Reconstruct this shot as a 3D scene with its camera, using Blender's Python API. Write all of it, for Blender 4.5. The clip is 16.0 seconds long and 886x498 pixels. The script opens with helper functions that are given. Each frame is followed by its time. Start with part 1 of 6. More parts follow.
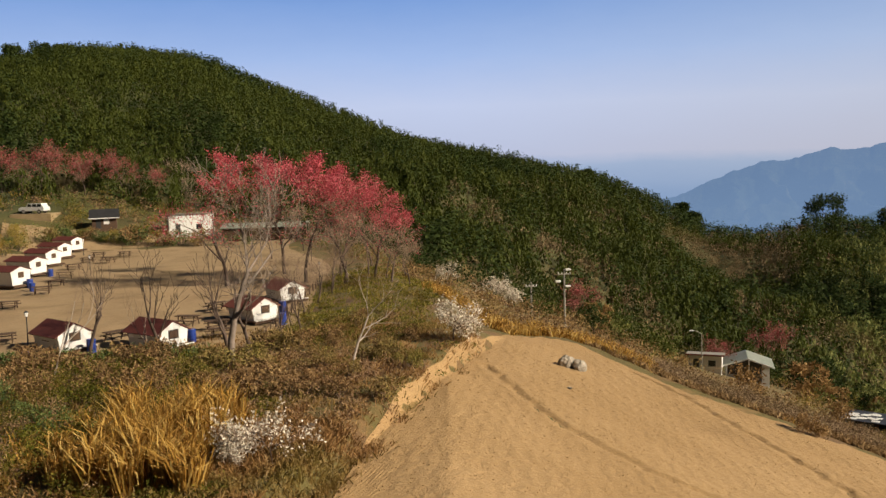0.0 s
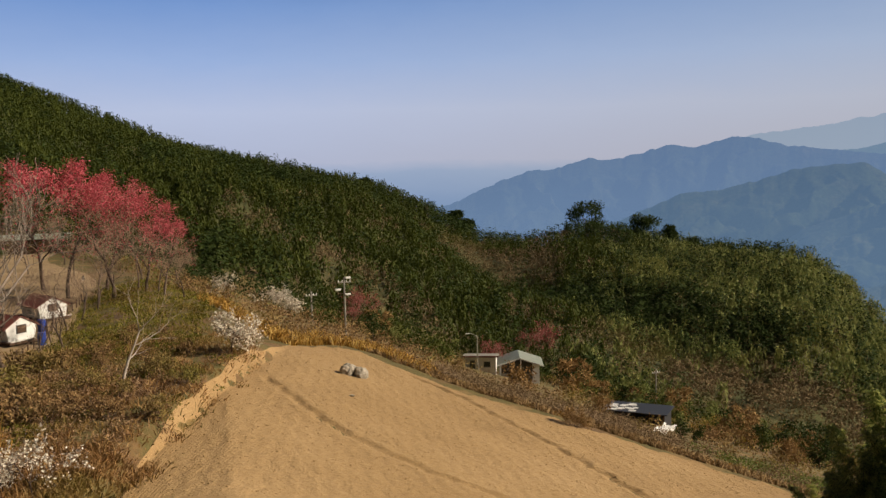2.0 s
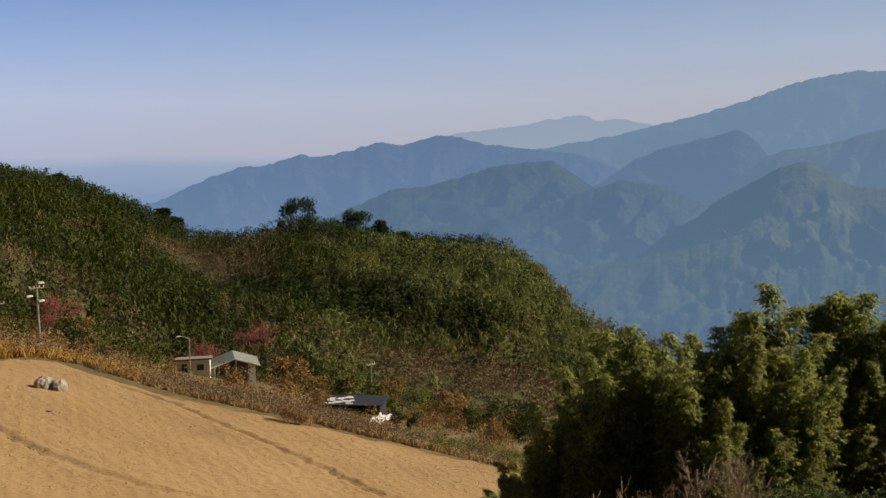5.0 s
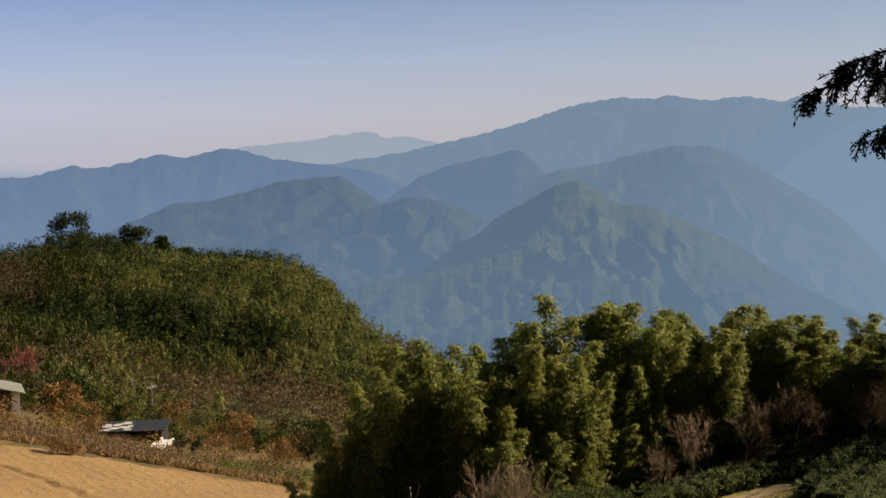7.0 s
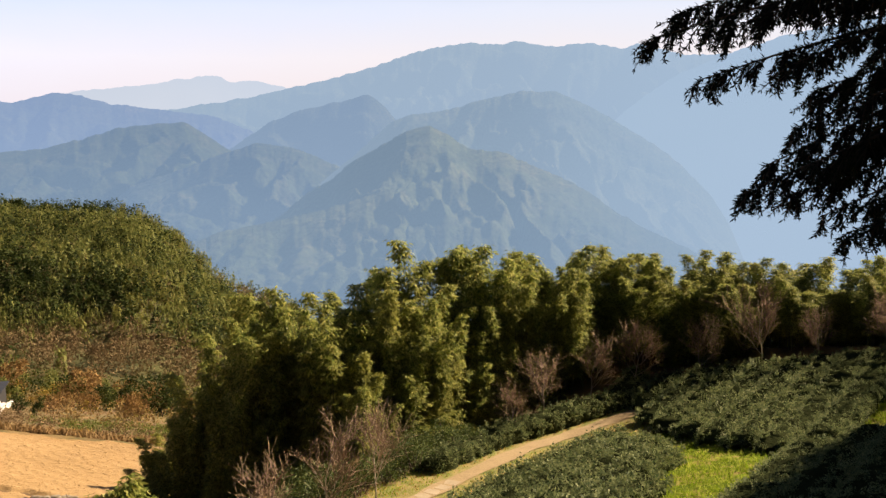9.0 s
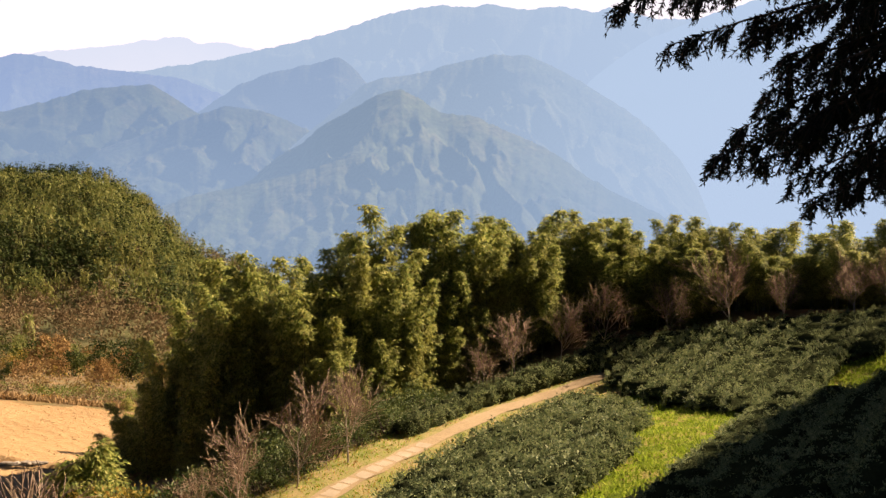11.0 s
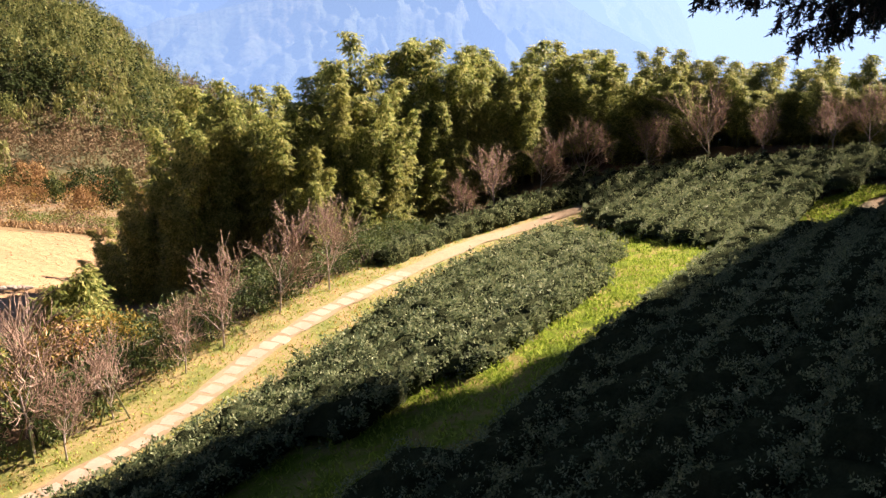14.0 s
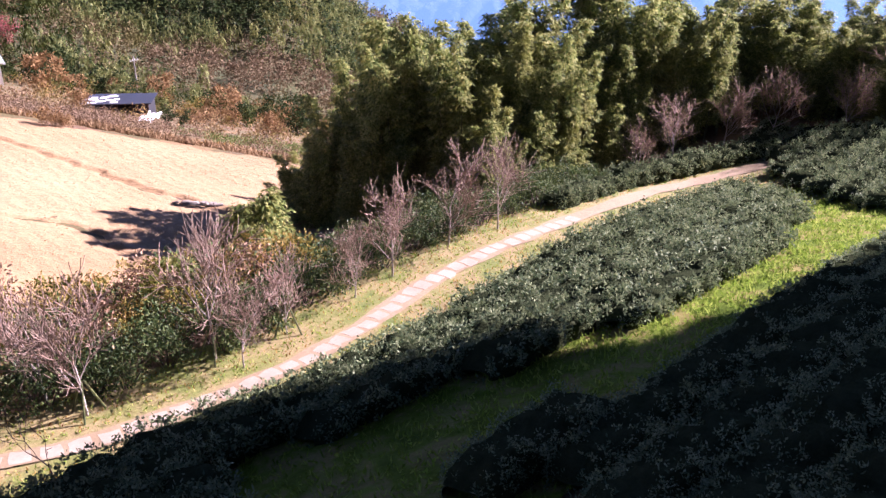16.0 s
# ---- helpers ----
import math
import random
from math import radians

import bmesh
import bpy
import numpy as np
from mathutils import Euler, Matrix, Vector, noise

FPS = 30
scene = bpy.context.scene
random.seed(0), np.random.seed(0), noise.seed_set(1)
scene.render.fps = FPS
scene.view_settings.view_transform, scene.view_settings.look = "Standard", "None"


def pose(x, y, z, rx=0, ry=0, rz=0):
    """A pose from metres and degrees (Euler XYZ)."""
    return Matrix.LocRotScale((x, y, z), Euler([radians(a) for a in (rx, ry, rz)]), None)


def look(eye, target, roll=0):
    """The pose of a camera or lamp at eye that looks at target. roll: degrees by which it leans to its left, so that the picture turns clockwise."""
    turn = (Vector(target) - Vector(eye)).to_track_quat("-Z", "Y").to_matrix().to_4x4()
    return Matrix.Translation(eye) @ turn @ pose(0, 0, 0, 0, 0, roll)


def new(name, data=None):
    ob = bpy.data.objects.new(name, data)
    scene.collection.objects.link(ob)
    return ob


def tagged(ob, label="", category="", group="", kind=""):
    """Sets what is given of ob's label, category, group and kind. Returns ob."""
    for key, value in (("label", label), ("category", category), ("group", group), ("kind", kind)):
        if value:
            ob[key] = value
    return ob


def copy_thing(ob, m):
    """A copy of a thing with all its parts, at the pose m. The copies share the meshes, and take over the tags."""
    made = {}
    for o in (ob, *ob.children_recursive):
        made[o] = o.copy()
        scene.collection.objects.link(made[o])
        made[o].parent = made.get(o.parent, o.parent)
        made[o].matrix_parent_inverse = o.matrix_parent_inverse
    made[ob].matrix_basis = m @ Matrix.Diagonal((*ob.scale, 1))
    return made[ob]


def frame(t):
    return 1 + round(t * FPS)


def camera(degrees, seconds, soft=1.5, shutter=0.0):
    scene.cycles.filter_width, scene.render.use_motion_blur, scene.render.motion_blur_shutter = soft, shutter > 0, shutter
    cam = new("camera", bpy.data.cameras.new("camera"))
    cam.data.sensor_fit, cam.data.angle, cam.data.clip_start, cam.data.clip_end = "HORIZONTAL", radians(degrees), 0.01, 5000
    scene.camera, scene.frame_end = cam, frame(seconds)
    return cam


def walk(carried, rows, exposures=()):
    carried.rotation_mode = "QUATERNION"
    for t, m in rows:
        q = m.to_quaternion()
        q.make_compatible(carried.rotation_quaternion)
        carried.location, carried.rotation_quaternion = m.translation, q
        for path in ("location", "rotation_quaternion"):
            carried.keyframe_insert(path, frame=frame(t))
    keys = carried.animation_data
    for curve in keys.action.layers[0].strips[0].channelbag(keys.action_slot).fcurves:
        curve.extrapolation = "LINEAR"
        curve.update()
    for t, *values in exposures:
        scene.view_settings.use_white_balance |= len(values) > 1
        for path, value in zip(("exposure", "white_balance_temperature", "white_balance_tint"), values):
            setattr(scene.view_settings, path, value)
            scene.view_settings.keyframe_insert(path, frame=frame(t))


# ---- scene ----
cam = camera(52.88, 16.0, soft=1.45)
EYE = 30.0
ROWS = [
    (0.0, 0.00, -5.50, 1.50),
    (0.5, -4.54, -5.80, 1.45),
    (1.0, -7.74, -4.92, 1.55),
    (1.5, -10.89, -4.89, 1.40),
    (2.0, -14.15, -5.29, 1.22),
    (2.5, -17.46, -5.53, 1.18),
    (3.0, -21.29, -5.97, 0.98),
    (5.5, -35.63, -5.57, 0.57),
    (6.0, -39.43, -5.30, 0.20),
    (6.5, -42.96, -5.01, 0.06),
    (7.0, -45.94, -4.93, -0.11),
    (7.5, -48.79, -4.97, -0.35),
    (8.0, -51.30, -5.41, -0.53),
    (8.5, -54.03, -7.24, -0.16),
    (11.0, -57.23, -10.65, -0.31),
    (11.5, -58.91, -12.77, -0.81),
    (12.0, -60.13, -15.31, -1.00),
    (12.5, -60.44, -17.50, -1.24),
    (13.0, -59.91, -19.01, -1.21),
    (13.5, -59.81, -20.14, -1.28),
    (14.0, -58.25, -21.43, -1.32),
    (14.5, -55.81, -23.19, -1.54),
    (15.0, -53.50, -24.61, -1.59),
    (15.5, -50.10, -24.84, -1.30),
    (16.0, -46.56, -25.44, -1.11),
]
walk(cam, [(t, pose(0, 0, EYE, 90 + pitch, roll, yaw)) for t, yaw, pitch, roll in ROWS],
     exposures=[(0.0, 0.62, 6350, 10), (0.5, 0.42, 6350, 10), (1.5, 0.42, 6350, 10), (3.0, 0.42, 6350, 10), (5.5, 0.42, 6350, 10), (8.0, 0.85, 7200, 13), (8.5, 1.2, 7300, 14), (11.0, 1.6, 7400, 22), (11.5, 1.9, 7350, 23), (12.5, 2.2, 6900, 26), (14.5, 2.22, 5900, 34), (16.0, 2.2, 5050, 47)])

# ---- daylight ----
SUN_AZ, SUN_EL = 110.0, 30.0
world = bpy.data.worlds.new("sky")
scene.world = world
world.use_nodes = True
wt = world.node_tree
sky = wt.nodes.new("ShaderNodeTexSky")
sky.sky_type = "NISHITA"
sky.sun_disc = False
sky.sun_elevation = radians(SUN_EL)
sky.sun_rotation = radians(SUN_AZ)
sky.altitude = 900
sky.dust_density = 0.6
sky.ozone_density = 2.0
wt.links.new(sky.outputs[0], wt.nodes["Background"].inputs[0])
wt.nodes["Background"].inputs[1].default_value = 0.0105
sun = new("sun", bpy.data.lights.new("sun", "SUN"))
sun.data.energy, sun.data.angle, sun.data.color = 5.0, radians(0.53), (1.0, 0.85, 0.64)
sun_way = Vector((math.sin(radians(SUN_AZ)) * math.cos(radians(SUN_EL)), math.cos(radians(SUN_AZ)) * math.cos(radians(SUN_EL)), math.sin(radians(SUN_EL))))
sun.matrix_world = look(sun_way * 200, (0, 0, 0))

# ---- terrain ----
def smooth(a, b, v):
    t = np.clip((v - a) / (b - a), 0, 1)
    return t * t * (3 - 2 * t)


def table(rows, col, az):
    """One column of a table by azimuth, rounded off at its knots."""
    a = [r[0] for r in rows]
    v = [r[col] for r in rows]
    return (np.interp(az - 1.2, a, v) + np.interp(az, a, v) + np.interp(az + 1.2, a, v)) / 3


def soft_plus(v, k=1.0):
    return 0.5 * (v + np.sqrt(v * v + k * k))


# azimuth, valley foot's distance and height, crest's distance and height (heights from the eye)
HILL = [(-60, 210, -4, 430, 30), (-26, 200, -6, 430, 45), (-21, 197, -7, 430, 52), (-17.6, 195, -9, 425, 49), (-10.6, 182, -13, 415, 32),
        (-3, 150, -17, 405, 10), (3.5, 150, -23, 400, -4), (9.2, 165, -30, 395, -9.5), (13, 168, -35, 390, -20), (16.5, 170, -39, 385, -34),
        (19, 172, -41, 380, -36), (23.3, 175, -45, 370, -29), (27.5, 176, -49, 365, -34), (32.5, 180, -53, 355, -37), (36.2, 180, -55, 345, -36),
        (38.7, 182, -58, 335, -46), (41, 185, -61, 325, -59), (46, 195, -70, 320, -72), (90, 220, -90, 330, -105)]
EDGE = [(-30, 176), (-10, 170), (-4, 110), (3, 72), (8, 80), (15, 70), (27, 64), (37, 61), (50, 60), (62, 62), (90, 66)]


def near_height(x, y):
    field = -13.4 - 0.235 * np.clip(x, 0, 42)
    hp = -13.6 - 1.2 * np.exp(-((x - 38) / 10) ** 2)
    slope = 0.37 - 0.2 * smooth(12, 45, x)
    side = hp + slope * soft_plus(np.minimum(16.6 - y, 26)) - 0.42 * soft_plus(y - 20.2)
    h = 0.5 * (field + side + np.sqrt((field - side) ** 2 + 0.5))
    left = (-4.4 + (y - 33) * 0.276) - x
    h = h + 1.1 * smooth(1.7, 2.7, left) * (1 - smooth(8, 40, left)) * smooth(20, 30, y) * (1 - smooth(64, 76, y))
    camp = smooth(-9, -15, x) * smooth(56, 66, y)
    h = h - 5.0 * smooth(51.5, 62, x) * smooth(-12, 0, y)
    return h * (1 - camp) - 14.2 * camp


def height(x, y):
    """Ground height over the world's zero at x, y."""
    x, y = np.asarray(x, float), np.asarray(y, float)
    r = np.hypot(x, y) + 1e-6
    az = np.degrees(np.arctan2(x, y))
    azc = np.clip(az, -60, 90)
    re = table(EDGE, 1, azc)
    rv, hv, rc, hc = (table(HILL, k, azc) for k in (1, 2, 3, 4))
    k = np.minimum(1, re / r)
    base = near_height(x * k, y * k)
    t = np.clip((r - re) / (rv - re), 0, 1)
    s = np.clip((r - rv) / (rc - rv), 0, 1.0)
    h = base + (hv - base) * t ** 0.95
    g = s + 0.10 * np.sin(math.pi * s)
    h = h + (hc - hv) * g
    gully = 3.5 * np.sin(x / 19 + 0.6 * np.sin(y / 40)) + 2.0 * np.sin(x / 9.3 + y / 31) + 1.5 * np.sin(y / 17 - x / 25)
    h = h + gully * np.sin(math.pi * s) * smooth(0, 0.25, s)
    over = np.maximum(r - rc, 0)
    h = h - 0.5 * np.sqrt(over * over + 25 * over * 8 / (over + 8 + 1e-6)) * (over > 0)
    small = 0.10 * np.sin(x * 0.9 + 1.3 * np.sin(y * 0.37)) * np.sin(y * 0.8 + 0.7)
    out = np.maximum(h, -420) + small * smooth(66, 76, r)
    behind = smooth(95, 130, np.abs(az))
    flat = near_height(np.clip(x, -40, 60), np.minimum(y, 60)) - smooth(80, 600, r) * 60
    out = out * (1 - behind) + flat * behind
    return out + EYE


def gz(x, y):
    return float(height(x, y))


# ---- end terrain ----
# ---- materials ----
def node_mat(name):
    m = bpy.data.materials.new(name)
    m.use_nodes = True
    nt = m.node_tree
    return m, nt, nt.nodes["Principled BSDF"]


def ramp(nt, fac, stops):
    n = nt.nodes.new("ShaderNodeValToRGB")
    while len(n.color_ramp.elements) < len(stops):
        n.color_ramp.elements.new(0.5)
    for e, (p, c) in zip(n.color_ramp.elements, stops):
        e.position, e.color = p, (*c, 1)
    nt.links.new(fac, n.inputs[0])
    return n.outputs[0]


def noise_tex(nt, scale, detail=4.0, rough=0.6, stretch=None, distortion=0.0):
    n = nt.nodes.new("ShaderNodeTexNoise")
    n.inputs["Scale"].default_value, n.inputs["Detail"].default_value = scale, detail
    n.inputs["Roughness"].default_value, n.inputs["Distortion"].default_value = rough, distortion
    co = nt.nodes.new("ShaderNodeNewGeometry").outputs["Position"]
    if stretch:
        mp = nt.nodes.new("ShaderNodeMapping")
        mp.inputs["Scale"].default_value = stretch
        nt.links.new(co, mp.inputs[0])
        co = mp.outputs[0]
    nt.links.new(co, n.inputs["Vector"])
    return n.outputs["Fac"]


def mix_col(nt, fac, a, b, mode="MIX"):
    n = nt.nodes.new("ShaderNodeMix")
    n.data_type, n.blend_type = "RGBA", mode
    for sock, v in ((n.inputs[0], fac), (n.inputs[6], a), (n.inputs[7], b)):
        if isinstance(v, (int, float)):
            sock.default_value = v
        elif isinstance(v, tuple):
            sock.default_value = (*v, 1)
        else:
            nt.links.new(v, sock)
    return n.outputs[2]


def bump(nt, bsdf, fac, strength, dist):
    b = nt.nodes.new("ShaderNodeBump")
    b.inputs["Strength"].default_value, b.inputs["Distance"].default_value = strength, dist
    nt.links.new(fac, b.inputs["Height"])
    nt.links.new(b.outputs[0], bsdf.inputs["Normal"])


def surface(name, stops, scale, fine_scale, rough=0.9, bump_strength=0.5, bump_dist=0.03, stretch=None, fine=0.35, metal=0.0):
    """Two scales of variation: a colour ramp on coarse noise, multiplied by fine grain, with relief."""
    m, nt, b = node_mat(name)
    col = ramp(nt, noise_tex(nt, scale, 5, 0.62, stretch, 0.4), stops)
    grain = noise_tex(nt, fine_scale, 4, 0.7, stretch)
    tone = ramp(nt, grain, [(0.25, (1 - fine,) * 3), (0.75, (1 + fine * 0.0,) * 3)])
    nt.links.new(mix_col(nt, 1.0, col, tone, "MULTIPLY"), b.inputs["Base Color"])
    b.inputs["Roughness"].default_value, b.inputs["Metallic"].default_value = rough, metal
    if bump_strength:
        bump(nt, b, grain, bump_strength, bump_dist)
    return m


def leaf_mat(name, stops, rough=0.55, through_light=0.35, patch=0.0, patch_scale=0.05, patch_col=(0.1, 0.07, 0.03), gloss=0.3):
    """Leaves: a tone for each leaf, patches of another tone at the stand's scale, and light through the blade."""
    m, nt, b = node_mat(name)
    rnd = nt.nodes.new("ShaderNodeNewGeometry").outputs["Random Per Island"]
    col = ramp(nt, rnd, stops)
    if patch:
        big = noise_tex(nt, patch_scale, 3, 0.6)
        col = mix_col(nt, ramp(nt, big, [(0.5, (0, 0, 0)), (0.66, (patch,) * 3)]), col, patch_col)
    nt.links.new(col, b.inputs["Base Color"])
    b.inputs["Roughness"].default_value = rough
    b.inputs["Specular IOR Level"].default_value = gloss
    if through_light:
        tr = nt.nodes.new("ShaderNodeBsdfTranslucent")
        nt.links.new(col, tr.inputs["Color"])
        mx = nt.nodes.new("ShaderNodeMixShader")
        mx.inputs[0].default_value = through_light
        nt.links.new(b.outputs[0], mx.inputs[1])
        nt.links.new(tr.outputs[0], mx.inputs[2])
        nt.links.new(mx.outputs[0], nt.nodes["Material Output"].inputs[0])
    return m


def painted_haze(name, land, haze_low, haze_high, low, high, z0, z1, lit=0.71):
    """A mountain far off: lit ground and woods, with bright air painted over them as emission, thicker towards the
    valley floor and brighter towards the sun.
    """
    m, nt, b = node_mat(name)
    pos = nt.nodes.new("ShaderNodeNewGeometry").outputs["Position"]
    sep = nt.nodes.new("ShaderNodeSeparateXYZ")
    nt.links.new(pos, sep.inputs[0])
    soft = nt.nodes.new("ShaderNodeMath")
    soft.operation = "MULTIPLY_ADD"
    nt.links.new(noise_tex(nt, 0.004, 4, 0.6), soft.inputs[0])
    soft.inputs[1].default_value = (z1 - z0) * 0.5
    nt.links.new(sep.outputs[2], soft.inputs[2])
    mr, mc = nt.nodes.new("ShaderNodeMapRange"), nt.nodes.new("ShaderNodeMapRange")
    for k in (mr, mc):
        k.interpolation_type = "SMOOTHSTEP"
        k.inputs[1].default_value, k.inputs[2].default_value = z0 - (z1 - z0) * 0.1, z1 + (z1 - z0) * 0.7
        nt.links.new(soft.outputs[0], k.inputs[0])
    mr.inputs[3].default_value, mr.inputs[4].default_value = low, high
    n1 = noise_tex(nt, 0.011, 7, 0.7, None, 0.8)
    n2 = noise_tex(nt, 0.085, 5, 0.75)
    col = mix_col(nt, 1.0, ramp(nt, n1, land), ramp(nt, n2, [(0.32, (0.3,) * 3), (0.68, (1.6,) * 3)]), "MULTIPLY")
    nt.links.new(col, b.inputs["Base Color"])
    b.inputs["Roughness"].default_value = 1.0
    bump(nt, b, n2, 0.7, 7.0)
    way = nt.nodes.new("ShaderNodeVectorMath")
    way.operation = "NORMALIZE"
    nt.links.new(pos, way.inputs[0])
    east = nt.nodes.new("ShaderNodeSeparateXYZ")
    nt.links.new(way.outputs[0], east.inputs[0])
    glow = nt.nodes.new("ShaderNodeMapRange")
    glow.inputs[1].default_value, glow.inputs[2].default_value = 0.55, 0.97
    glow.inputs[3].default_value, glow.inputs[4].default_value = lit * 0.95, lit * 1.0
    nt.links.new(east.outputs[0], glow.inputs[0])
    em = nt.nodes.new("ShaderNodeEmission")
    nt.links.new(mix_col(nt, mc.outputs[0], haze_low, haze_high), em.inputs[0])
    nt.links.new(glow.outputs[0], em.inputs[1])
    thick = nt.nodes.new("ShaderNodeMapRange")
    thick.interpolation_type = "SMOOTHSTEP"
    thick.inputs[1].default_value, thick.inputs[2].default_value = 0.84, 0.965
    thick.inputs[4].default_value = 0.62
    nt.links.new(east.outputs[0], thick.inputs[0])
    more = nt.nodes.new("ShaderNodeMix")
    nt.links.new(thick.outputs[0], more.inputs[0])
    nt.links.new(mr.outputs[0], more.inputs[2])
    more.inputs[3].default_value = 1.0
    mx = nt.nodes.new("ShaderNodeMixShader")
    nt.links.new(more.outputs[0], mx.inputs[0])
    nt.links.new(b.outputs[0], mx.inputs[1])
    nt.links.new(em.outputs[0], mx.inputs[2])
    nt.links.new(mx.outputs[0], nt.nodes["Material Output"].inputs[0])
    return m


M_FIELD = surface("tilled_soil", [(0.25, (0.285, 0.176, 0.072)), (0.5, (0.37, 0.234, 0.100)), (0.75, (0.43, 0.28, 0.130))], 0.09, 4.5, bump_strength=0.9, bump_dist=0.10, fine=0.3)
M_CAMP = surface("camp_gravel", [(0.3, (0.20, 0.135, 0.06)), (0.45, (0.32, 0.22, 0.115)), (0.6, (0.37, 0.26, 0.14)), (0.75, (0.25, 0.18, 0.085))], 0.12, 4.0, bump_strength=0.5, bump_dist=0.05, fine=0.3)
M_DIRT = surface("path_dirt", [(0.3, (0.284, 0.199, 0.0994)), (0.6, (0.369, 0.27, 0.149)), (0.8, (0.256, 0.199, 0.0710))], 0.5, 9.0, bump_strength=0.4, bump_dist=0.02)
M_VERGE = surface("dry_verge", [(0.28, (0.12, 0.17, 0.018)), (0.44, (0.21, 0.215, 0.04)), (0.57, (0.33, 0.25, 0.095)), (0.72, (0.16, 0.20, 0.025))], 0.75, 10.0, bump_strength=0.6, bump_dist=0.05)
M_LAWN = surface("lawn_soil", [(0.3, (0.08, 0.125, 0.010)), (0.48, (0.17, 0.23, 0.02)), (0.60, (0.30, 0.25, 0.08)), (0.75, (0.13, 0.18, 0.014))], 0.9, 12.0, bump_strength=0.9, bump_dist=0.08)
M_LAWN.node_tree.nodes["Principled BSDF"].inputs["Specular IOR Level"].default_value = 0.05
M_PAVER = surface("stone_slab", [(0.3, (0.334, 0.263, 0.177)), (0.6, (0.426, 0.348, 0.248))], 1.2, 14.0, rough=0.85, bump_strength=0.3, bump_dist=0.01, fine=0.25)
M_BARK = surface("pale_bark", [(0.3, (0.30, 0.245, 0.20)), (0.6, (0.48, 0.41, 0.35)), (0.8, (0.36, 0.285, 0.24))], 3.0, 25.0, bump_strength=0.4, bump_dist=0.01, stretch=(1, 1, 0.3))
M_BARK_GREY = surface("grey_bark", [(0.3, (0.15, 0.115, 0.09)), (0.6, (0.27, 0.215, 0.175)), (0.8, (0.19, 0.15, 0.12))], 3.0, 25.0, bump_strength=0.4, bump_dist=0.01, stretch=(1, 1, 0.3))
M_BARK_DARK = surface("dark_bark", [(0.3, (0.0710, 0.0461, 0.0355)), (0.6, (0.121, 0.0817, 0.0604))], 3.0, 25.0, bump_strength=0.4, bump_dist=0.01, stretch=(1, 1, 0.3))
M_TWIG = surface("reddish_twigs", [(0.3, (0.25, 0.17, 0.115)), (0.7, (0.40, 0.285, 0.20))], 2.0, 20.0, bump_strength=0.0)
M_CULM = surface("bamboo_culm", [(0.3, (0.0710, 0.0923, 0.0284)), (0.7, (0.142, 0.142, 0.0497))], 1.0, 12.0, rough=0.45, bump_strength=0.1, bump_dist=0.005)
M_BAMBOO = leaf_mat("bamboo_leaves", [(0.0, (0.09, 0.13, 0.035)), (0.35, (0.215, 0.26, 0.068)), (0.7, (0.36, 0.38, 0.105)), (0.95, (0.50, 0.48, 0.165))], through_light=0.5, gloss=0.08, patch=0.4, patch_scale=0.25, patch_col=(0.35, 0.32, 0.085))
M_TEA = leaf_mat("tea_leaves", [(0.0, (0.07, 0.11, 0.055)), (0.45, (0.18, 0.22, 0.10)), (0.85, (0.28, 0.315, 0.15)), (1.0, (0.34, 0.37, 0.195))], rough=0.6, through_light=0.25, gloss=0.12)
# shade between the leaves is put into this dark core colour
M_TEA_CORE = surface("shaded_tea_core", [(0.3, (0.0319, 0.0426, 0.0185)), (0.7, (0.0604, 0.0710, 0.0319))], 3.5, 18.0, rough=1.0, bump_strength=1.0, bump_dist=0.08)
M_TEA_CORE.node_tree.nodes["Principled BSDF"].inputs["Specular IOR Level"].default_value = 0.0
M_SHRUB = leaf_mat("evergreen_leaves", [(0.0, (0.03, 0.058, 0.016)), (0.5, (0.075, 0.115, 0.028)), (1.0, (0.15, 0.17, 0.045))], rough=0.55, through_light=0.2, gloss=0.25)
M_YELLOW = leaf_mat("yellowing_leaves", [(0.0, (0.121, 0.114, 0.0177)), (0.5, (0.256, 0.206, 0.0355)), (1.0, (0.369, 0.263, 0.0639))], through_light=0.3, patch=0.6, patch_scale=0.4, patch_col=(0.355, 0.177, 0.0497), gloss=0.1)
M_RUST = leaf_mat("rusty_leaves", [(0.0, (0.13, 0.075, 0.03)), (0.5, (0.25, 0.15, 0.06)), (1.0, (0.36, 0.235, 0.10))], through_light=0.25, gloss=0.05)
M_BRUSH = leaf_mat("dry_brush", [(0.0, (0.09, 0.052, 0.026)), (0.5, (0.23, 0.14, 0.065)), (1.0, (0.38, 0.26, 0.12))], through_light=0.25, patch=0.7, patch_scale=0.07, patch_col=(0.20, 0.19, 0.04), gloss=0.05)
M_SCRUB_GREEN = leaf_mat("bank_weeds", [(0.0, (0.0319, 0.0426, 0.0064)), (0.5, (0.0994, 0.103, 0.0142)), (1.0, (0.213, 0.177, 0.0319))], through_light=0.25, patch=0.7, patch_scale=0.25, patch_col=(0.121, 0.0639, 0.0213), gloss=0.05)
M_SCRUB_BROWN = leaf_mat("bank_dry_twigs", [(0.0, (0.128, 0.0745, 0.0426)), (0.5, (0.27, 0.17, 0.0994)), (1.0, (0.398, 0.27, 0.156))], through_light=0.1, gloss=0.05)
M_GRASS = leaf_mat("green_grass", [(0.0, (0.11, 0.175, 0.016)), (0.5, (0.23, 0.32, 0.03)), (1.0, (0.38, 0.43, 0.08))], rough=0.9, through_light=0.4, gloss=0.05)
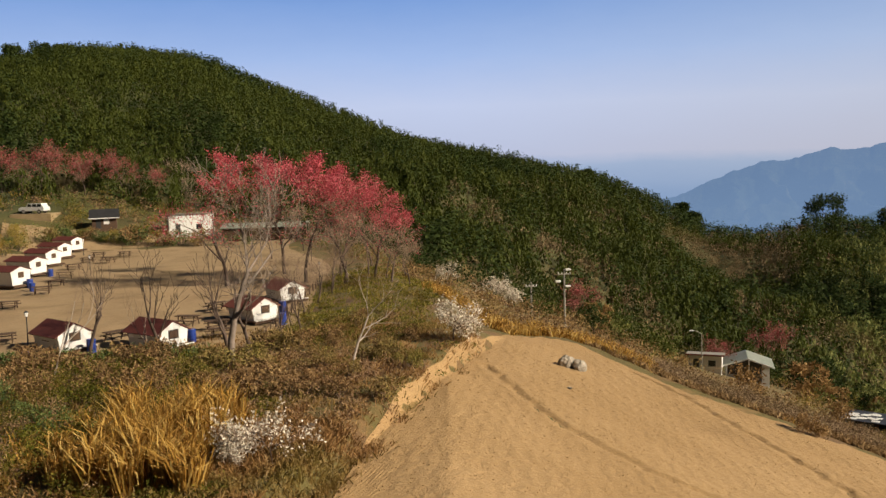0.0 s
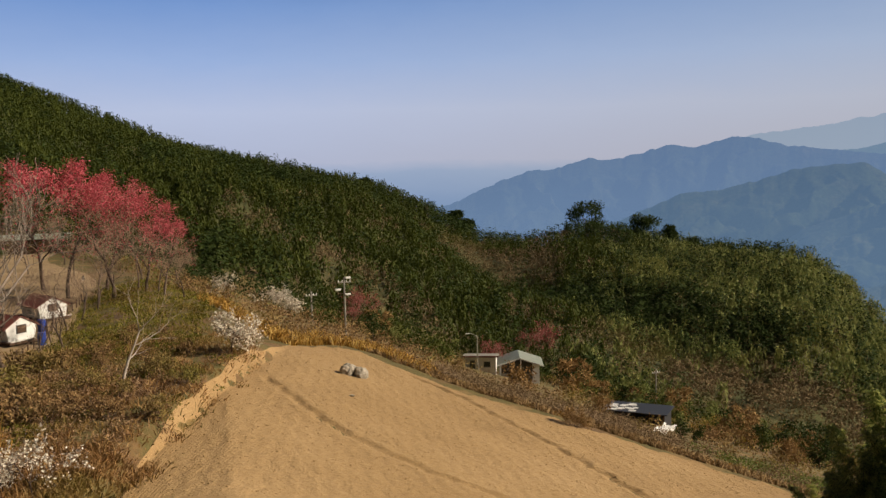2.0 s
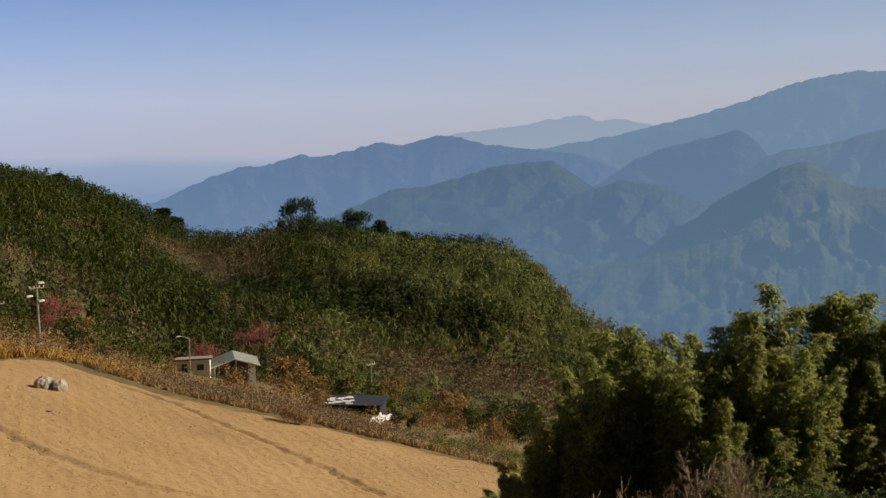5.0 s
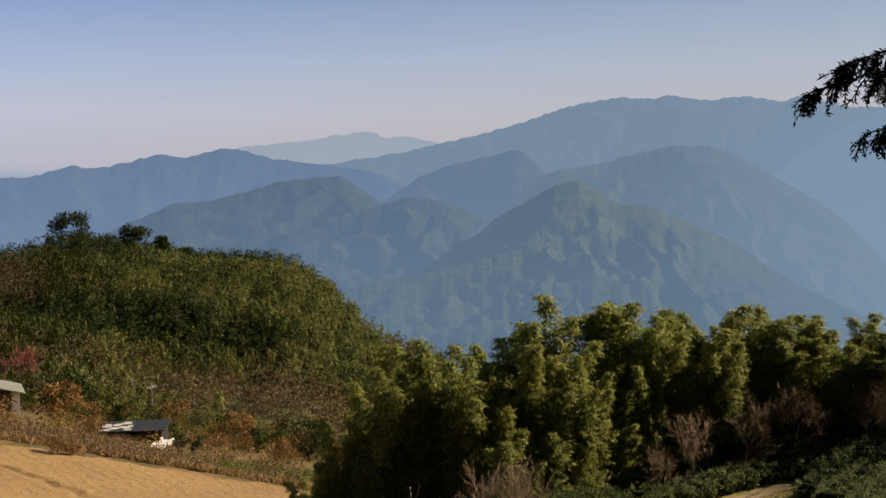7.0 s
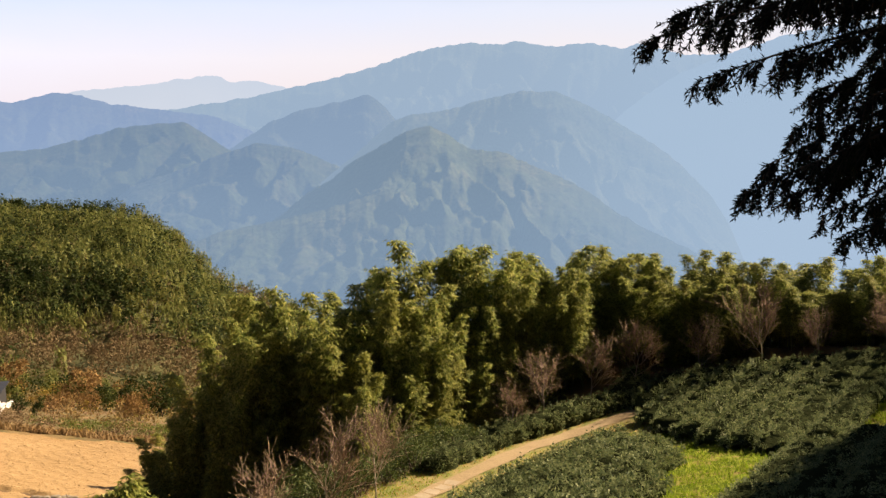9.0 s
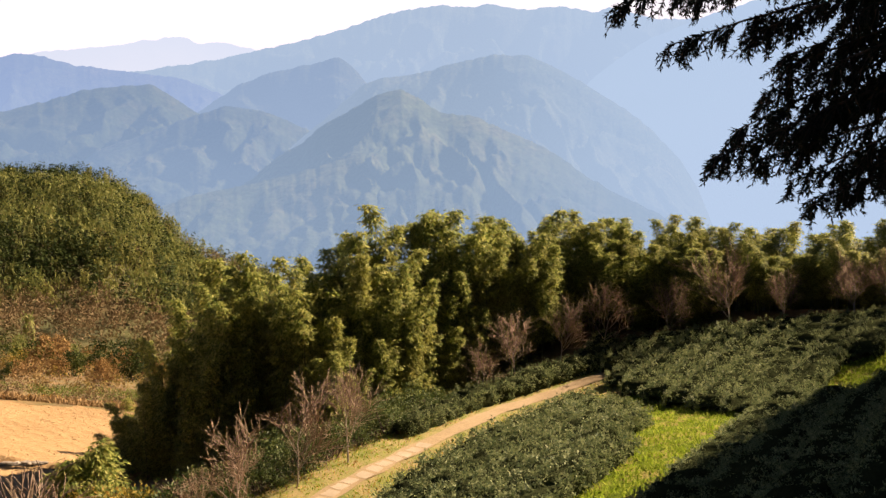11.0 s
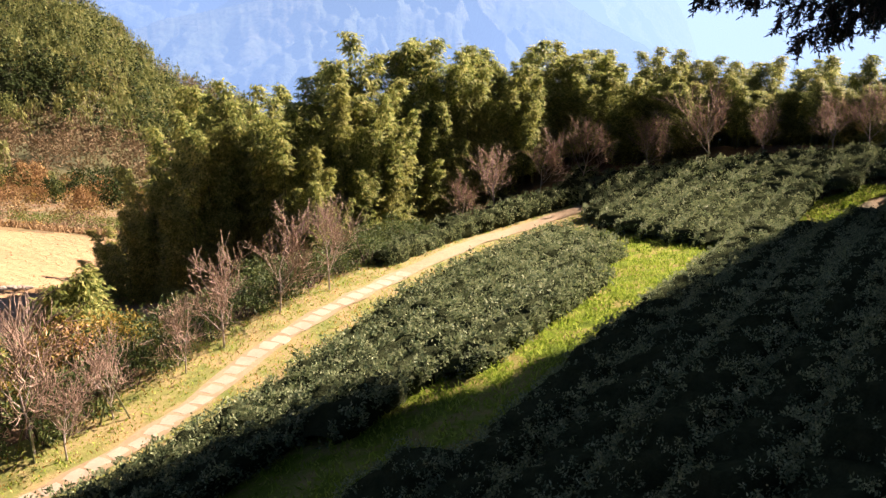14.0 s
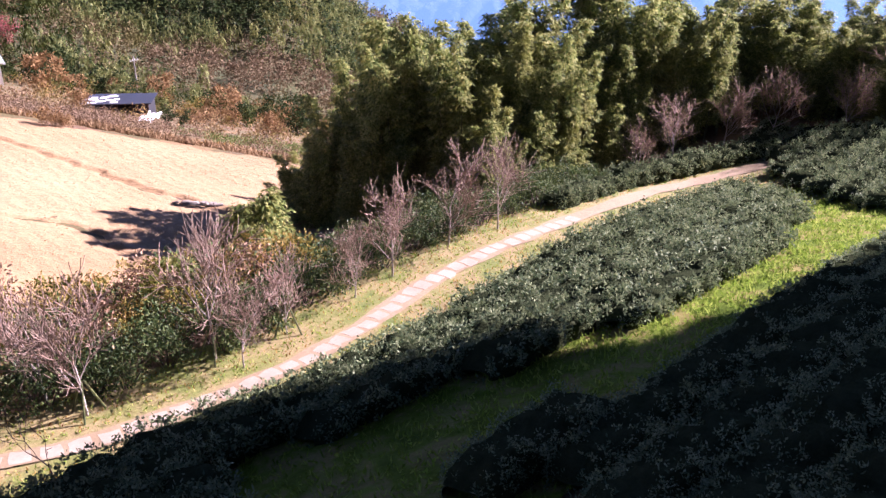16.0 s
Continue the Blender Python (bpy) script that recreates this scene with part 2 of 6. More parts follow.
M_DRYGRASS = leaf_mat("dry_silver_grass", [(0.0, (0.13, 0.06, 0.015)), (0.35, (0.34, 0.18, 0.036)), (0.7, (0.50, 0.31, 0.07)), (1.0, (0.62, 0.45, 0.16))], through_light=0.35, gloss=0.1)
M_PINK = leaf_mat("pink_blossom", [(0.0, (0.27, 0.045, 0.045)), (0.5, (0.52, 0.075, 0.105)), (1.0, (0.68, 0.19, 0.23))], through_light=0.35)
M_PINK_DULL = leaf_mat("red_blossom", [(0.0, (0.16, 0.05, 0.04)), (0.5, (0.30, 0.06, 0.06)), (1.0, (0.42, 0.11, 0.11))], through_light=0.3)
M_WHITE_BLOSSOM = leaf_mat("white_blossom", [(0.0, (0.55, 0.48, 0.38)), (0.5, (0.72, 0.66, 0.55)), (1.0, (0.82, 0.78, 0.70))], through_light=0.3)
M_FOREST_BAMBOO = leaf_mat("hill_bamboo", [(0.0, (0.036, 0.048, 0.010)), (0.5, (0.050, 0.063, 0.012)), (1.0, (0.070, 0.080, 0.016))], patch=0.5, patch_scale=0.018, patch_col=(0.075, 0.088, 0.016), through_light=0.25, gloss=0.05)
# olive leaves; on the spur's bamboo the lighter tone stands for sunlight
M_FOREST_OLIVE = leaf_mat("sunlit_olive_leaves", [(0.0, (0.11, 0.14, 0.042)), (0.5, (0.18, 0.198, 0.062)), (1.0, (0.26, 0.26, 0.09))], patch=0.5, patch_scale=0.03, patch_col=(0.22, 0.19, 0.045), through_light=0.35, gloss=0.05)
# dark cover of the added hill that blocks the sky behind the viewpoint
M_HILL = surface("sky_blocker_cover", [(0.3, (0.0106, 0.0156, 0.0057)), (0.6, (0.0213, 0.0284, 0.0099)), (0.8, (0.0355, 0.0284, 0.0142))], 0.2, 2.0, bump_strength=0.8, bump_dist=0.4)
M_FOREST_DARK = leaf_mat("hill_evergreens", [(0.0, (0.020, 0.034, 0.010)), (0.5, (0.036, 0.053, 0.015)), (1.0, (0.055, 0.072, 0.02))], through_light=0.2, gloss=0.05)
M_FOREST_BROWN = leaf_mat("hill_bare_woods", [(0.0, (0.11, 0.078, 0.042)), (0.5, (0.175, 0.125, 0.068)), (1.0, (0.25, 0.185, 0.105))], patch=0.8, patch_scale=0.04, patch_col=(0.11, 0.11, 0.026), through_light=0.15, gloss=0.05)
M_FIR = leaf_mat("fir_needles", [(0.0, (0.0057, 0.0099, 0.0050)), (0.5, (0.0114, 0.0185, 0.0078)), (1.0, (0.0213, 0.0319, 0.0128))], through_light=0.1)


# ---- mesh helpers ----
def fast_mesh(name, verts, faces, mat, smooth_shade=False):
    """A mesh from arrays; all faces have the same number of corners."""
    verts, faces = np.asarray(verts, np.float32), np.asarray(faces, np.int32)
    me = bpy.data.meshes.new(name)
    k = faces.shape[1]
    me.vertices.add(len(verts))
    me.vertices.foreach_set("co", verts.ravel())
    me.loops.add(faces.size)
    me.loops.foreach_set("vertex_index", faces.ravel())
    me.polygons.add(len(faces))
    me.polygons.foreach_set("loop_start", np.arange(0, faces.size, k, dtype=np.int32))
    if smooth_shade:
        me.polygons.foreach_set("use_smooth", np.ones(len(faces), bool))
    me.update(calc_edges=True)
    me.materials.append(mat)
    return me


MANY = {"limb_fork", "twig_mass", "leaf_spray", "foliage", "needle_cover", "bough_whorl", "stem_mass", "blossom", "crown"}


def part(name, data, material, parent, label=""):
    """One mesh under a thing or a part; data is a bmesh or a mesh."""
    if isinstance(data, bmesh.types.BMesh):
        me = bpy.data.meshes.new(name)
        data.to_mesh(me)
        data.free()
        me.materials.append(material)
        data = me
    ob = new(name, data)
    ob.parent = parent
    if label:
        ob["label"] = label
    if name in MANY:
        ob["kind"] = "stuff"
    return ob


def thing(name, at, label, category, group="", turn=0.0, kind=""):
    ob = new(name)
    ob.matrix_world = pose(*at, 0, 0, turn)
    return tagged(ob, label, category, group, kind)


def box(bm, x0, y0, z0, x1, y1, z1, bevel=0.0):
    res = bmesh.ops.create_cube(bm, size=1.0, matrix=Matrix.Translation(((x0 + x1) / 2, (y0 + y1) / 2, (z0 + z1) / 2)) @ Matrix.Diagonal((x1 - x0, y1 - y0, z1 - z0, 1)))
    if bevel:
        es = {e for v in res["verts"] for e in v.link_edges}
        bmesh.ops.bevel(bm, geom=list(es), offset=bevel, segments=1, affect="EDGES")
    return bm


def rod(bm, a, b, ra, rb, k=8):
    a, b = Vector(a), Vector(b)
    d = b - a
    m = Matrix.Translation((a + b) / 2) @ d.to_track_quat("Z", "Y").to_matrix().to_4x4()
    bmesh.ops.create_cone(bm, cap_ends=True, segments=k, radius1=ra, radius2=rb, depth=d.length, matrix=m)
    return bm


def unit(v):
    return v / (np.linalg.norm(v, axis=-1, keepdims=True) + 1e-9)


def blades(at, along, across, length, width):
    """Leaf blades: a diamond each, from its foot along its way."""
    n = len(at)
    length, width = np.broadcast_to(length, n)[:, None], np.broadcast_to(width, n)[:, None]
    side = unit(np.cross(along, across)) * width * 0.5
    mid = at + along * length * 0.45
    v = np.stack([at, mid - side, at + along * length, mid + side], 1).reshape(-1, 3)
    return v, np.arange(4 * n).reshape(n, 4)


def join(chunks):
    vs, fs, n = [], [], 0
    for v, f in chunks:
        vs.append(v)
        fs.append(f + n)
        n += len(v)
    return np.concatenate(vs), np.concatenate(fs)


def rand_dirs(rg, n, up=0.0):
    v = rg.normal(size=(n, 3))
    v = unit(v)
    v[:, 2] += up
    return unit(v)


def tubes(segs, k=5):
    """Tapered limbs: rows of start, end, radius at each."""
    p0 = np.array([s[0] for s in segs], float)
    p1 = np.array([s[1] for s in segs], float)
    r0 = np.array([s[2] for s in segs])[:, None, None]
    r1 = np.array([s[3] for s in segs])[:, None, None]
    d = unit(p1 - p0)
    ref = np.where(np.abs(d[:, 2:3]) > 0.9, np.array([[1.0, 0, 0]]), np.array([[0, 0, 1.0]]))
    u = unit(np.cross(d, ref))
    w = np.cross(d, u)
    a = np.linspace(0, 2 * math.pi, k, endpoint=False)
    ring = u[:, None] * np.cos(a)[None, :, None] + w[:, None] * np.sin(a)[None, :, None]
    v = np.concatenate([p0[:, None] + ring * r0, p1[:, None] + ring * r1], 1).reshape(-1, 3)
    base = (np.arange(len(segs)) * 2 * k)[:, None]
    j = np.arange(k)
    f = np.stack([base + j, base + (j + 1) % k, base + k + (j + 1) % k, base + k + j], 2).reshape(-1, 4)
    return v, f


def limb(pts, radii, k=6):
    """One continuous tapered stem through points."""
    pts, radii = np.asarray(pts, float), np.asarray(radii, float)
    d = unit(np.gradient(pts, axis=0))
    ref = np.where(np.abs(d[:, 2:3]) > 0.9, np.array([[1.0, 0, 0]]), np.array([[0, 0, 1.0]]))
    u = unit(np.cross(d, ref))
    w = np.cross(d, u)
    a = np.linspace(0, 2 * math.pi, k, endpoint=False)
    v = (pts[:, None] + (u[:, None] * np.cos(a)[None, :, None] + w[:, None] * np.sin(a)[None, :, None]) * radii[:, None, None]).reshape(-1, 3)
    i, j = np.meshgrid(np.arange(len(pts) - 1), np.arange(k), indexing="ij")
    i, j = i.ravel(), j.ravel()
    f = np.stack([i * k + j, i * k + (j + 1) % k, (i + 1) * k + (j + 1) % k, (i + 1) * k + j], 1)
    return v, f


def stem(segs, k=8):
    """The one stem that a chain of segments makes."""
    return limb([segs[0][0]] + [q[1] for q in segs], [segs[0][2]] + [q[3] for q in segs], k)


# ---- ground sheet ----
def sheet(name, us, vs, fn, mat, smooth_shade=True):
    """A grid of quads; fn maps arrays u, v to points."""
    uu, vv = np.meshgrid(us, vs, indexing="ij")
    p = np.stack(fn(uu.ravel(), vv.ravel()), 1)
    i, j = np.meshgrid(np.arange(len(us) - 1), np.arange(len(vs) - 1), indexing="ij")
    a = (i * len(vs) + j).ravel()
    f = np.stack([a, a + 1, a + len(vs) + 1, a + len(vs)], 1)
    return fast_mesh(name, p, f, mat, smooth_shade)


az_grid = np.radians(np.concatenate([np.linspace(-180, -40, 29)[:-1], np.linspace(-40, 95, 221)[:-1], np.linspace(95, 180, 18)]))
r_grid = np.concatenate([np.linspace(0.0, 100, 100)[:-1], np.linspace(100, 460, 84)[:-1], np.geomspace(460, 4900, 24)])


def polar(r, a):
    x, y = r * np.sin(a), r * np.cos(a)
    return x, y, height(x, y)


M_SHEET, nt_, b_ = node_mat("hillside_ground")
pos_ = nt_.nodes.new("ShaderNodeNewGeometry").outputs["Position"]
len_ = nt_.nodes.new("ShaderNodeVectorMath")
len_.operation = "LENGTH"
nt_.links.new(pos_, len_.inputs[0])
far_ = nt_.nodes.new("ShaderNodeMapRange")
far_.inputs[1].default_value, far_.inputs[2].default_value = 150, 200
nt_.links.new(len_.outputs["Value"], far_.inputs[0])
dry_ = ramp(nt_, noise_tex(nt_, 0.16, 6, 0.65, None, 0.6), [(0.28, (0.10, 0.058, 0.028)), (0.42, (0.20, 0.115, 0.045)), (0.54, (0.12, 0.10, 0.024)), (0.66, (0.29, 0.175, 0.065)), (0.8, (0.14, 0.075, 0.042))])
wood_ = ramp(nt_, noise_tex(nt_, 0.05, 5, 0.6), [(0.3, (0.0426, 0.0497, 0.0142)), (0.55, (0.0852, 0.0887, 0.0213)), (0.72, (0.156, 0.106, 0.0426))])
grain_ = noise_tex(nt_, 3.0, 5, 0.7)
tone_ = ramp(nt_, grain_, [(0.25, (0.55,) * 3), (0.75, (1.0,) * 3)])
nt_.links.new(mix_col(nt_, 1.0, mix_col(nt_, far_.outputs[0], dry_, wood_), tone_, "MULTIPLY"), b_.inputs["Base Color"])
b_.inputs["Roughness"].default_value = 0.95
bump(nt_, b_, grain_, 0.7, 0.12)
ground = tagged(new("ground", sheet("ground", r_grid, az_grid, polar, M_SHEET)), "steep brown hillside ground with dry grass and leaf litter", "ground", kind="structure")

# ---- far mountains ----
def fold_wave(v):
    """Sharp ridges at whole numbers, valleys between them: 1 on a ridge, 0 in a valley."""
    return np.abs((v % 1.0) * 2 - 1)


def mountain(name, label, crest, r_crest, r_foot, el_foot, mat, seed, spur=8.5, lean=1.3, cut=0.23):
    """The side of a mountain that faces the viewpoint: a crest line, and spurs that fan down from it with gullies between."""
    a0, a1 = crest[0][0], crest[-1][0]
    us = np.linspace(a0, a1, int((a1 - a0) * 9) + 2)
    vs = np.linspace(0, 1, 96)
    ca, ce = [q[0] for q in crest], [q[1] for q in crest]

    def fn(a, s):
        top = (np.interp(a - 0.22, ca, ce) + np.interp(a, ca, ce) * 2 + np.interp(a + 0.22, ca, ce)) / 4
        warp = np.array([noise.fractal(Vector((p * 0.11, q * 1.7, seed * 3.7)), 0.9, 2.0, 4) for p, q in zip(a, s)])
        fine = np.array([noise.fractal(Vector((p * 0.9, q * 7.0, seed * 1.9)), 0.7, 2.1, 4) for p, q in zip(a, s)])
        wig = np.array([noise.fractal(Vector((p * 1.6, seed * 1.3, 0.0)), 0.7, 2.0, 5) for p in a])
        top = top + wig * 0.09
        r = r_crest + (r_foot - r_crest) * s
        ztop = np.tan(np.radians(top)) * r_crest
        zfoot = math.tan(math.radians(el_foot)) * r_foot
        drop = np.maximum(ztop - zfoot, 1)
        z = ztop - drop * (0.82 * s + 0.18 * s * s)
        main = fold_wave(a / spur + lean * s + 1.5 * warp + seed * 0.37)
        side = fold_wave(a / spur * 2.3 - lean * 1.9 * s + 2.2 * warp + 0.6 * main + seed * 0.11)
        rill = fold_wave(a / spur * 5.1 + lean * 3.4 * s + 3.0 * warp + 0.8 * side)
        valley = (1 - main) + 0.36 * (1 - side) + 0.13 * (1 - rill) - 0.16 * fine
        env = smooth(0.0, 0.34, s) * (1 - 0.35 * s)
        z = z - drop * cut * valley * env
        z = np.maximum(z, zfoot - 60)
        ar = np.radians(a)
        return r * np.sin(ar), r * np.cos(ar), z + EYE
    return tagged(new(name, sheet(name, us, vs, fn, mat)), label, "mountain", kind="structure")


WOODED = [(0.3, (0.030, 0.050, 0.016)), (0.5, (0.060, 0.080, 0.027)), (0.62, (0.095, 0.100, 0.040)), (0.78, (0.15, 0.135, 0.070))]
# each air_ material paints its ridge's distance haze as emission
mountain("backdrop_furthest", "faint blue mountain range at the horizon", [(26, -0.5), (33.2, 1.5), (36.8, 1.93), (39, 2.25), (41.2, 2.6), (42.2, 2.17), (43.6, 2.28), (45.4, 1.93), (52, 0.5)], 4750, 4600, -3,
         painted_haze("air_furthest", WOODED, (0.386, 0.44, 0.52), (0.313, 0.39, 0.50), 0.99, 0.97, -300, 250), 11)
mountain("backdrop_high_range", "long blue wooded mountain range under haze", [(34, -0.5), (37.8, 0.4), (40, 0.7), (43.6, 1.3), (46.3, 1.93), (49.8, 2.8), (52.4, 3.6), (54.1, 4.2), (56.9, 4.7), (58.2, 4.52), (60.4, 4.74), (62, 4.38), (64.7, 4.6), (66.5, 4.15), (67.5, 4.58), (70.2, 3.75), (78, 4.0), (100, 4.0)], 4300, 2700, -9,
         painted_haze("air_high_range", WOODED, (0.184, 0.28, 0.41), (0.202, 0.30, 0.42), 0.93, 0.84, -350, 330), 12, 9.0)
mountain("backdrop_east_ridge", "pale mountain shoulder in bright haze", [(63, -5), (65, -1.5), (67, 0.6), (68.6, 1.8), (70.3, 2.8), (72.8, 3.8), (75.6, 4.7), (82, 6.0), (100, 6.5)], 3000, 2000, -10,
         painted_haze("air_east", WOODED, (0.205, 0.305, 0.43), (0.20, 0.30, 0.425), 0.95, 0.90, -300, 200), 19, 10.0)
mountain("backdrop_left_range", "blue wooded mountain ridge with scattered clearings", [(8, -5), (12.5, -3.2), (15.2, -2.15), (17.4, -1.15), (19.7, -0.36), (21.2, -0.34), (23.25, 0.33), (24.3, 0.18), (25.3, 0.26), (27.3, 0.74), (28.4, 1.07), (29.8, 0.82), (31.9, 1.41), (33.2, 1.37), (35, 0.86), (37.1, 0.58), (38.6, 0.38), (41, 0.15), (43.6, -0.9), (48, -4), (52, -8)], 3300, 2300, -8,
         painted_haze("air_left_range", WOODED, (0.178, 0.275, 0.43), (0.148, 0.235, 0.40), 0.92, 0.83, -250, 100), 13, 7.0)
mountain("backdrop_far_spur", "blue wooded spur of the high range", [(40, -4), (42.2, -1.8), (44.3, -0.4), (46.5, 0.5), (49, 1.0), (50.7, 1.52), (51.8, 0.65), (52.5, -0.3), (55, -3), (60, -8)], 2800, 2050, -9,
         painted_haze("air_spur", WOODED, (0.16, 0.25, 0.375), (0.15, 0.238, 0.365), 0.90, 0.81, -250, 60), 18, 7.5)
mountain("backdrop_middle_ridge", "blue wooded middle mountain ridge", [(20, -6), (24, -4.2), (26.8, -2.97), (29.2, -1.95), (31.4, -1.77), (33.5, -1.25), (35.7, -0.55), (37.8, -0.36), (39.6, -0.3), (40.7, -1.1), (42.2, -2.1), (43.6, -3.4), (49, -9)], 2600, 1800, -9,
         painted_haze("air_middle", WOODED, (0.14, 0.225, 0.335), (0.118, 0.197, 0.312), 0.86, 0.75, -250, 0), 14, 8.0)
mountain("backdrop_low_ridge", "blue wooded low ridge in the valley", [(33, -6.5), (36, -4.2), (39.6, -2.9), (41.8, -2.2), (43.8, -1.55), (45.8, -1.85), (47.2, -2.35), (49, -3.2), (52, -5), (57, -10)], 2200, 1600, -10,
         painted_haze("air_low", WOODED, (0.148, 0.238, 0.355), (0.130, 0.217, 0.345), 0.83, 0.71, -250, -40), 15, 7.0)
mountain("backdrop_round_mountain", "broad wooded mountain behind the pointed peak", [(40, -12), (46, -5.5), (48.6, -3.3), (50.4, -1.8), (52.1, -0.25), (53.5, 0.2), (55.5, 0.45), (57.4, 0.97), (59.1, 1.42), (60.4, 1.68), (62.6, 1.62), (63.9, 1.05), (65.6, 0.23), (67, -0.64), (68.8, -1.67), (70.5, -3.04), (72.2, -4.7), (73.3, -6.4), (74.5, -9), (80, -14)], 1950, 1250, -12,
         painted_haze("air_round", WOODED, (0.193, 0.29, 0.41), (0.175, 0.275, 0.40), 0.84, 0.70, -300, 50), 16, 9.0)
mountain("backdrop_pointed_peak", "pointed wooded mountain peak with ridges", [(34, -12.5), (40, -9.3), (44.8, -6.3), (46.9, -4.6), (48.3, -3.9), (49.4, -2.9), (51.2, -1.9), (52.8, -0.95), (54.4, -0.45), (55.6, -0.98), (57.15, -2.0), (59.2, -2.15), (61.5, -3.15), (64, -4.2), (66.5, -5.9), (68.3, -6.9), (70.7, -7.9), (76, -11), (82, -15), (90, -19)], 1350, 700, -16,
         painted_haze("air_peak", WOODED, (0.148, 0.24, 0.36), (0.15, 0.242, 0.355), 0.78, 0.62, -190, -20), 17, 8.5, 1.1, 0.27)
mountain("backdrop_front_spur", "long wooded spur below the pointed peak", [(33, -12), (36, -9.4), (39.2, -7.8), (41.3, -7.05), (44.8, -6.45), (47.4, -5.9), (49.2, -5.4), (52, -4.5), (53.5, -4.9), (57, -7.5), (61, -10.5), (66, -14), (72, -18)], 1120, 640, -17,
         painted_haze("air_front", WOODED, (0.148, 0.24, 0.36), (0.15, 0.242, 0.355), 0.76, 0.64, -190, -60), 20, 7.0, 0.9, 0.25)

# glowing wall painted with the far plain's haze, thinning upwards into painted sky
M_HAZE, nt_, b_ = node_mat("haze_sky_backdrop")
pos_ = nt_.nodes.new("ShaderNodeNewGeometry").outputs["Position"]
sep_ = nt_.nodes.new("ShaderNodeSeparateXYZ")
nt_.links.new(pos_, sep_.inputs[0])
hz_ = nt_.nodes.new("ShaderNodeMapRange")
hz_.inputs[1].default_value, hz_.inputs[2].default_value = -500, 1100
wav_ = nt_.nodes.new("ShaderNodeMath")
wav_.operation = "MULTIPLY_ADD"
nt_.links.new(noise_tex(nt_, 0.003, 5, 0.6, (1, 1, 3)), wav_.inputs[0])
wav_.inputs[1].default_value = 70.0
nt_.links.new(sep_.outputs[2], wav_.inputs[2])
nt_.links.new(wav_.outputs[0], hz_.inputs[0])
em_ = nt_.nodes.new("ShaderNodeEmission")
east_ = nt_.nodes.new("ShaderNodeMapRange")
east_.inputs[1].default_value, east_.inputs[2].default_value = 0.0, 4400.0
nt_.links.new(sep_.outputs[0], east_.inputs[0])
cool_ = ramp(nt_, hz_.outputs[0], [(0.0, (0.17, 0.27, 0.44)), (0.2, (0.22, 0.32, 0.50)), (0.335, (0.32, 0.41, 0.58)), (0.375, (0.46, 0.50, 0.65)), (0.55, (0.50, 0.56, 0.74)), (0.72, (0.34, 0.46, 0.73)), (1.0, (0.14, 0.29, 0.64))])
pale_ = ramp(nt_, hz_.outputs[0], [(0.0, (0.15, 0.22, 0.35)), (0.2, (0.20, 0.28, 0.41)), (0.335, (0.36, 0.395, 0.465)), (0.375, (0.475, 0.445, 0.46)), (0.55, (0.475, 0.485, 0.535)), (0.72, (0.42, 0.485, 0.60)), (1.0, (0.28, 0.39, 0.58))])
# the painted glow pales towards the sun's side
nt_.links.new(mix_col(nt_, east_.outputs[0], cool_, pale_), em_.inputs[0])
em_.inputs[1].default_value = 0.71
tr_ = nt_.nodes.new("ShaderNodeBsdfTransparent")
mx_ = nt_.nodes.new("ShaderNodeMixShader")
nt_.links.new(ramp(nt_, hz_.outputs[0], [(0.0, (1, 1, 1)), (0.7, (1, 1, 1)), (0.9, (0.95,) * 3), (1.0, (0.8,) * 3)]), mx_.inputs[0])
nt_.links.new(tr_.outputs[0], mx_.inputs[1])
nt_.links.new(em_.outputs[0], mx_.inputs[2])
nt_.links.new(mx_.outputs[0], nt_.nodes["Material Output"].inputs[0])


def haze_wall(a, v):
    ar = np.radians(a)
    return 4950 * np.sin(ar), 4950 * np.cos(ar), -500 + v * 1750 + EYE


haze = tagged(new("backdrop_haze", sheet("backdrop_haze", np.linspace(-50, 105, 61), np.linspace(0, 1, 12), haze_wall, M_HAZE)), "glowing backdrop painted with pale blue haze and sky", "haze", kind="structure")
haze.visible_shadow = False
# ---- land cover: field, camp yard, path, lawn ----
def drape(name, label, category, us, vs, fn, mat, lift, kind="structure"):
    """A thin layer that lies on the ground."""
    def on_ground(u, v):
        x, y = fn(u, v)
        return x, y, height(x, y) + lift
    return tagged(new(name, sheet(name, us, vs, on_ground, mat)), label, category, kind=kind)


FIELD_FAR = [(3, 68.5), (4.2, 71.8), (6, 75), (10.3, 77), (17.3, 66), (23.7, 60.2), (29, 55.6), (36, 48), (44, 44), (50, 40)]


def field_xy(u, v):
    """u runs from the near edge to the far one, v from the left edge to the right one."""
    x = -7 + v * 57
    far = np.interp(x, [q[0] for q in FIELD_FAR], [q[1] for q in FIELD_FAR])
    far = np.where(x < 3, np.interp(x, [-6.6, -4.9, -4.2, -2.4, 0.3, 1.6, 3.0], [27, 34, 40.7, 49, 59, 63.5, 68.5]), far)
    far = far + 0.35 * np.sin(x * 1.7) + 0.2 * np.sin(x * 4.1)
    near = 26 + 0.5 * np.sin(x * 0.9)
    return x, near + (far - near) * u


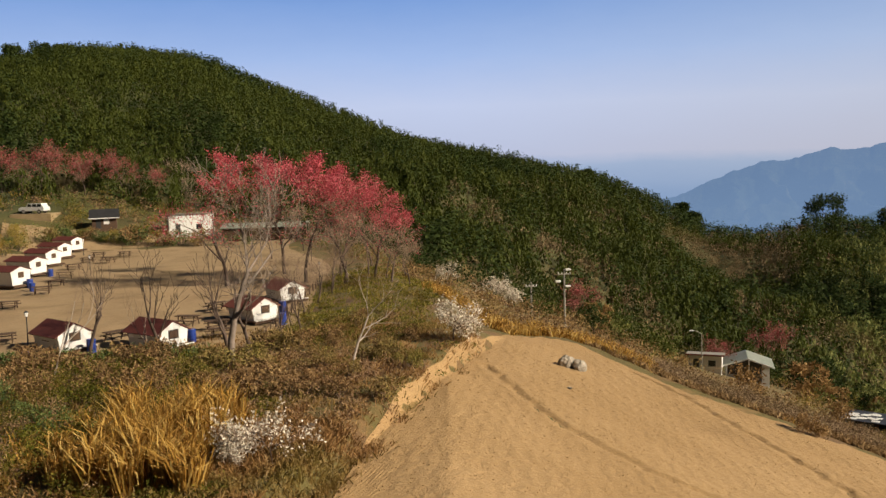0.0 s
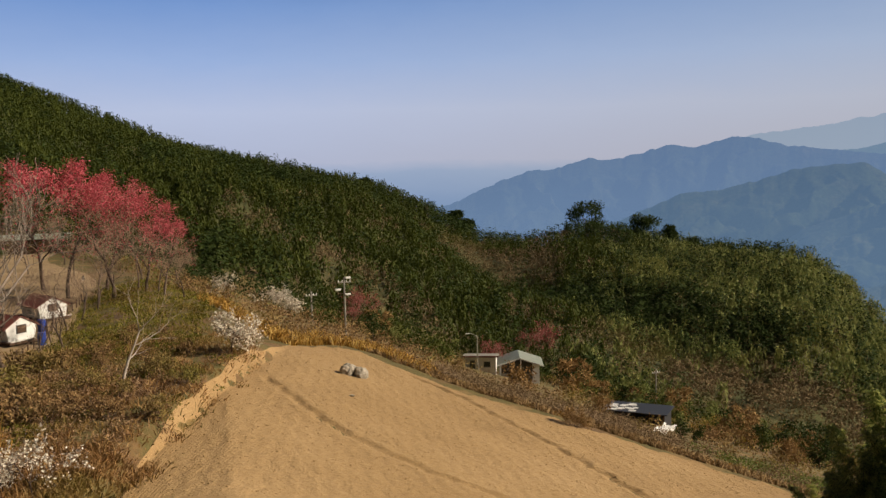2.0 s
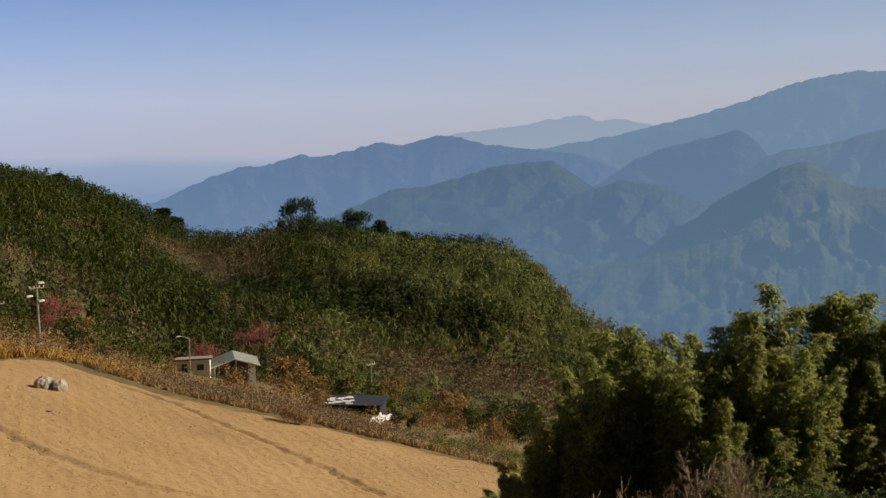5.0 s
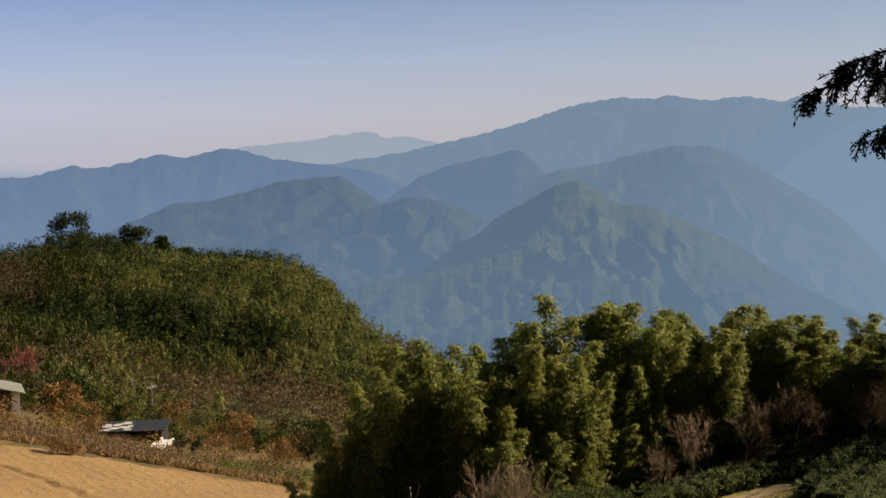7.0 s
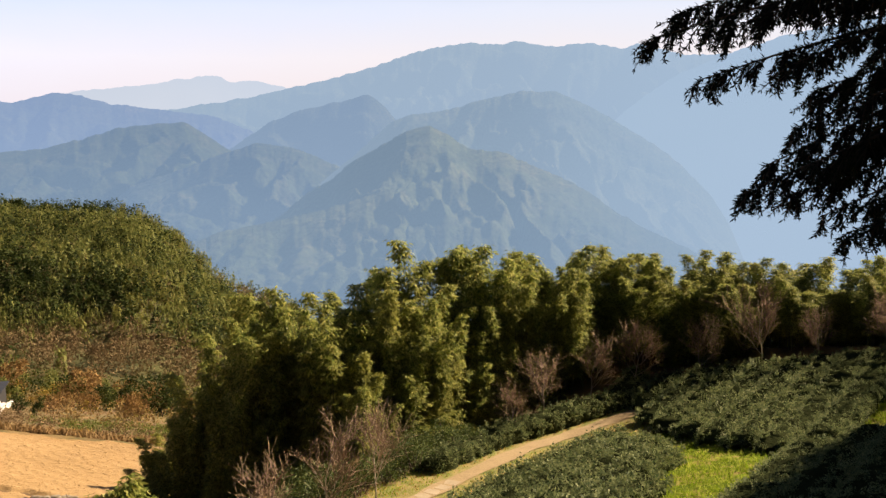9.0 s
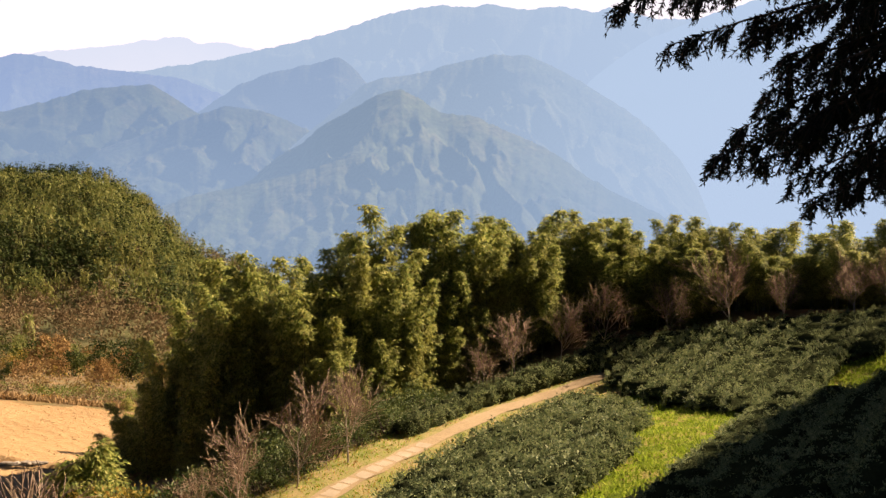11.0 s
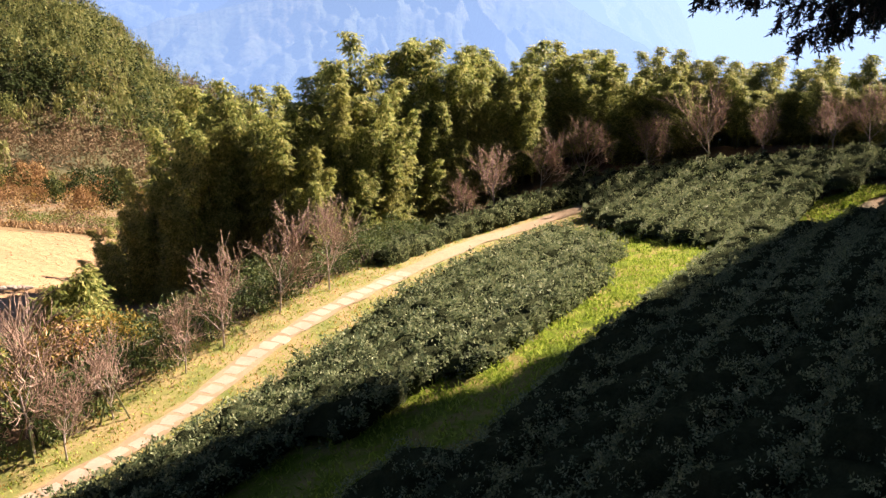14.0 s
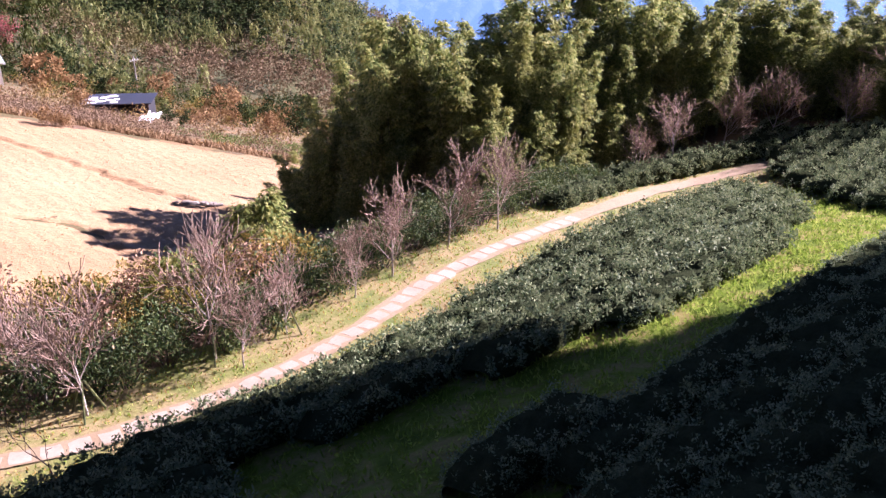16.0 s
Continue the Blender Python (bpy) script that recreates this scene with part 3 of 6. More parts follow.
def field_pts(u, v):
    x, y = field_xy(u, v)
    clod = 0.03 * np.sin(x * 7 + np.sin(y * 5) * 2) * np.sin(y * 6.1 + 1) + 0.05 * np.sin(0.9 * x + 0.4 * y)
    # two wheel tracks down the slope
    x1 = np.interp(y, [38, 41.3, 43.5, 46.4, 49.6, 54, 60.2], [16, 12.2, 9.8, 7.7, 5.9, 4.4, 2.5])
    x2 = np.interp(y, [38.8, 40.4, 43.7, 47, 50, 54.4, 58, 63.4, 68.9], [24.4, 23.7, 22.2, 21.4, 20.7, 19.6, 18.4, 17.0, 14.3])
    wob = 0.12 * np.sin(y * 2.3) + 0.08 * np.sin(y * 5.9)
    track1 = np.exp(-((x - x1 - wob) / 0.26) ** 2) * (y < 60.5)
    track2 = np.exp(-((x - x2 - wob) / 0.24) ** 2) * (y < 69)
    rim1 = np.exp(-((x - x1 - 0.6 - wob) / 0.3) ** 2) * (y < 60.5) * (0.6 + 0.4 * np.sin(y * 3.1))
    rim2 = np.exp(-((x - x2 - 0.6 - wob) / 0.3) ** 2) * (y < 69) * (0.6 + 0.4 * np.sin(y * 3.1))
    y3 = 39.6 + 0.3 * np.sin(x * 0.8)
    edge_track = np.exp(-((y - y3) / 0.3) ** 2) * (x > 12) * (x < 21.5)
    z = height(x, y) + 0.10 + clod - 0.12 * track1 - 0.12 * track2 + 0.09 * rim1 + 0.09 * rim2 - 0.05 * edge_track
    return x, y, z


tagged(new("field", sheet("field", np.linspace(0, 1, 230), np.linspace(0, 1, 360), field_pts, M_FIELD)), "freshly tilled bare tan soil field with wheel tracks", "field", kind="structure")


def camp_xy(u, v):
    y = 64 + u * 106
    right = -14.5 - 0.8 * np.sin(y * 0.13) - smooth(110, 170, y) * 14
    left = -40 - (y - 64) * 0.42
    x = left + (right - left) * v
    return x, y


drape("camp_yard", "dry pale gravel camping yard", "yard", np.linspace(0, 1, 60), np.linspace(0, 1, 60), camp_xy, M_CAMP, 0.10)

PATH = [(-4, 21.6), (3, 19.5), (5.3, 18.4), (6.1, 17.95), (7.3, 17.5), (8.7, 17.3), (10.3, 17.05), (11.9, 16.9), (14, 17.0), (15.6, 17.3), (17.5, 17.7), (19.1, 18.0), (21.8, 18.2), (26.3, 18.2), (33.5, 18.4), (38.5, 17.3), (42, 15.9)]


def path_y(x):
    px, py = [q[0] for q in PATH], [q[1] for q in PATH]
    return (np.interp(x - 0.8, px, py) + np.interp(x, px, py) + np.interp(x + 0.8, px, py)) / 3


def path_strip(half, wob):
    def fn(u, v):
        x = -2 + u * 43
        w = half * (1 + wob * np.sin(x * 1.9 + 2 * np.sin(x * 0.53)))
        return x, path_y(x) + (v * 2 - 1) * w
    return fn


drape("path_verge", "dry yellow grass verge along the dirt path", "verge", np.linspace(0, 1, 160), np.linspace(0, 1, 12), path_strip(2.75, 0.05), M_VERGE, 0.05)
path = drape("path", "pale dirt footpath with stone slabs between tea rows", "path", np.linspace(0, 1, 180), np.linspace(0, 1, 8), path_strip(0.40, 0.15), M_DIRT, 0.09)


def lawn_xy(u, v):
    x = 3 + u * 42
    low = np.interp(x, [3, 9, 12, 15, 21, 29, 36, 43, 46], [6.6, 6.2, 6.0, 5.8, 5.6, 5.6, 5.0, 3.6, 1.2])
    high = np.interp(x, [3, 9, 14, 16, 25, 30, 33, 36, 37.3, 38.5, 43, 46], [12.0, 13.4, 11.4, 10.2, 9.8, 11.2, 12.8, 14.9, 15.6, 8.0, 5.4, 3.2])
    return x, low + (high - low) * v


drape("lawn", "bright green mown grass strip between tea blocks", "grass", np.linspace(0, 1, 90), np.linspace(0, 1, 14), lawn_xy, M_LAWN, 0.06)

# ---- foliage makers ----
def leafy_blob(rg, centre, radius, n, size, droop=0.0, flat=1.0):
    """Leaves round the outside of an uneven crown."""
    d = rand_dirs(rg, n, 0.15)
    lump = 0.72 + 0.28 * np.sin(d[:, 0] * 4 + centre[0]) * np.sin(d[:, 1] * 5 + centre[1]) + rg.uniform(-0.25, 0.12, n)
    p = np.asarray(centre) + d * np.asarray(radius) * lump[:, None]
    along = unit(d * 0.6 + rg.normal(size=(n, 3)) * 0.6 + np.array([0, 0, -droop]))
    return blades(p, along, unit(rg.normal(size=(n, 3)) + d * 0.8), size * rg.uniform(0.6, 1.3, n), size * flat * rg.uniform(0.35, 0.6, n))


def grow(rg, pos, way, length, rad, level, levels, segs, tips, spread, up, kids, wander=0.16, ratio=0.68):
    n = 4 if level == 0 else 3
    p, d = np.array(pos, float), np.array(way, float)
    step = length / n
    for i in range(n):
        d = unit(d + rg.normal(size=3) * wander + np.array([0, 0, up * 0.12 * (level > 0)]))
        q = p + d * step
        r0, r1 = rad * (1 - 0.5 * i / n), rad * (1 - 0.5 * (i + 1) / n)
        segs[min(level, 2)].append((p, q, r0, r1))
        if level < levels and (i >= 1 or level > 0):
            for _ in range(kids if i == n - 1 else max(1, kids - 1)):
                side = unit(np.cross(d, rg.normal(size=3)))
                cd = unit(d * rg.uniform(0.45, 0.9) + side * spread * rg.uniform(0.7, 1.2) + np.array([0, 0, up * 0.25]))
                grow(rg, q, cd, length * ratio * rg.uniform(0.75, 1.15), r1 * 0.62, level + 1, levels, segs, tips, spread, up, kids, wander, ratio)
        if level >= levels - 1:
            tips.append(q)
        p = q


def bare_tree(seed, tall, name, label, trunk_mat, twig_mat, levels=3, spread=0.8, up=0.8, kids=2, girth=0.02, lean=(0, 0), trunk_share=0.34, wander=0.16, bloom=None, bloom_n=0, bloom_size=0.1, bloom_label="", category="tree", bloom_above=0.0):
    rg = np.random.RandomState(seed)
    segs, tips = ([], [], []), []
    grow(rg, (0, 0, -0.1), unit(np.array([lean[0], lean[1], 1.0])), tall * trunk_share, tall * girth, 0, levels, segs, tips, spread, up, kids, wander)
    top = max(t[2] for t in tips)
    k = tall / top
    ob = new(name)
    thin = 0.004 + tall * 0.0011
    tagged(ob, label, category)
    sc = lambda ss: [(np.array(a) * k, np.array(b) * k, max(c, thin), max(d, thin)) for a, b, c, d in ss]
    part("trunk", fast_mesh("trunk", *stem(sc(segs[0])), trunk_mat, True), None, ob)
    part("limb_fork", fast_mesh("limb_fork", *tubes(sc(segs[1]), 5), trunk_mat, True), None, ob)
    if segs[2]:
        part("twig_mass", fast_mesh("twig_mass", *tubes(sc(segs[2]), 3), twig_mat), None, ob, "thin reddish bare twigs")
    if bloom:
        t = np.array(tips) * k
        w = np.clip((t[:, 2] / tall - bloom_above) * 2.5, 0.02, 1)
        t = t[rg.choice(len(t), bloom_n, p=w / w.sum())] + rg.normal(size=(bloom_n, 3)) * tall * 0.022
        part("blossom", fast_mesh("blossom", *blades(t, rand_dirs(rg, bloom_n), rand_dirs(rg, bloom_n), bloom_size * rg.uniform(0.6, 1.4, bloom_n), bloom_size * rg.uniform(0.5, 0.9, bloom_n)), bloom), None, ob, bloom_label)
    return ob


def set_down(ob, x, y, turn=0.0, scale=1.0, sink=0.0):
    ob.matrix_world = pose(x, y, gz(x, y) - sink, 0, 0, turn) @ Matrix.Diagonal((scale, scale, scale, 1))
    return ob


def again(ob, x, y, turn=0.0, scale=1.0, label="", group=""):
    c = copy_thing(ob, pose(x, y, gz(x, y), 0, 0, turn))
    c.matrix_basis = pose(x, y, gz(x, y), 0, 0, turn) @ Matrix.Diagonal((scale, scale, scale, 1))
    if label:
        c["label"] = label
    return c


def stuff(name, label, category, chunks, mat):
    v, f = join(chunks)
    return tagged(new(name, fast_mesh(name, v, f, mat)), label, category, kind="stuff")


# ---- woods on the hill ----
def hill_woods():
    rg = np.random.RandomState(5)
    n = 19000
    az = rg.uniform(-28.5, 46.5, n)
    rv, rc = table(HILL, 1, az), table(HILL, 3, az)
    s = rg.uniform(0, 1.03, n) ** 0.85
    r = rv + (rc - rv) * s
    keep = rg.uniform(0, 1, n) < (r / 420) * 1.0
    az, s, r = az[keep], s[keep], r[keep]
    x, y = r * np.sin(np.radians(az)), r * np.cos(np.radians(az))
    z = height(x, y)
    kind = np.zeros(len(x), int)
    patch = np.sin(x / 31 + 1.2) * np.sin(y / 27 - 0.4) + 0.6 * np.sin(x / 12 + y / 15) + 0.35 * rg.normal(size=len(x))
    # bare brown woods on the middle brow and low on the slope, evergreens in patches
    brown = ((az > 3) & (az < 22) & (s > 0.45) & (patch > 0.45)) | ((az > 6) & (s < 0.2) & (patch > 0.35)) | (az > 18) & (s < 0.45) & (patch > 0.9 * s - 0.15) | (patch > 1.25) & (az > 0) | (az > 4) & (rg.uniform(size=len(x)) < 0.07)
    dark = (patch < -0.85) | ((az > 13) & (az < 26) & (s > 0.8)) | (rg.uniform(size=len(x)) < np.where(az > 24, 0.24, 0.13))
    # from this azimuth on the bamboo takes the lighter colour with sunlight in it
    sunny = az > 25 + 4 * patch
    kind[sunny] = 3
    kind[dark] = 1
    kind[brown] = 2
    out = {0: [], 1: [], 2: [], 3: []}
    for i in range(len(x)):
        k = kind[i]
        near = r[i] < 260
        nl = 52 if near else 36
        u = rg.uniform()
        if k in (0, 3):
            tall = 4.6 + 2.8 * u
            m = int(nl * 1.75)
            h = rg.uniform(0.12, 1.0, m)
            wide = 1.35 * np.sqrt(np.clip(1.08 - h, 0, 1)) + 0.1
            a = rg.uniform(0, 6.283, m)
            lean = rg.normal(size=2) * 0.5
            p = np.stack([x[i] + np.cos(a) * wide + lean[0] * h * h, y[i] + np.sin(a) * wide + lean[1] * h * h, z[i] + tall * h], 1)
            d = unit(np.stack([np.cos(a) * 0.45, np.sin(a) * 0.45, np.where(rg.uniform(size=m) < 0.7, -1.0, 1.0)], 1))
            face = unit(np.stack([np.cos(a), np.sin(a), np.full(m, 0.45)], 1) + rg.normal(size=(m, 3)) * 0.3)
            out[k].append(blades(p, d, face, 0.95 * rg.uniform(0.6, 1.25, m), 0.36))
        elif k == 1:
            tall = 6.0 + 3.5 * u * (0.6 if s[i] > 0.9 else 1)
            m = int(nl * 1.5)
            h = rg.uniform(0.2, 1.0, m)
            wide = 1.9 * (1.1 - h) ** 0.7
            a = rg.uniform(0, 6.283, m)
            p = np.stack([x[i] + np.cos(a) * wide, y[i] + np.sin(a) * wide, z[i] + tall * h], 1)
            out[1].append(blades(p, unit(np.stack([np.cos(a), np.sin(a), np.full(m, -0.35)], 1) + rg.normal(size=(m, 3)) * 0.3), unit(np.stack([np.cos(a) * 0.7, np.sin(a) * 0.7, np.full(m, 0.7)], 1) + rg.normal(size=(m, 3)) * 0.3), 0.9 * rg.uniform(0.6, 1.2, m), 0.5))
        else:
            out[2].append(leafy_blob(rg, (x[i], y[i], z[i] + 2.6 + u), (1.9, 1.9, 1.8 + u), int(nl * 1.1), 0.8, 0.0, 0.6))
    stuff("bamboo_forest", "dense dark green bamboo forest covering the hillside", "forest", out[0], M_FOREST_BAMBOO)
    stuff("sunlit_tone_bamboo_forest", "bamboo on the spur in lighter olive, sunlight put into its colour", "forest", out[3], M_FOREST_OLIVE)
    stuff("evergreen_forest", "dark evergreen trees scattered through the hillside woods", "forest", out[1], M_FOREST_DARK)
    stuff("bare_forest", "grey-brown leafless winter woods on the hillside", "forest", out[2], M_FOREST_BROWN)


hill_woods()


def crown_tree(seed, tall, wide, label, mat, name="evergreen_tree", n=900, leaf=0.55, clumps=14, low=0.3):
    """A broad tree: trunk, limbs, and a crown of separate clumps."""
    rg = np.random.RandomState(seed)
    ob = tagged(new(name), label, "tree")
    segs, tips = ([], [], []), []
    grow(rg, (0, 0, -0.3), np.array([0, 0, 1.0]), tall * 0.45, tall * 0.025, 0, 2, segs, tips, 0.7, 0.7, 2)
    part("trunk", fast_mesh("trunk", *stem(segs[0]), M_BARK_DARK, True), None, ob)
    part("limb_fork", fast_mesh("limb_fork", *tubes(segs[1], 5), M_BARK_DARK, True), None, ob)
    ch = []
    for c in range(clumps):
        h = low + (0.97 - low) * rg.uniform() ** 0.8
        rr = wide * 0.5 * math.sin(math.pi * min(1, 0.25 + 0.75 * (1 - h) / (1 - low) * 0.9)) * rg.uniform(0.3, 1.0)
        a = rg.uniform(0, 6.283)
        cr = wide * rg.uniform(0.14, 0.24)
        ch.append(leafy_blob(rg, (rr * math.cos(a), rr * math.sin(a), tall * h - cr * 0.5), (cr, cr, cr * 0.75), n // clumps, leaf, 0.1, 0.8))
    part("crown", fast_mesh("crown", *join(ch), mat), None, ob)
    return ob


# lone trees on the skyline of the spur
for k, (a, r, tall, wide) in enumerate(((23.2, 366, 15, 14), (26.6, 362, 13, 12), (28.3, 360, 10, 7), (29.8, 358, 6, 5), (31.4, 356, 5, 4), (14.9, 384, 9, 7), (15.5, 384, 7.5, 7), (9.0, 392, 6, 8), (5.4, 398, 4.5, 6), (3.4, 399, 4.5, 5), (-25.3, 428, 10, 9), (-23.6, 428, 9, 10), (-22.6, 428, 7, 8), (-26.6, 428, 9, 9))):
    set_down(crown_tree(40 + k, tall, wide, "tall dark broad-crowned tree standing on the ridge line", M_FOREST_DARK, n=2200, leaf=1.1, clumps=24), r * math.sin(radians(a)), r * math.cos(radians(a)))


# ---- bamboo grove ----
def bamboo(seed, tall, bushy=1.0, low=0.16, stems=3):
    """A clump of culms from one root; each arches to a nodding tip, with tiers of branches that end in hanging fans of leaves."""
    rg = np.random.RandomState(seed)
    ob = tagged(new("bamboo"), "tall arching bamboo clump with drooping yellow-green leaf plumes", "bamboo")
    for c in range(stems):
        a = rg.uniform(0, 6.283)
        way = np.array([math.cos(a), math.sin(a), 0])
        high = tall * (1.0 if c == 0 else rg.uniform(0.66, 0.95))
        t = np.linspace(0, 1, 15)
        reach = high * rg.uniform(0.05, 0.15)
        root = way * rg.uniform(0.1, 0.3) + np.append(rg.normal(size=2) * 0.45 * (c > 0), 0)
        pts = root + np.outer(t ** 2.6, way) * reach + np.outer(t - 0.10 * t ** 7, (0, 0, 1)) * high / 0.92
        part("culm", fast_mesh("culm", *limb(pts, 0.05 * (1 - 0.9 * t), 6), M_CULM, True), None, ob)
        ch, br = [], []
        tiers = int(25 * bushy * max(0.6, high / tall))
        foot = low if c == 0 else low * rg.uniform(0.9, 1.3)
        for k in range(tiers):
            h = foot + (1 - foot) * ((k + rg.uniform(0, 0.6)) / tiers) ** 0.92
            p = np.array([np.interp(h, t, pts[:, q]) for q in range(3)])
            full = (0.06 + 0.95 * min(1, (1.0 - h) * 1.7) ** 0.8) * rg.uniform(0.75, 1.2)
            b0 = rg.uniform(0, 6.283)
            for j in range(4):
                b = b0 + j * 1.57 + rg.uniform(-0.6, 0.6)
                out = np.array([math.cos(b), math.sin(b), 0])
                ln = full * rg.uniform(0.5, 1.2)
                tip = p + out * ln + np.array([0, 0, 0.3 * ln])
                br.append((p, tip, 0.008, 0.003))
                for u in rg.uniform(0.3, 1.1, 3):
                    m = p + (tip - p) * u - np.array([0, 0, 0.20]) * u * u * ln + rg.normal(size=3) * 0.07
                    n = 7
                    at = m + rg.normal(size=(n, 3)) * np.array([0.13, 0.13, 0.06])
                    d = unit(out * 0.75 + rg.normal(size=(n, 3)) * np.array([0.5, 0.5, 0.25]) + np.array([0, 0, -0.55]))
                    face = unit(out * 0.55 + np.array([0, 0, 0.75]) + rg.normal(size=(n, 3)) * 0.45)
                    ch.append(blades(at, d, face, 0.29 * rg.uniform(0.6, 1.25, n), 0.085 * rg.uniform(0.7, 1.3, n)))
        part("leaf_spray", fast_mesh("leaf_spray", *tubes(br[::4], 3), M_CULM), None, ob)
        part("foliage", fast_mesh("foliage", *join(ch), M_BAMBOO), None, ob)
    return ob


GROVE_FRONT = [(26.0, 36), (26.0, 31.5), (27.0, 27.5), (29.5, 24.8), (34, 23.6), (40, 22.8), (46, 19.5), (50.5, 13.0), (52.8, 5.0), (54, -3)]
GROVE_TOP = [(34, -22.5), (36.1, -21), (37.5, -18.3), (38.7, -15.8), (41.5, -13.9), (44, -11.3), (46.2, -11.7), (48.3, -11.4), (49.7, -10.3), (52, -9.8), (53.8, -8.9), (55.5, -8.2), (57.9, -8.6), (60, -8.4), (65, -8.4), (70, -8.5), (76, -8.5), (81, -8.5), (85, -8.0), (95, -7.5)]


def grove():
    rg = np.random.RandomState(9)
    kinds = [bamboo(100 + k, 11.0, 1.1, 0.2 if k < 4 else 0.03) for k in range(9)]
    first = [False] * 9
    fa = np.array([math.degrees(math.atan2(q[0], q[1])) for q in GROVE_FRONT])
    fr = np.array([math.hypot(*q) for q in GROVE_FRONT])
    # plumes in depth from the front to the crest of the grove, and a few low young ones at the edge
    spots = []
    for i in range(50):
        a = 36.6 + (i + rg.uniform(0.1, 0.9)) / 50 * 55
        depth, hi = rg.uniform(0.3, 3.2), rg.uniform(0.62, 0.98)
        for _ in range(rg.randint(2, 4)):
            spots.append((a + rg.normal() * 0.6, depth + rg.normal() * 0.5, hi * rg.uniform(0.85, 1.08)))
    for i in range(116):
        spots.append((37.0 + (i % 58 + rg.uniform(0, 1)) / 58 * 55, (3.8 if i < 58 else 5.8) + rg.uniform(-1.0, 1.0), -rg.uniform(0.82, 1.06)))
    for i in range(34):
        spots.append((40 + (i + rg.uniform()) / 34 * 50, rg.uniform(3.5, 6.5), -rg.uniform(1.0, 1.13)))
    spots += [(49.6, -0.3, 0.5), (50.3, -0.5, 0.56), (51.2, -0.2, 0.5), (53.3, -0.3, 0.62), (53.9, 0.2, 0.55), (55.3, -0.2, 0.52)]
    for i in range(16):
        spots.append((36.5 + 55 * rg.uniform() ** 1.4, rg.uniform(-0.1, 0.6), rg.uniform(0.16, 0.42)))
    for a, depth, share in spots:
        back, share = share < 0, abs(share)
        r = float(np.interp(a, fa, fr)) + depth
        x, y = r * math.sin(radians(a)), r * math.cos(radians(a))
        top = EYE + r * math.tan(radians(float(table(GROVE_TOP, 1, np.array(a)))))
        tall = min((top - gz(x, y)) * share, 18.0)
        if tall < 1.6:
            continue
        k = rg.randint(4) if a > 63 and share > 0.5 and not back else rg.randint(4, 9)
        sc = tall / 11.0
        ob = kinds[k] if not first[k] else copy_thing(kinds[k], Matrix())
        first[k] = True
        wide = min(max(sc, 0.6), 1.05) * (1.1 if back else 1.0) * (1.0 + 0.25 * float(smooth(38, 46, x)))
        ob.matrix_basis = pose(x, y, gz(x, y) - 0.1, 0, 0, rg.uniform(0, 360)) @ Matrix.Diagonal((wide, wide, sc, 1))
        ob["group"] = "bamboo grove"


grove()
for k, (x, y, tall) in enumerate(((19.0, 28.0, 3.4), (19.6, 28.4, 2.9), (18.5, 27.7, 2.6), (13.2, 24.6, 2.4))):
    ob = bamboo(150 + k, tall, 0.8, 0.02, 2)
    ob["group"] = "small bamboo clumps"
    set_down(ob, x, y, k * 70, 1.0)

# ---- tea rows ----
TEA_W, TEA_H = 1.38, 0.86
TEA_ROWS = [(15.35, -1, 36.6), (13.95, 3.5, 35.6), (12.55, 9.2, 34.2), (11.15, 13.0, 31.4), (9.95, 16.6, 26.0), (12.55, -1, 7.6), (11.15, -1, 7.2),
            (16.3, 41.0, 45.6), (14.9, 38.6, 46.6), (13.5, 37.2, 47.4), (12.1, 36.2, 48.0), (10.7, 35.2, 48.5), (9.3, 34.3, 48.8), (7.9, 33.4, 49.2), (6.5, 35.0, 49.5), (5.1, 43.4, 49.7), (3.7, 45.4, 50),
            (7.4, 8.6, 12.4), (6.1, 9.6, 33.0), (4.7, 6.0, 36.5), (3.3, 5.0, 40.5), (1.9, 5.0, 48.5), (0.5, 5.5, 49.5), (-0.9, 6.0, 50), (-2.3, 6.5, 50)]


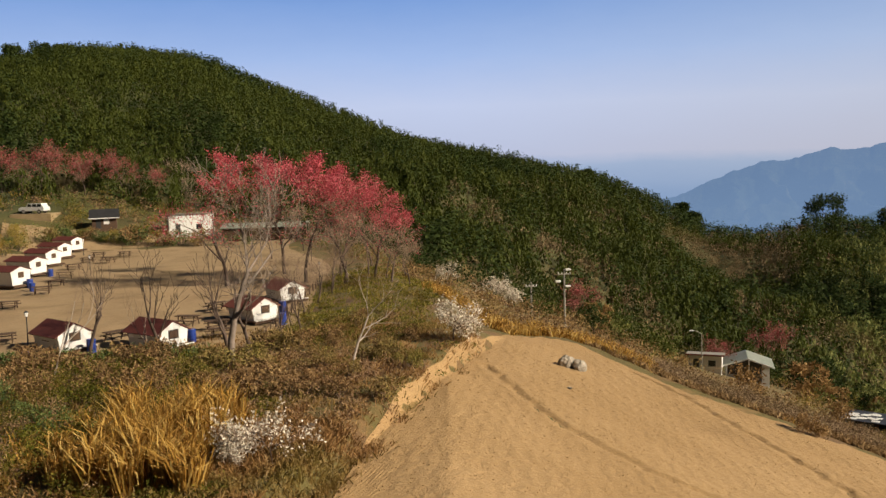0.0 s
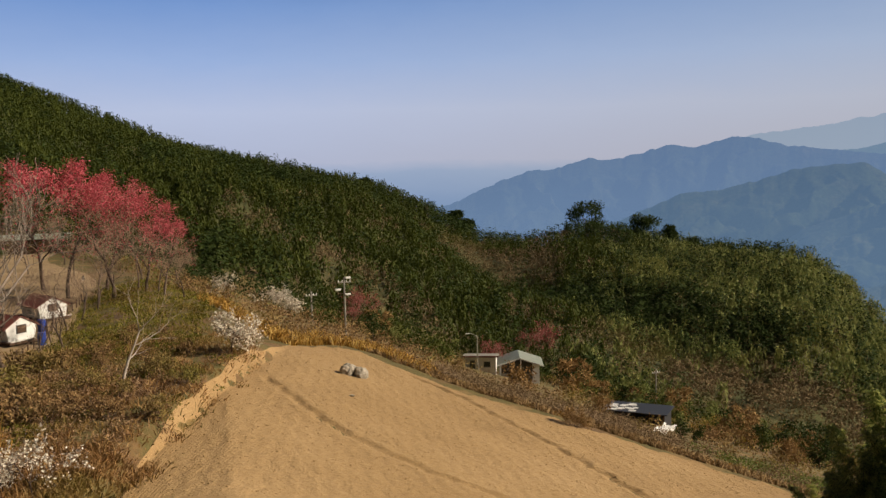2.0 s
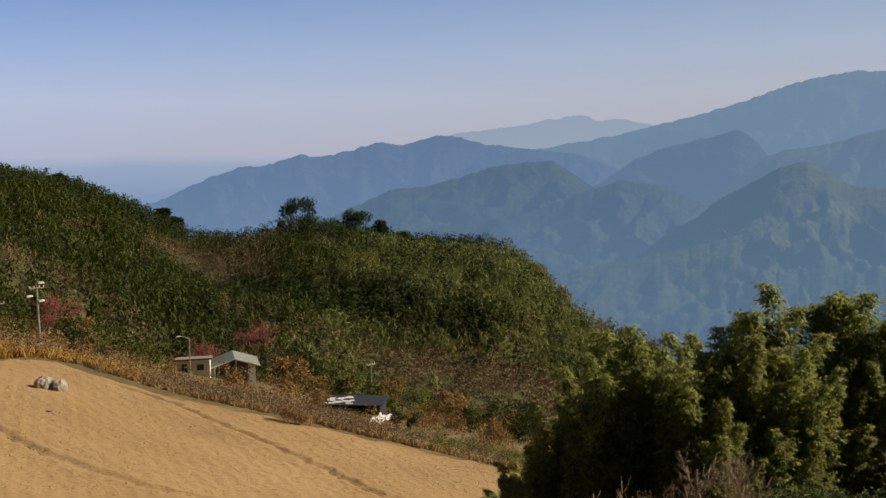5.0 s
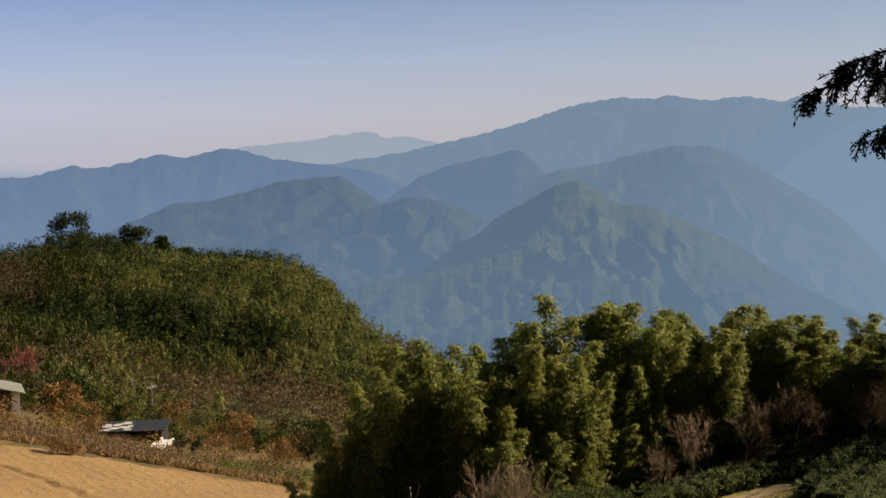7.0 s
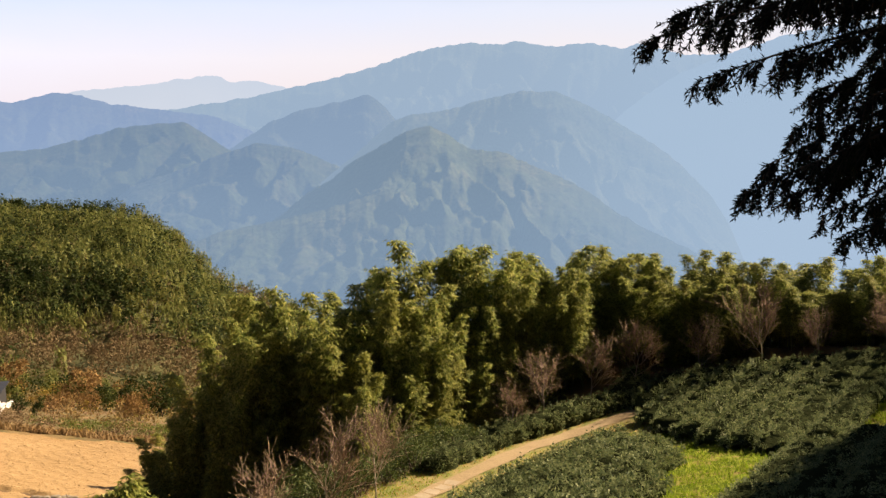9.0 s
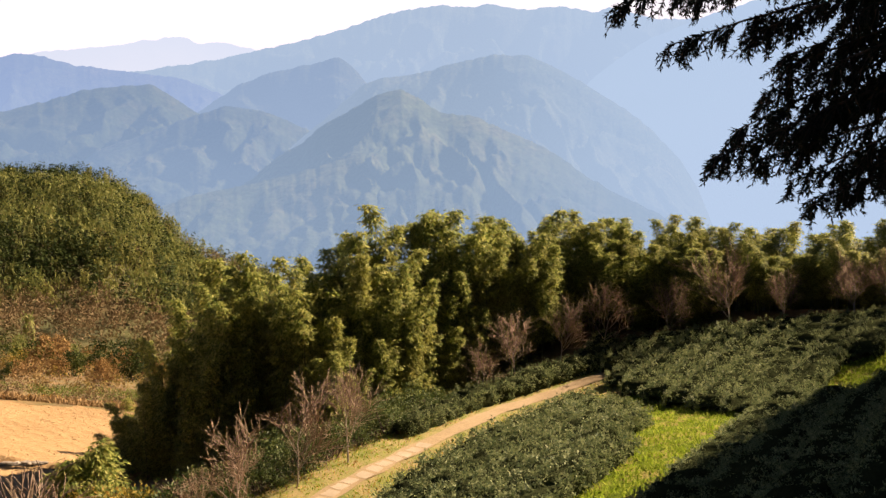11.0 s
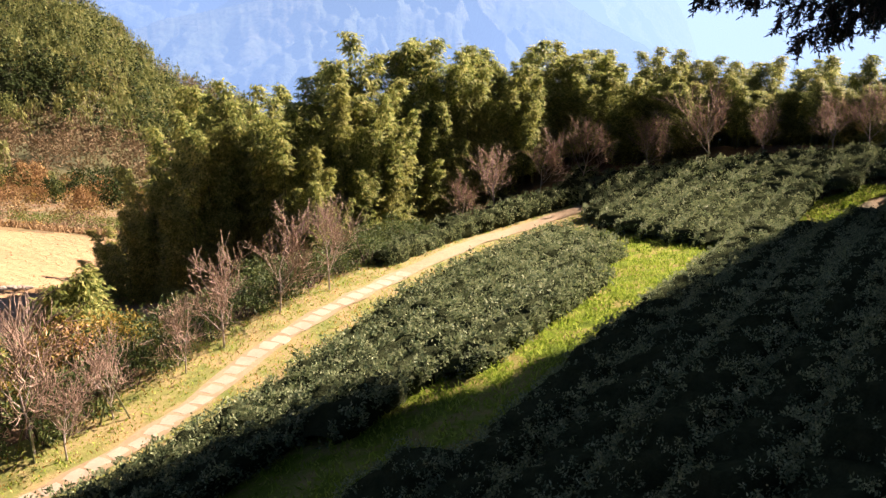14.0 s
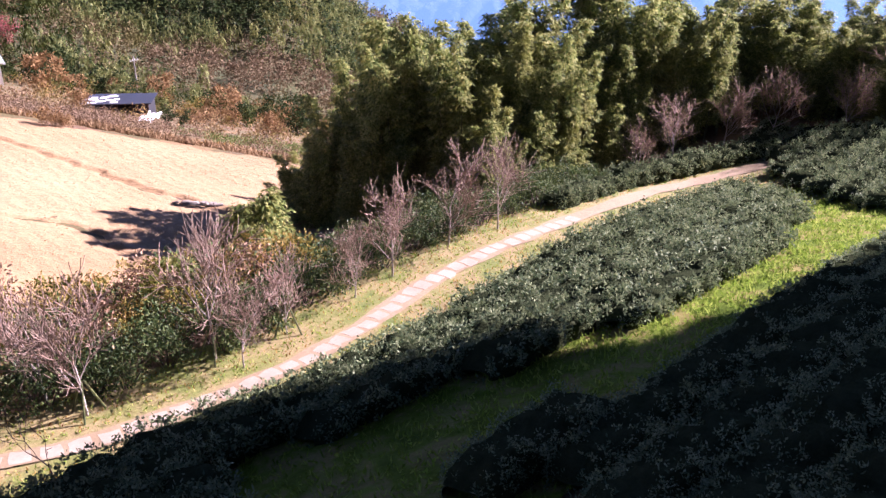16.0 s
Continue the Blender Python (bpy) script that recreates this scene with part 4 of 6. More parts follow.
def tea_row(seed, y0, x0, x1, far_row=False):
    rg = np.random.RandomState(seed)
    ln = x1 - x0
    ph = rg.uniform(0, 6.28, 8)

    def cross(x, c):
        """c from -1 to 1 over the hedge, from foot to foot."""
        cell = (x + 0.25 * np.sin(x * 1.1 + ph[6])) / 0.92 + ph[7]
        bush = np.sqrt(np.clip(1 - ((cell % 1.0) * 2 - 1) ** 2, 0, 1))
        own = np.sin(np.floor(cell) * 12.9 + ph[6] * 7)
        bulge = 0.86 + 0.2 * bush + 0.10 * own + 0.06 * np.sin(x * 4.7 + ph[1] + c * 2)
        end = np.clip(np.minimum(x - x0, x1 - x) / 0.5, 0, 1) ** 0.5
        w = TEA_W * 0.53 * bulge * (0.35 + 0.65 * end)
        ang = c * math.pi * 0.5
        off = np.sign(c) * np.abs(np.sin(ang)) ** 0.6 * w
        lump = 0.74 + 0.26 * bush + 0.11 * own + 0.05 * np.sin(x * 1.3 + ph[2]) + 0.13 * np.sin(x * 3.9 + ph[3] + 3 * c) + 0.12 * np.sin(x * 8.3 + ph[4]) * np.sin(c * 5 + ph[5])
        hh = TEA_H * lump * np.clip(np.cos(ang), 0, 1) ** 0.38 * end
        # the rows nearest the path follow its bend
        bend = np.interp(x, [4.0, 4.8, 6, 7, 8.1, 9.3, 10.6, 12.5, 14, 16, 19, 22], [0.1, 0.1, 0.05, 0.0, -0.15, -0.4, -0.8, -0.85, -0.85, -0.7, -0.35, 0])
        bend = bend * {15.35: 1.0, 13.95: 0.5, 12.55: 0.2}.get(y0, 0.0)
        yy = y0 + 0.22 * np.sin(x * 0.22 + 0.4) + bend + off
        if far_row:
            yy = path_y(x) + 1.55 + 0.9 * np.clip((x - 41) / 5, 0, 1) + off
        return yy, hh

    us = np.linspace(x0 + 0.12, x1 - 0.12, max(8, int(ln * 5)))
    cs = np.linspace(-1, 1, 11)

    def body(x, c):
        yy, hh = cross(x, c)
        mid = cross(x, c * 0)[0]
        yy = mid + (yy - mid) * (0.93 if y0 < 8 else 0.86)
        return x, yy, height(x, yy) + hh * (0.88 if y0 < 8 else 0.80) - 0.03
    ob = tagged(new("tea_row"), "clipped row of dark green tea bushes on the slope", "tea bush", "tea rows")
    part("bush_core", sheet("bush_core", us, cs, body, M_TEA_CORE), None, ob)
    # shoots, each with a rosette of leaves
    near = y0 < 8 and not far_row
    m = int(ln * (100 if near else 56))
    q = 11
    leaf = 0.068 if near else 0.11
    x = rg.uniform(x0, x1, m)
    c = rg.uniform(-1, 1, m)
    c = np.sign(c) * np.abs(c) ** 0.75
    yy, hh = cross(x, c)
    mid = cross(x, c * 0)[0]
    at = np.stack([x, mid + (yy - mid) * 0.97, height(x, yy) + hh * 0.96 + rg.uniform(-0.15, 0.08, m)], 1)
    out = unit(np.stack([rg.normal(size=m) * 0.35, c * 0.95 + rg.normal(size=m) * 0.3, 0.85 - 0.45 * np.abs(c) + rg.normal(size=m) * 0.25], 1))
    p = np.repeat(at, q, 0) + rg.normal(size=(m * q, 3)) * leaf * 0.55
    d = unit(np.repeat(out, q, 0) * 0.55 + unit(rg.normal(size=(m * q, 3))) * 0.85)
    size = np.repeat(rg.uniform(0.75, 1.2, m), q)
    n = m * q
    part("foliage", fast_mesh("foliage", *blades(p, d, unit(np.cross(d, np.repeat(out, q, 0)) + rg.normal(size=(n, 3)) * 0.35), leaf * size * rg.uniform(0.6, 1.3, n), leaf * 0.46 * size * rg.uniform(0.7, 1.3, n)), M_TEA), None, ob)
    return ob


for k, (y0, x0, x1) in enumerate(TEA_ROWS):
    tea_row(200 + k, y0, x0, x1)
tea_row(260, 0, 27.5, 46.0, True)

# ---- grass ----
def tufts(rg, x, y, tall, mat_w=0.025, lean=0.5):
    n = len(x)
    p = np.stack([x, y, height(x, y) + 0.04], 1)
    d = unit(np.stack([rg.normal(size=n) * lean, rg.normal(size=n) * lean, np.ones(n)], 1))
    return blades(p, d, rand_dirs(rg, n), tall * rg.uniform(0.5, 1.4, n), mat_w * rg.uniform(0.7, 1.4, n))


rg = np.random.RandomState(31)
gx, gy = lawn_xy(rg.uniform(0, 1, 30000), rg.uniform(0, 1, 30000))
clump = np.sin(gx * 3.1 + np.sin(gy * 2.7)) * np.sin(gy * 3.7 + 1) + rg.normal(size=30000) * 0.5 > -0.45
stuff("lawn_grass", "short bright green grass with small weeds", "grass", [tufts(rg, gx[clump], gy[clump], 0.16, 0.04, 0.8)], M_GRASS)
gx = rg.uniform(-2, 41, 15000)
side = np.where(rg.uniform(size=15000) < 0.5, -1, 1)
gy = path_y(gx) + side * rg.uniform(0.55, 2.7, 15000)
pick = rg.uniform(size=15000) < 0.6
stuff("verge_green_grass", "short green grass beside the footpath", "grass", [tufts(rg, gx[pick], gy[pick], 0.11, 0.035, 0.8)], M_GRASS)
stuff("verge_dry_grass", "short dry straw-coloured grass beside the footpath", "grass", [tufts(rg, gx[~pick], gy[~pick], 0.10, 0.03, 0.7)], M_DRYGRASS)

# ---- stone slabs of the path ----
def slab_mesh(seed):
    rg = np.random.RandomState(seed)
    bm = bmesh.new()
    ring = [(sx * 0.25 + rg.uniform(-0.035, 0.035), sy * 0.27 + rg.uniform(-0.06, 0.06)) for sx, sy in ((-1, -1), (0, -1.05), (1, -1), (1.04, 0), (1, 1), (0, 1.04), (-1, 1), (-1.03, 0))]
    k = len(ring)
    top = [bm.verts.new((a * 0.96, b * 0.96, 0.012 + rg.uniform(-0.004, 0.004))) for a, b in ring]
    low = [bm.verts.new((a, b, -0.05)) for a, b in ring]
    bm.faces.new(top)
    for i in range(k):
        bm.faces.new((low[i], low[(i + 1) % k], top[(i + 1) % k], top[i]))
    me = bpy.data.meshes.new("slab")
    bm.to_mesh(me)
    bm.free()
    me.materials.append(M_PAVER)
    return me


slabs = [slab_mesh(300 + k) for k in range(5)]
rg = np.random.RandomState(32)
x = -1.5
while x < 27:
    y = float(path_y(x)) + rg.uniform(-0.08, 0.08)
    ob = new("slab", rg.choice(slabs))
    turn = math.degrees(math.atan2(float(path_y(x + 0.3) - path_y(x - 0.3)), 0.6))
    tilt_y = math.degrees(math.atan2(gz(x, y + 0.3) - gz(x, y - 0.3), 0.6))
    tilt_x = math.degrees(math.atan2(gz(x + 0.3, y) - gz(x - 0.3, y), 0.6))
    ob.matrix_world = pose(x, y, gz(x, y) + 0.082, tilt_y, -tilt_x) @ pose(0, 0, 0, 0, 0, turn + rg.uniform(-9, 9))
    ob.parent = path
    x += rg.uniform(0.56, 0.68)

# ---- young bare trees along the path ----
SAPLINGS = [bare_tree(400 + k, 3.0, "bare_tree", "young leafless cherry tree with spreading pinkish branches", M_BARK, M_TWIG, levels=3, spread=0.72, up=0.8, kids=3, girth=0.010, trunk_share=0.24, wander=0.07) for k in range(5)]
SAPLING_AT = [(18.2, 19.2, 3.1), (21.3, 19.6, 3.2), (24.0, 19.5, 2.9), (11.1, 18.9, 3.6), (11.4, 17.9, 2.2), (7.4, 18.9, 3.4), (7.0, 20.2, 3.0), (16.3, 18.9, 2.1), (13.4, 18.6, 2.2),
              (35.5, 20.6, 2.4), (38.5, 20.3, 3.1), (41.6, 19.3, 3.0), (43.9, 17.9, 3.1), (46.4, 15.0, 2.8), (47.8, 12.2, 3.9), (49.0, 9.6, 2.6), (50.0, 6.3, 2.8), (50.4, 4.6, 2.8), (50.8, 2.0, 5.0), (51, 0.4, 3.4), (4.6, 20.5, 2.8)]
rg = np.random.RandomState(33)
for k, (x, y, tall) in enumerate(SAPLING_AT):
    ob = SAPLINGS[k] if k < 5 else copy_thing(SAPLINGS[k % 5], Matrix())
    ob["group"] = "young trees along the path"
    set_down(ob, x, y, rg.uniform(0, 360), tall / 2.3)

# stakes that hold two of the young trees
for k, (x, y) in enumerate(((11.1, 18.9), (13.4, 18.6), (7.4, 18.9))):
    st = thing("tree_stake", (x, y, gz(x, y)), "weathered wooden stake tripod holding a young tree", "stake", "tree stakes")
    for j in range(3):
        a = j * 2.1 + k
        bm = bmesh.new()
        rod(bm, (0.5 * math.cos(a), 0.5 * math.sin(a), -0.05), (0.05 * math.cos(a), 0.05 * math.sin(a), 1.05), 0.03, 0.025, 6)
        part("pole", bm, M_CULM, st)

# ---- shrubs ----
# clods on the tilled soil
rg = np.random.RandomState(37)
u, v = rg.uniform(0, 1, 15000), rg.uniform(0.02, 1, 15000)
fx_, fy_, fz_ = field_pts(u, v)
keep = fz_ < height(fx_, fy_) + 0.3
cl = np.stack([fx_, fy_, fz_], 1)[keep]
sz = (0.018 + 0.05 * rg.uniform(0, 1, len(cl)) ** 4)[:, None, None]
oct_ = np.array([(1, 0, 0), (0, 1, 0), (-1, 0, 0), (0, -1, 0), (0, 0, 0.8), (0, 0, -0.8)], float)
pts_ = cl[:, None] + oct_[None] * sz * rg.uniform(0.6, 1.4, (len(cl), 6, 1))
tri_ = np.array([(0, 1, 4), (1, 2, 4), (2, 3, 4), (3, 0, 4), (1, 0, 5), (2, 1, 5), (3, 2, 5), (0, 3, 5)])
tri_ = (np.arange(len(cl)) * 6)[:, None, None] + tri_[None]
tagged(new("soil_clods", fast_mesh("soil_clods", pts_.reshape(-1, 3), tri_.reshape(-1, 3), M_FIELD)), "small dry clods scattered over the tilled soil", "soil", kind="stuff")


def shrub(seed, wide, tall, mat, label, n=500, leaf=0.14, name="shrub"):
    rg = np.random.RandomState(seed)
    ob = tagged(new(name), label, "shrub")
    segs = []
    ch = []
    for c in range(11):
        a, rr = rg.uniform(0, 6.283), wide * (0.2 + 0.22 * rg.uniform())
        top = tall * (rg.uniform(0.55, 0.82) if c < 6 else rg.uniform(0.18, 0.5))
        if c < 2:
            rr *= 0.3
        q = np.array([rr * math.cos(a), rr * math.sin(a), top])
        segs.append((np.array([q[0] * 0.2, q[1] * 0.2, -0.05]), q, 0.02, 0.008))
        cr = wide * rg.uniform(0.17, 0.28)
        ch.append(leafy_blob(rg, q, (cr, cr, tall * 0.24), n // 8, leaf, 0.1, 0.85))
    part("stem_mass", fast_mesh("stem_mass", *tubes(segs, 4), M_BARK_DARK), None, ob)
    part("foliage", fast_mesh("foliage", *join(ch), mat), None, ob)
    return ob


def scatter_shrubs(kinds, places, group, seed):
    rg = np.random.RandomState(seed)
    used = set()
    for x, y, sc in places:
        k = rg.randint(len(kinds))
        ob = kinds[k] if k not in used else copy_thing(kinds[k], Matrix())
        used.add(k)
        ob["group"] = group
        set_down(ob, x, y, rg.uniform(0, 360), sc)


rg = np.random.RandomState(34)
dark_shrubs = [shrub(500 + k, 1.7, 1.35, M_SHRUB, "dense dark green camellia shrub beside the path", 640, 0.115, "camellia") for k in range(4)]
places = [(x + rg.uniform(-0.4, 0.4), float(path_y(x)) + 2.15 + rg.uniform(0, 0.5) + d * 1.15, rg.uniform(0.8, 1.2)) for d in range(3) for x in np.arange(2, 33, 1.15) if d < 2 or x > 14]
scatter_shrubs(dark_shrubs, [(x, y, s) for x, y, s in places if y > float(path_y(x)) + 1.9], "camellia hedge", 35)
yellow = [shrub(510 + k, 1.8, 1.6, M_YELLOW, "yellow-green bush on the bank under the path", 640, 0.11, "yellow_bush") for k in range(3)]
bank_kinds = yellow + [shrub(513, 1.8, 1.7, M_SCRUB_GREEN, "olive green bush on the bank under the path", 640, 0.12, "green_bush"), shrub(514, 1.9, 1.6, M_SCRUB_GREEN, "olive green bush on the bank under the path", 640, 0.12, "green_bush"), shrub(515, 1.8, 1.5, M_SHRUB, "dark green bush on the bank under the path", 640, 0.13, "green_bush"), shrub(516, 1.8, 1.7, M_SCRUB_BROWN, "pale brown twiggy bush on the bank under the path", 520, 0.12, "twiggy_bush")]
scatter_shrubs(bank_kinds, [(rg.uniform(1, 17), rg.uniform(21.4, 28.0), rg.uniform(0.8, 1.5)) for _ in range(110)], "bank bushes", 36)
rust = [shrub(520 + k, 2.6, 2.6, M_RUST, "rusty orange winter bush in the valley", 700, 0.24, "rusty_bush") for k in range(3)]
brush = [shrub(530 + k, 2.4, 1.7, M_BRUSH, "dry brown brush with a few green leaves", 380, 0.24, "dry_bush") for k in range(4)]


# ---- great fir beside the camera, and an unseen row added behind it to shade the slope ----
def fir(seed, tall, name, label, bare_below, reach, near_boughs=(), at=None):
    """Whorls of drooping boughs. near_boughs: those that reach out over the viewpoint, by the azimuth, elevation and distance of
    the tip and the height of the foot above the eye; they carry hanging twigs closely set with needles."""
    rg = np.random.RandomState(seed)
    ob = tagged(new(name), label, "fir tree")
    trunk = [(np.array([0, 0, tall * a]), np.array([0, 0, tall * b]), 0.32 * (1 - a * 0.95), 0.32 * (1 - b * 0.95)) for a, b in zip(np.linspace(0, 0.97, 10), np.linspace(0.097, 1.0, 10))]
    part("trunk", fast_mesh("trunk", *stem(trunk, 9), M_BARK_DARK, True), None, ob)
    boughs, twigs, needles = [], [], []
    t = np.linspace(0, 1, 9)

    def bough(foot, tip, sag, thick):
        side = rg.normal(size=3) * 0.05 * np.linalg.norm(tip - foot)
        pts = foot + np.outer(t, tip - foot) + np.outer(4 * t * (1 - t) * sag, (0, 0, 1)) + np.outer(np.sin(t * 3.1416 * 1.5) * t * (1 - t), side)
        boughs.extend((pts[i], pts[i + 1], thick * (1 - 0.88 * t[i]), thick * (1 - 0.88 * t[i + 1])) for i in range(8))
        return pts

    def coat(s0, s1, per_m, long, wide):
        n = max(3, int(np.linalg.norm(s1 - s0) * per_m))
        f = rg.uniform(0, 1, n)[:, None]
        nd = unit(unit(s1 - s0) * 0.8 + unit(rg.normal(size=(n, 3))) * 0.8)
        needles.append(blades(s0 + (s1 - s0) * f, nd, rand_dirs(rg, n), long * rg.uniform(0.7, 1.3, n), wide))

    for az, el, dist, up in near_boughs:
        a = radians(az)
        tip = np.array([dist * math.sin(a), dist * math.cos(a), EYE + dist * math.tan(radians(el))]) - at
        pts = bough(np.array([0, 0, EYE + up - at[2]]), tip, rg.uniform(0.05, 0.3), 0.04)
        run = unit(pts[-1] - pts[-3])
        across = unit(np.cross(run, (0, 0, 1)))
        ln = np.linalg.norm(pts[-1] - pts[0])
        for i in range(8):
            coat(pts[i], pts[i + 1], 30 + 110 * (t[i] > 0.5), 0.055, 0.014)
        for q in range(int(ln * 21)):
            u = 1.0 - 0.72 * rg.uniform() ** 1.15
            p = np.array([np.interp(u, t, pts[:, c]) for c in range(3)])
            sl = (0.22 + 0.62 * (1 - u)) * rg.uniform(0.55, 1.15)
            d = unit(across * (1 if q % 2 else -1) * rg.uniform(0.1, 0.8) + run * rg.uniform(0.25, 0.9) + np.array([0, 0, rg.uniform(-1.0, -0.15)]))
            mid = p + d * sl * 0.5
            end = mid + unit(d * 0.6 + rg.normal(size=3) * 0.2 + np.array([0, 0, -0.7])) * sl * 0.55
            paths = [(p, mid), (mid, end)]
            for _ in range(2):
                st = p + d * sl * rg.uniform(0.1, 0.5)
                paths.append((st, st + unit(d * 0.6 + rg.normal(size=3) * 0.4 + np.array([0, 0, -0.6])) * rg.uniform(0.08, 0.22)))
            for s0, s1 in paths:
                twigs.append((s0, s1, 0.006, 0.003))
                coat(s0, s1, 130, 0.048, 0.013)
    z = bare_below
    while z < tall - 0.4:
        for j in range(5):
            a = rg.uniform(0, 6.283)
            ln = reach * (1 - (z / tall) ** 1.6) * rg.uniform(0.75, 1.1) + 0.3
            out = np.array([math.cos(a), math.sin(a), 0.0])
            pts = bough(np.array([0, 0, z]), np.array([0, 0, z - ln * rg.uniform(0.15, 0.4)]) + out * ln, 0.12 * ln, 0.045)
            for q in range(int(ln * 3.2)):
                u = rg.uniform(0.12, 1.0)
                p = np.array([np.interp(u, t, pts[:, c]) for c in range(3)])
                d = unit(out * rg.uniform(0.1, 0.9) + np.array([-out[1], out[0], 0]) * rg.uniform(-1, 1) + np.array([0, 0, rg.uniform(-1.3, 0.0)]))
                coat(p, p + d * (0.75 * (1 - u) + 0.22), 6, 0.55, 0.34)
        z += rg.uniform(0.55, 0.8)
    part("bough_whorl", fast_mesh("bough_whorl", *tubes(boughs, 5), M_BARK_DARK, True), None, ob)
    if twigs:
        part("twig_mass", fast_mesh("twig_mass", *tubes(twigs, 3), M_BARK_DARK), None, ob)
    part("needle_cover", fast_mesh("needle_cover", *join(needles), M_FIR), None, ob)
    return ob


FIR_AT = np.array([9.58, -1.75, gz(9.58, -1.75)])
FIR_BOUGHS = [(68.3, 4.8, 8.0, 1.35), (71.3, 2.3, 8.2, 1.05), (69.8, 6.2, 8.4, 1.65), (72.8, 5.2, 7.9, 1.55), (76.6, -0.7, 7.6, 1.45), (76.0, 2.9, 8.0, 1.65), (77.8, 1.6, 8.3, 1.25), (74.1, -4.5, 7.4, 0.75), (75.2, -2.9, 7.8, 0.95), (76.7, -4.6, 7.6, 0.65), (78.5, -3.0, 8.0, 1.05), (78.7, -5.7, 7.5, 0.45), (80.0, -6.7, 7.7, 0.35), (81.1, -4.9, 8.1, 0.65), (80.5, -1.0, 7.8, 1.05), (83.4, -4.5, 7.6, 0.45), (87.0, -3.1, 7.7, 0.65), (85.2, 0.9, 8.1, 1.05), (81.0, 3.8, 7.9, 1.55), (78.4, 6.0, 8.2, 1.85), (83.1, -0.4, 8.2, 0.95), (84.0, -4.5, 7.8, 0.9), (80.0, -2.0, 8.1, 1.2), (83.0, 0.5, 7.9, 1.5), (78.0, 1.0, 8.2, 1.5), (86.0, -1.5, 8.3, 1.2)]
big = fir(61, 26, "fir_tree", "old dark fir with drooping needle-covered boughs", 16.0, 5.6, FIR_BOUGHS, FIR_AT)
big.matrix_world = pose(*FIR_AT)
# coarse firs outside the view, added only for their shade
shade = fir(62, 18, "fir_tree", "unseen tall fir added to shade the tea slope", 1.5, 3.4)
shade["group"] = "firs above the tea slope"
for k, (x, y, s) in enumerate(((23, -8, 1.0), (33, -9, 1.1), (43, -10, 1.5), (49.5, -11, 1.7))):
    ob = shade if k == 0 else copy_thing(shade, Matrix())
    set_down(ob, x, y, k * 67, s)


# ---- unseen tall spreading tree added at the slope's end, to lay shade over the upper rows ----
def shade_tree():
    rg = np.random.RandomState(64)
    ob = tagged(new("added_shade_tree"), "unseen very tall spreading tree added to shade the tea slope", "tree")
    root = np.array([59.0, -14.0, gz(59, -14) - 0.5])
    fork = np.array([59.0, -14.5, EYE + 19.0])
    part("trunk", fast_mesh("trunk", *limb(np.array([root, root + (0.3, -0.4, 7), fork]), np.array([1.1, 0.9, 0.75]), 12), M_BARK_DARK, True), None, ob)
    limbs, ch = [], []
    for k in range(2500):
        y = rg.uniform(-28, 2.0)
        # the crown's underside is shaped to the shade line wanted on the rows
        low = EYE + float(np.interp(y, [-28, -9.8, -9.0, -8.2, -5.2, -4.2, -3.7, -2.8, -2.4, -1.8, 2], [-17, -17, 11, 14.6, 14.9, 16.6, 18.8, 21.4, 22.8, 25, 29]))
        top = EYE + 31 - 0.012 * (y + 10) ** 2
        z = low + 3.0 + max(0, top - low - 3.0) * (0.0 if k % 3 == 0 else rg.uniform())
        if k % 5 == 1 and -9.8 < y < -4.1:
            under = EYE + float(np.interp(y, [-9.8, -8.8, -8.0, -7.2, -5.2, -4.1], [15.0, 14.3, 12.5, 10.9, 5.5, 0.5]))
            z = rg.uniform(EYE - 14, under - 2.4) if k % 2 else under - 2.4
        c = np.array([58 + rg.uniform(-2.5, 2.5) * min(1, abs(z - low) / 8 + 0.1), y, z])
        if k % 16 == 0 and z > fork[2] - 4:
            limbs.append((fork, c, 0.3, 0.05))
        ch.append(leafy_blob(rg, c, (1.15, 1.0, 0.95), 24, 1.35, 0.1, 1.6))
    part("limb_fork", fast_mesh("limb_fork", *tubes(limbs, 6), M_BARK_DARK, True), None, ob)
    part("crown", fast_mesh("crown", *join(ch), M_FOREST_DARK), None, ob)


shade_tree()


# ---- unseen steep hill added behind the viewpoint, to keep sky light off the slope ----
def hill_side(u, v):
    x = -60 + 112 * v
    crest = np.interp(x, [-60, -30, 0, 20, 44, 49, 52], [4, 10, 16, 20, 20, 8, -9]) + 1.2 * np.sin(x * 0.7) + 0.5 * np.sin(x * 2.1)
    y = -8.0 - 70 * u ** 1.6
    foot = height(x, y) - EYE - 0.4
    rise = np.clip((-8.0 - y) / 12.0, 0, 1)
    return x, y, EYE + foot + (np.maximum(crest, foot) - foot) * np.sin(rise * 1.5708)


tagged(new("sky_blocker_hill", sheet("sky_blocker_hill", np.linspace(0, 1, 26), np.linspace(0, 1, 120), hill_side, M_HILL)), "unseen steep dark hill added behind the viewpoint to block sky light", "hill", kind="structure")
# ---- materials of built things ----
M_WHITE = surface("white_canvas", [(0.3, (0.62, 0.61, 0.59)), (0.7, (0.72, 0.715, 0.70))], 0.8, 9.0, rough=0.7, bump_strength=0.1, bump_dist=0.01, fine=0.12)
M_REDROOF = surface("dark_red_roof", [(0.3, (0.0923, 0.0213, 0.0170)), (0.7, (0.135, 0.0341, 0.0256))], 1.2, 10.0, rough=0.6, bump_strength=0.2, bump_dist=0.01)
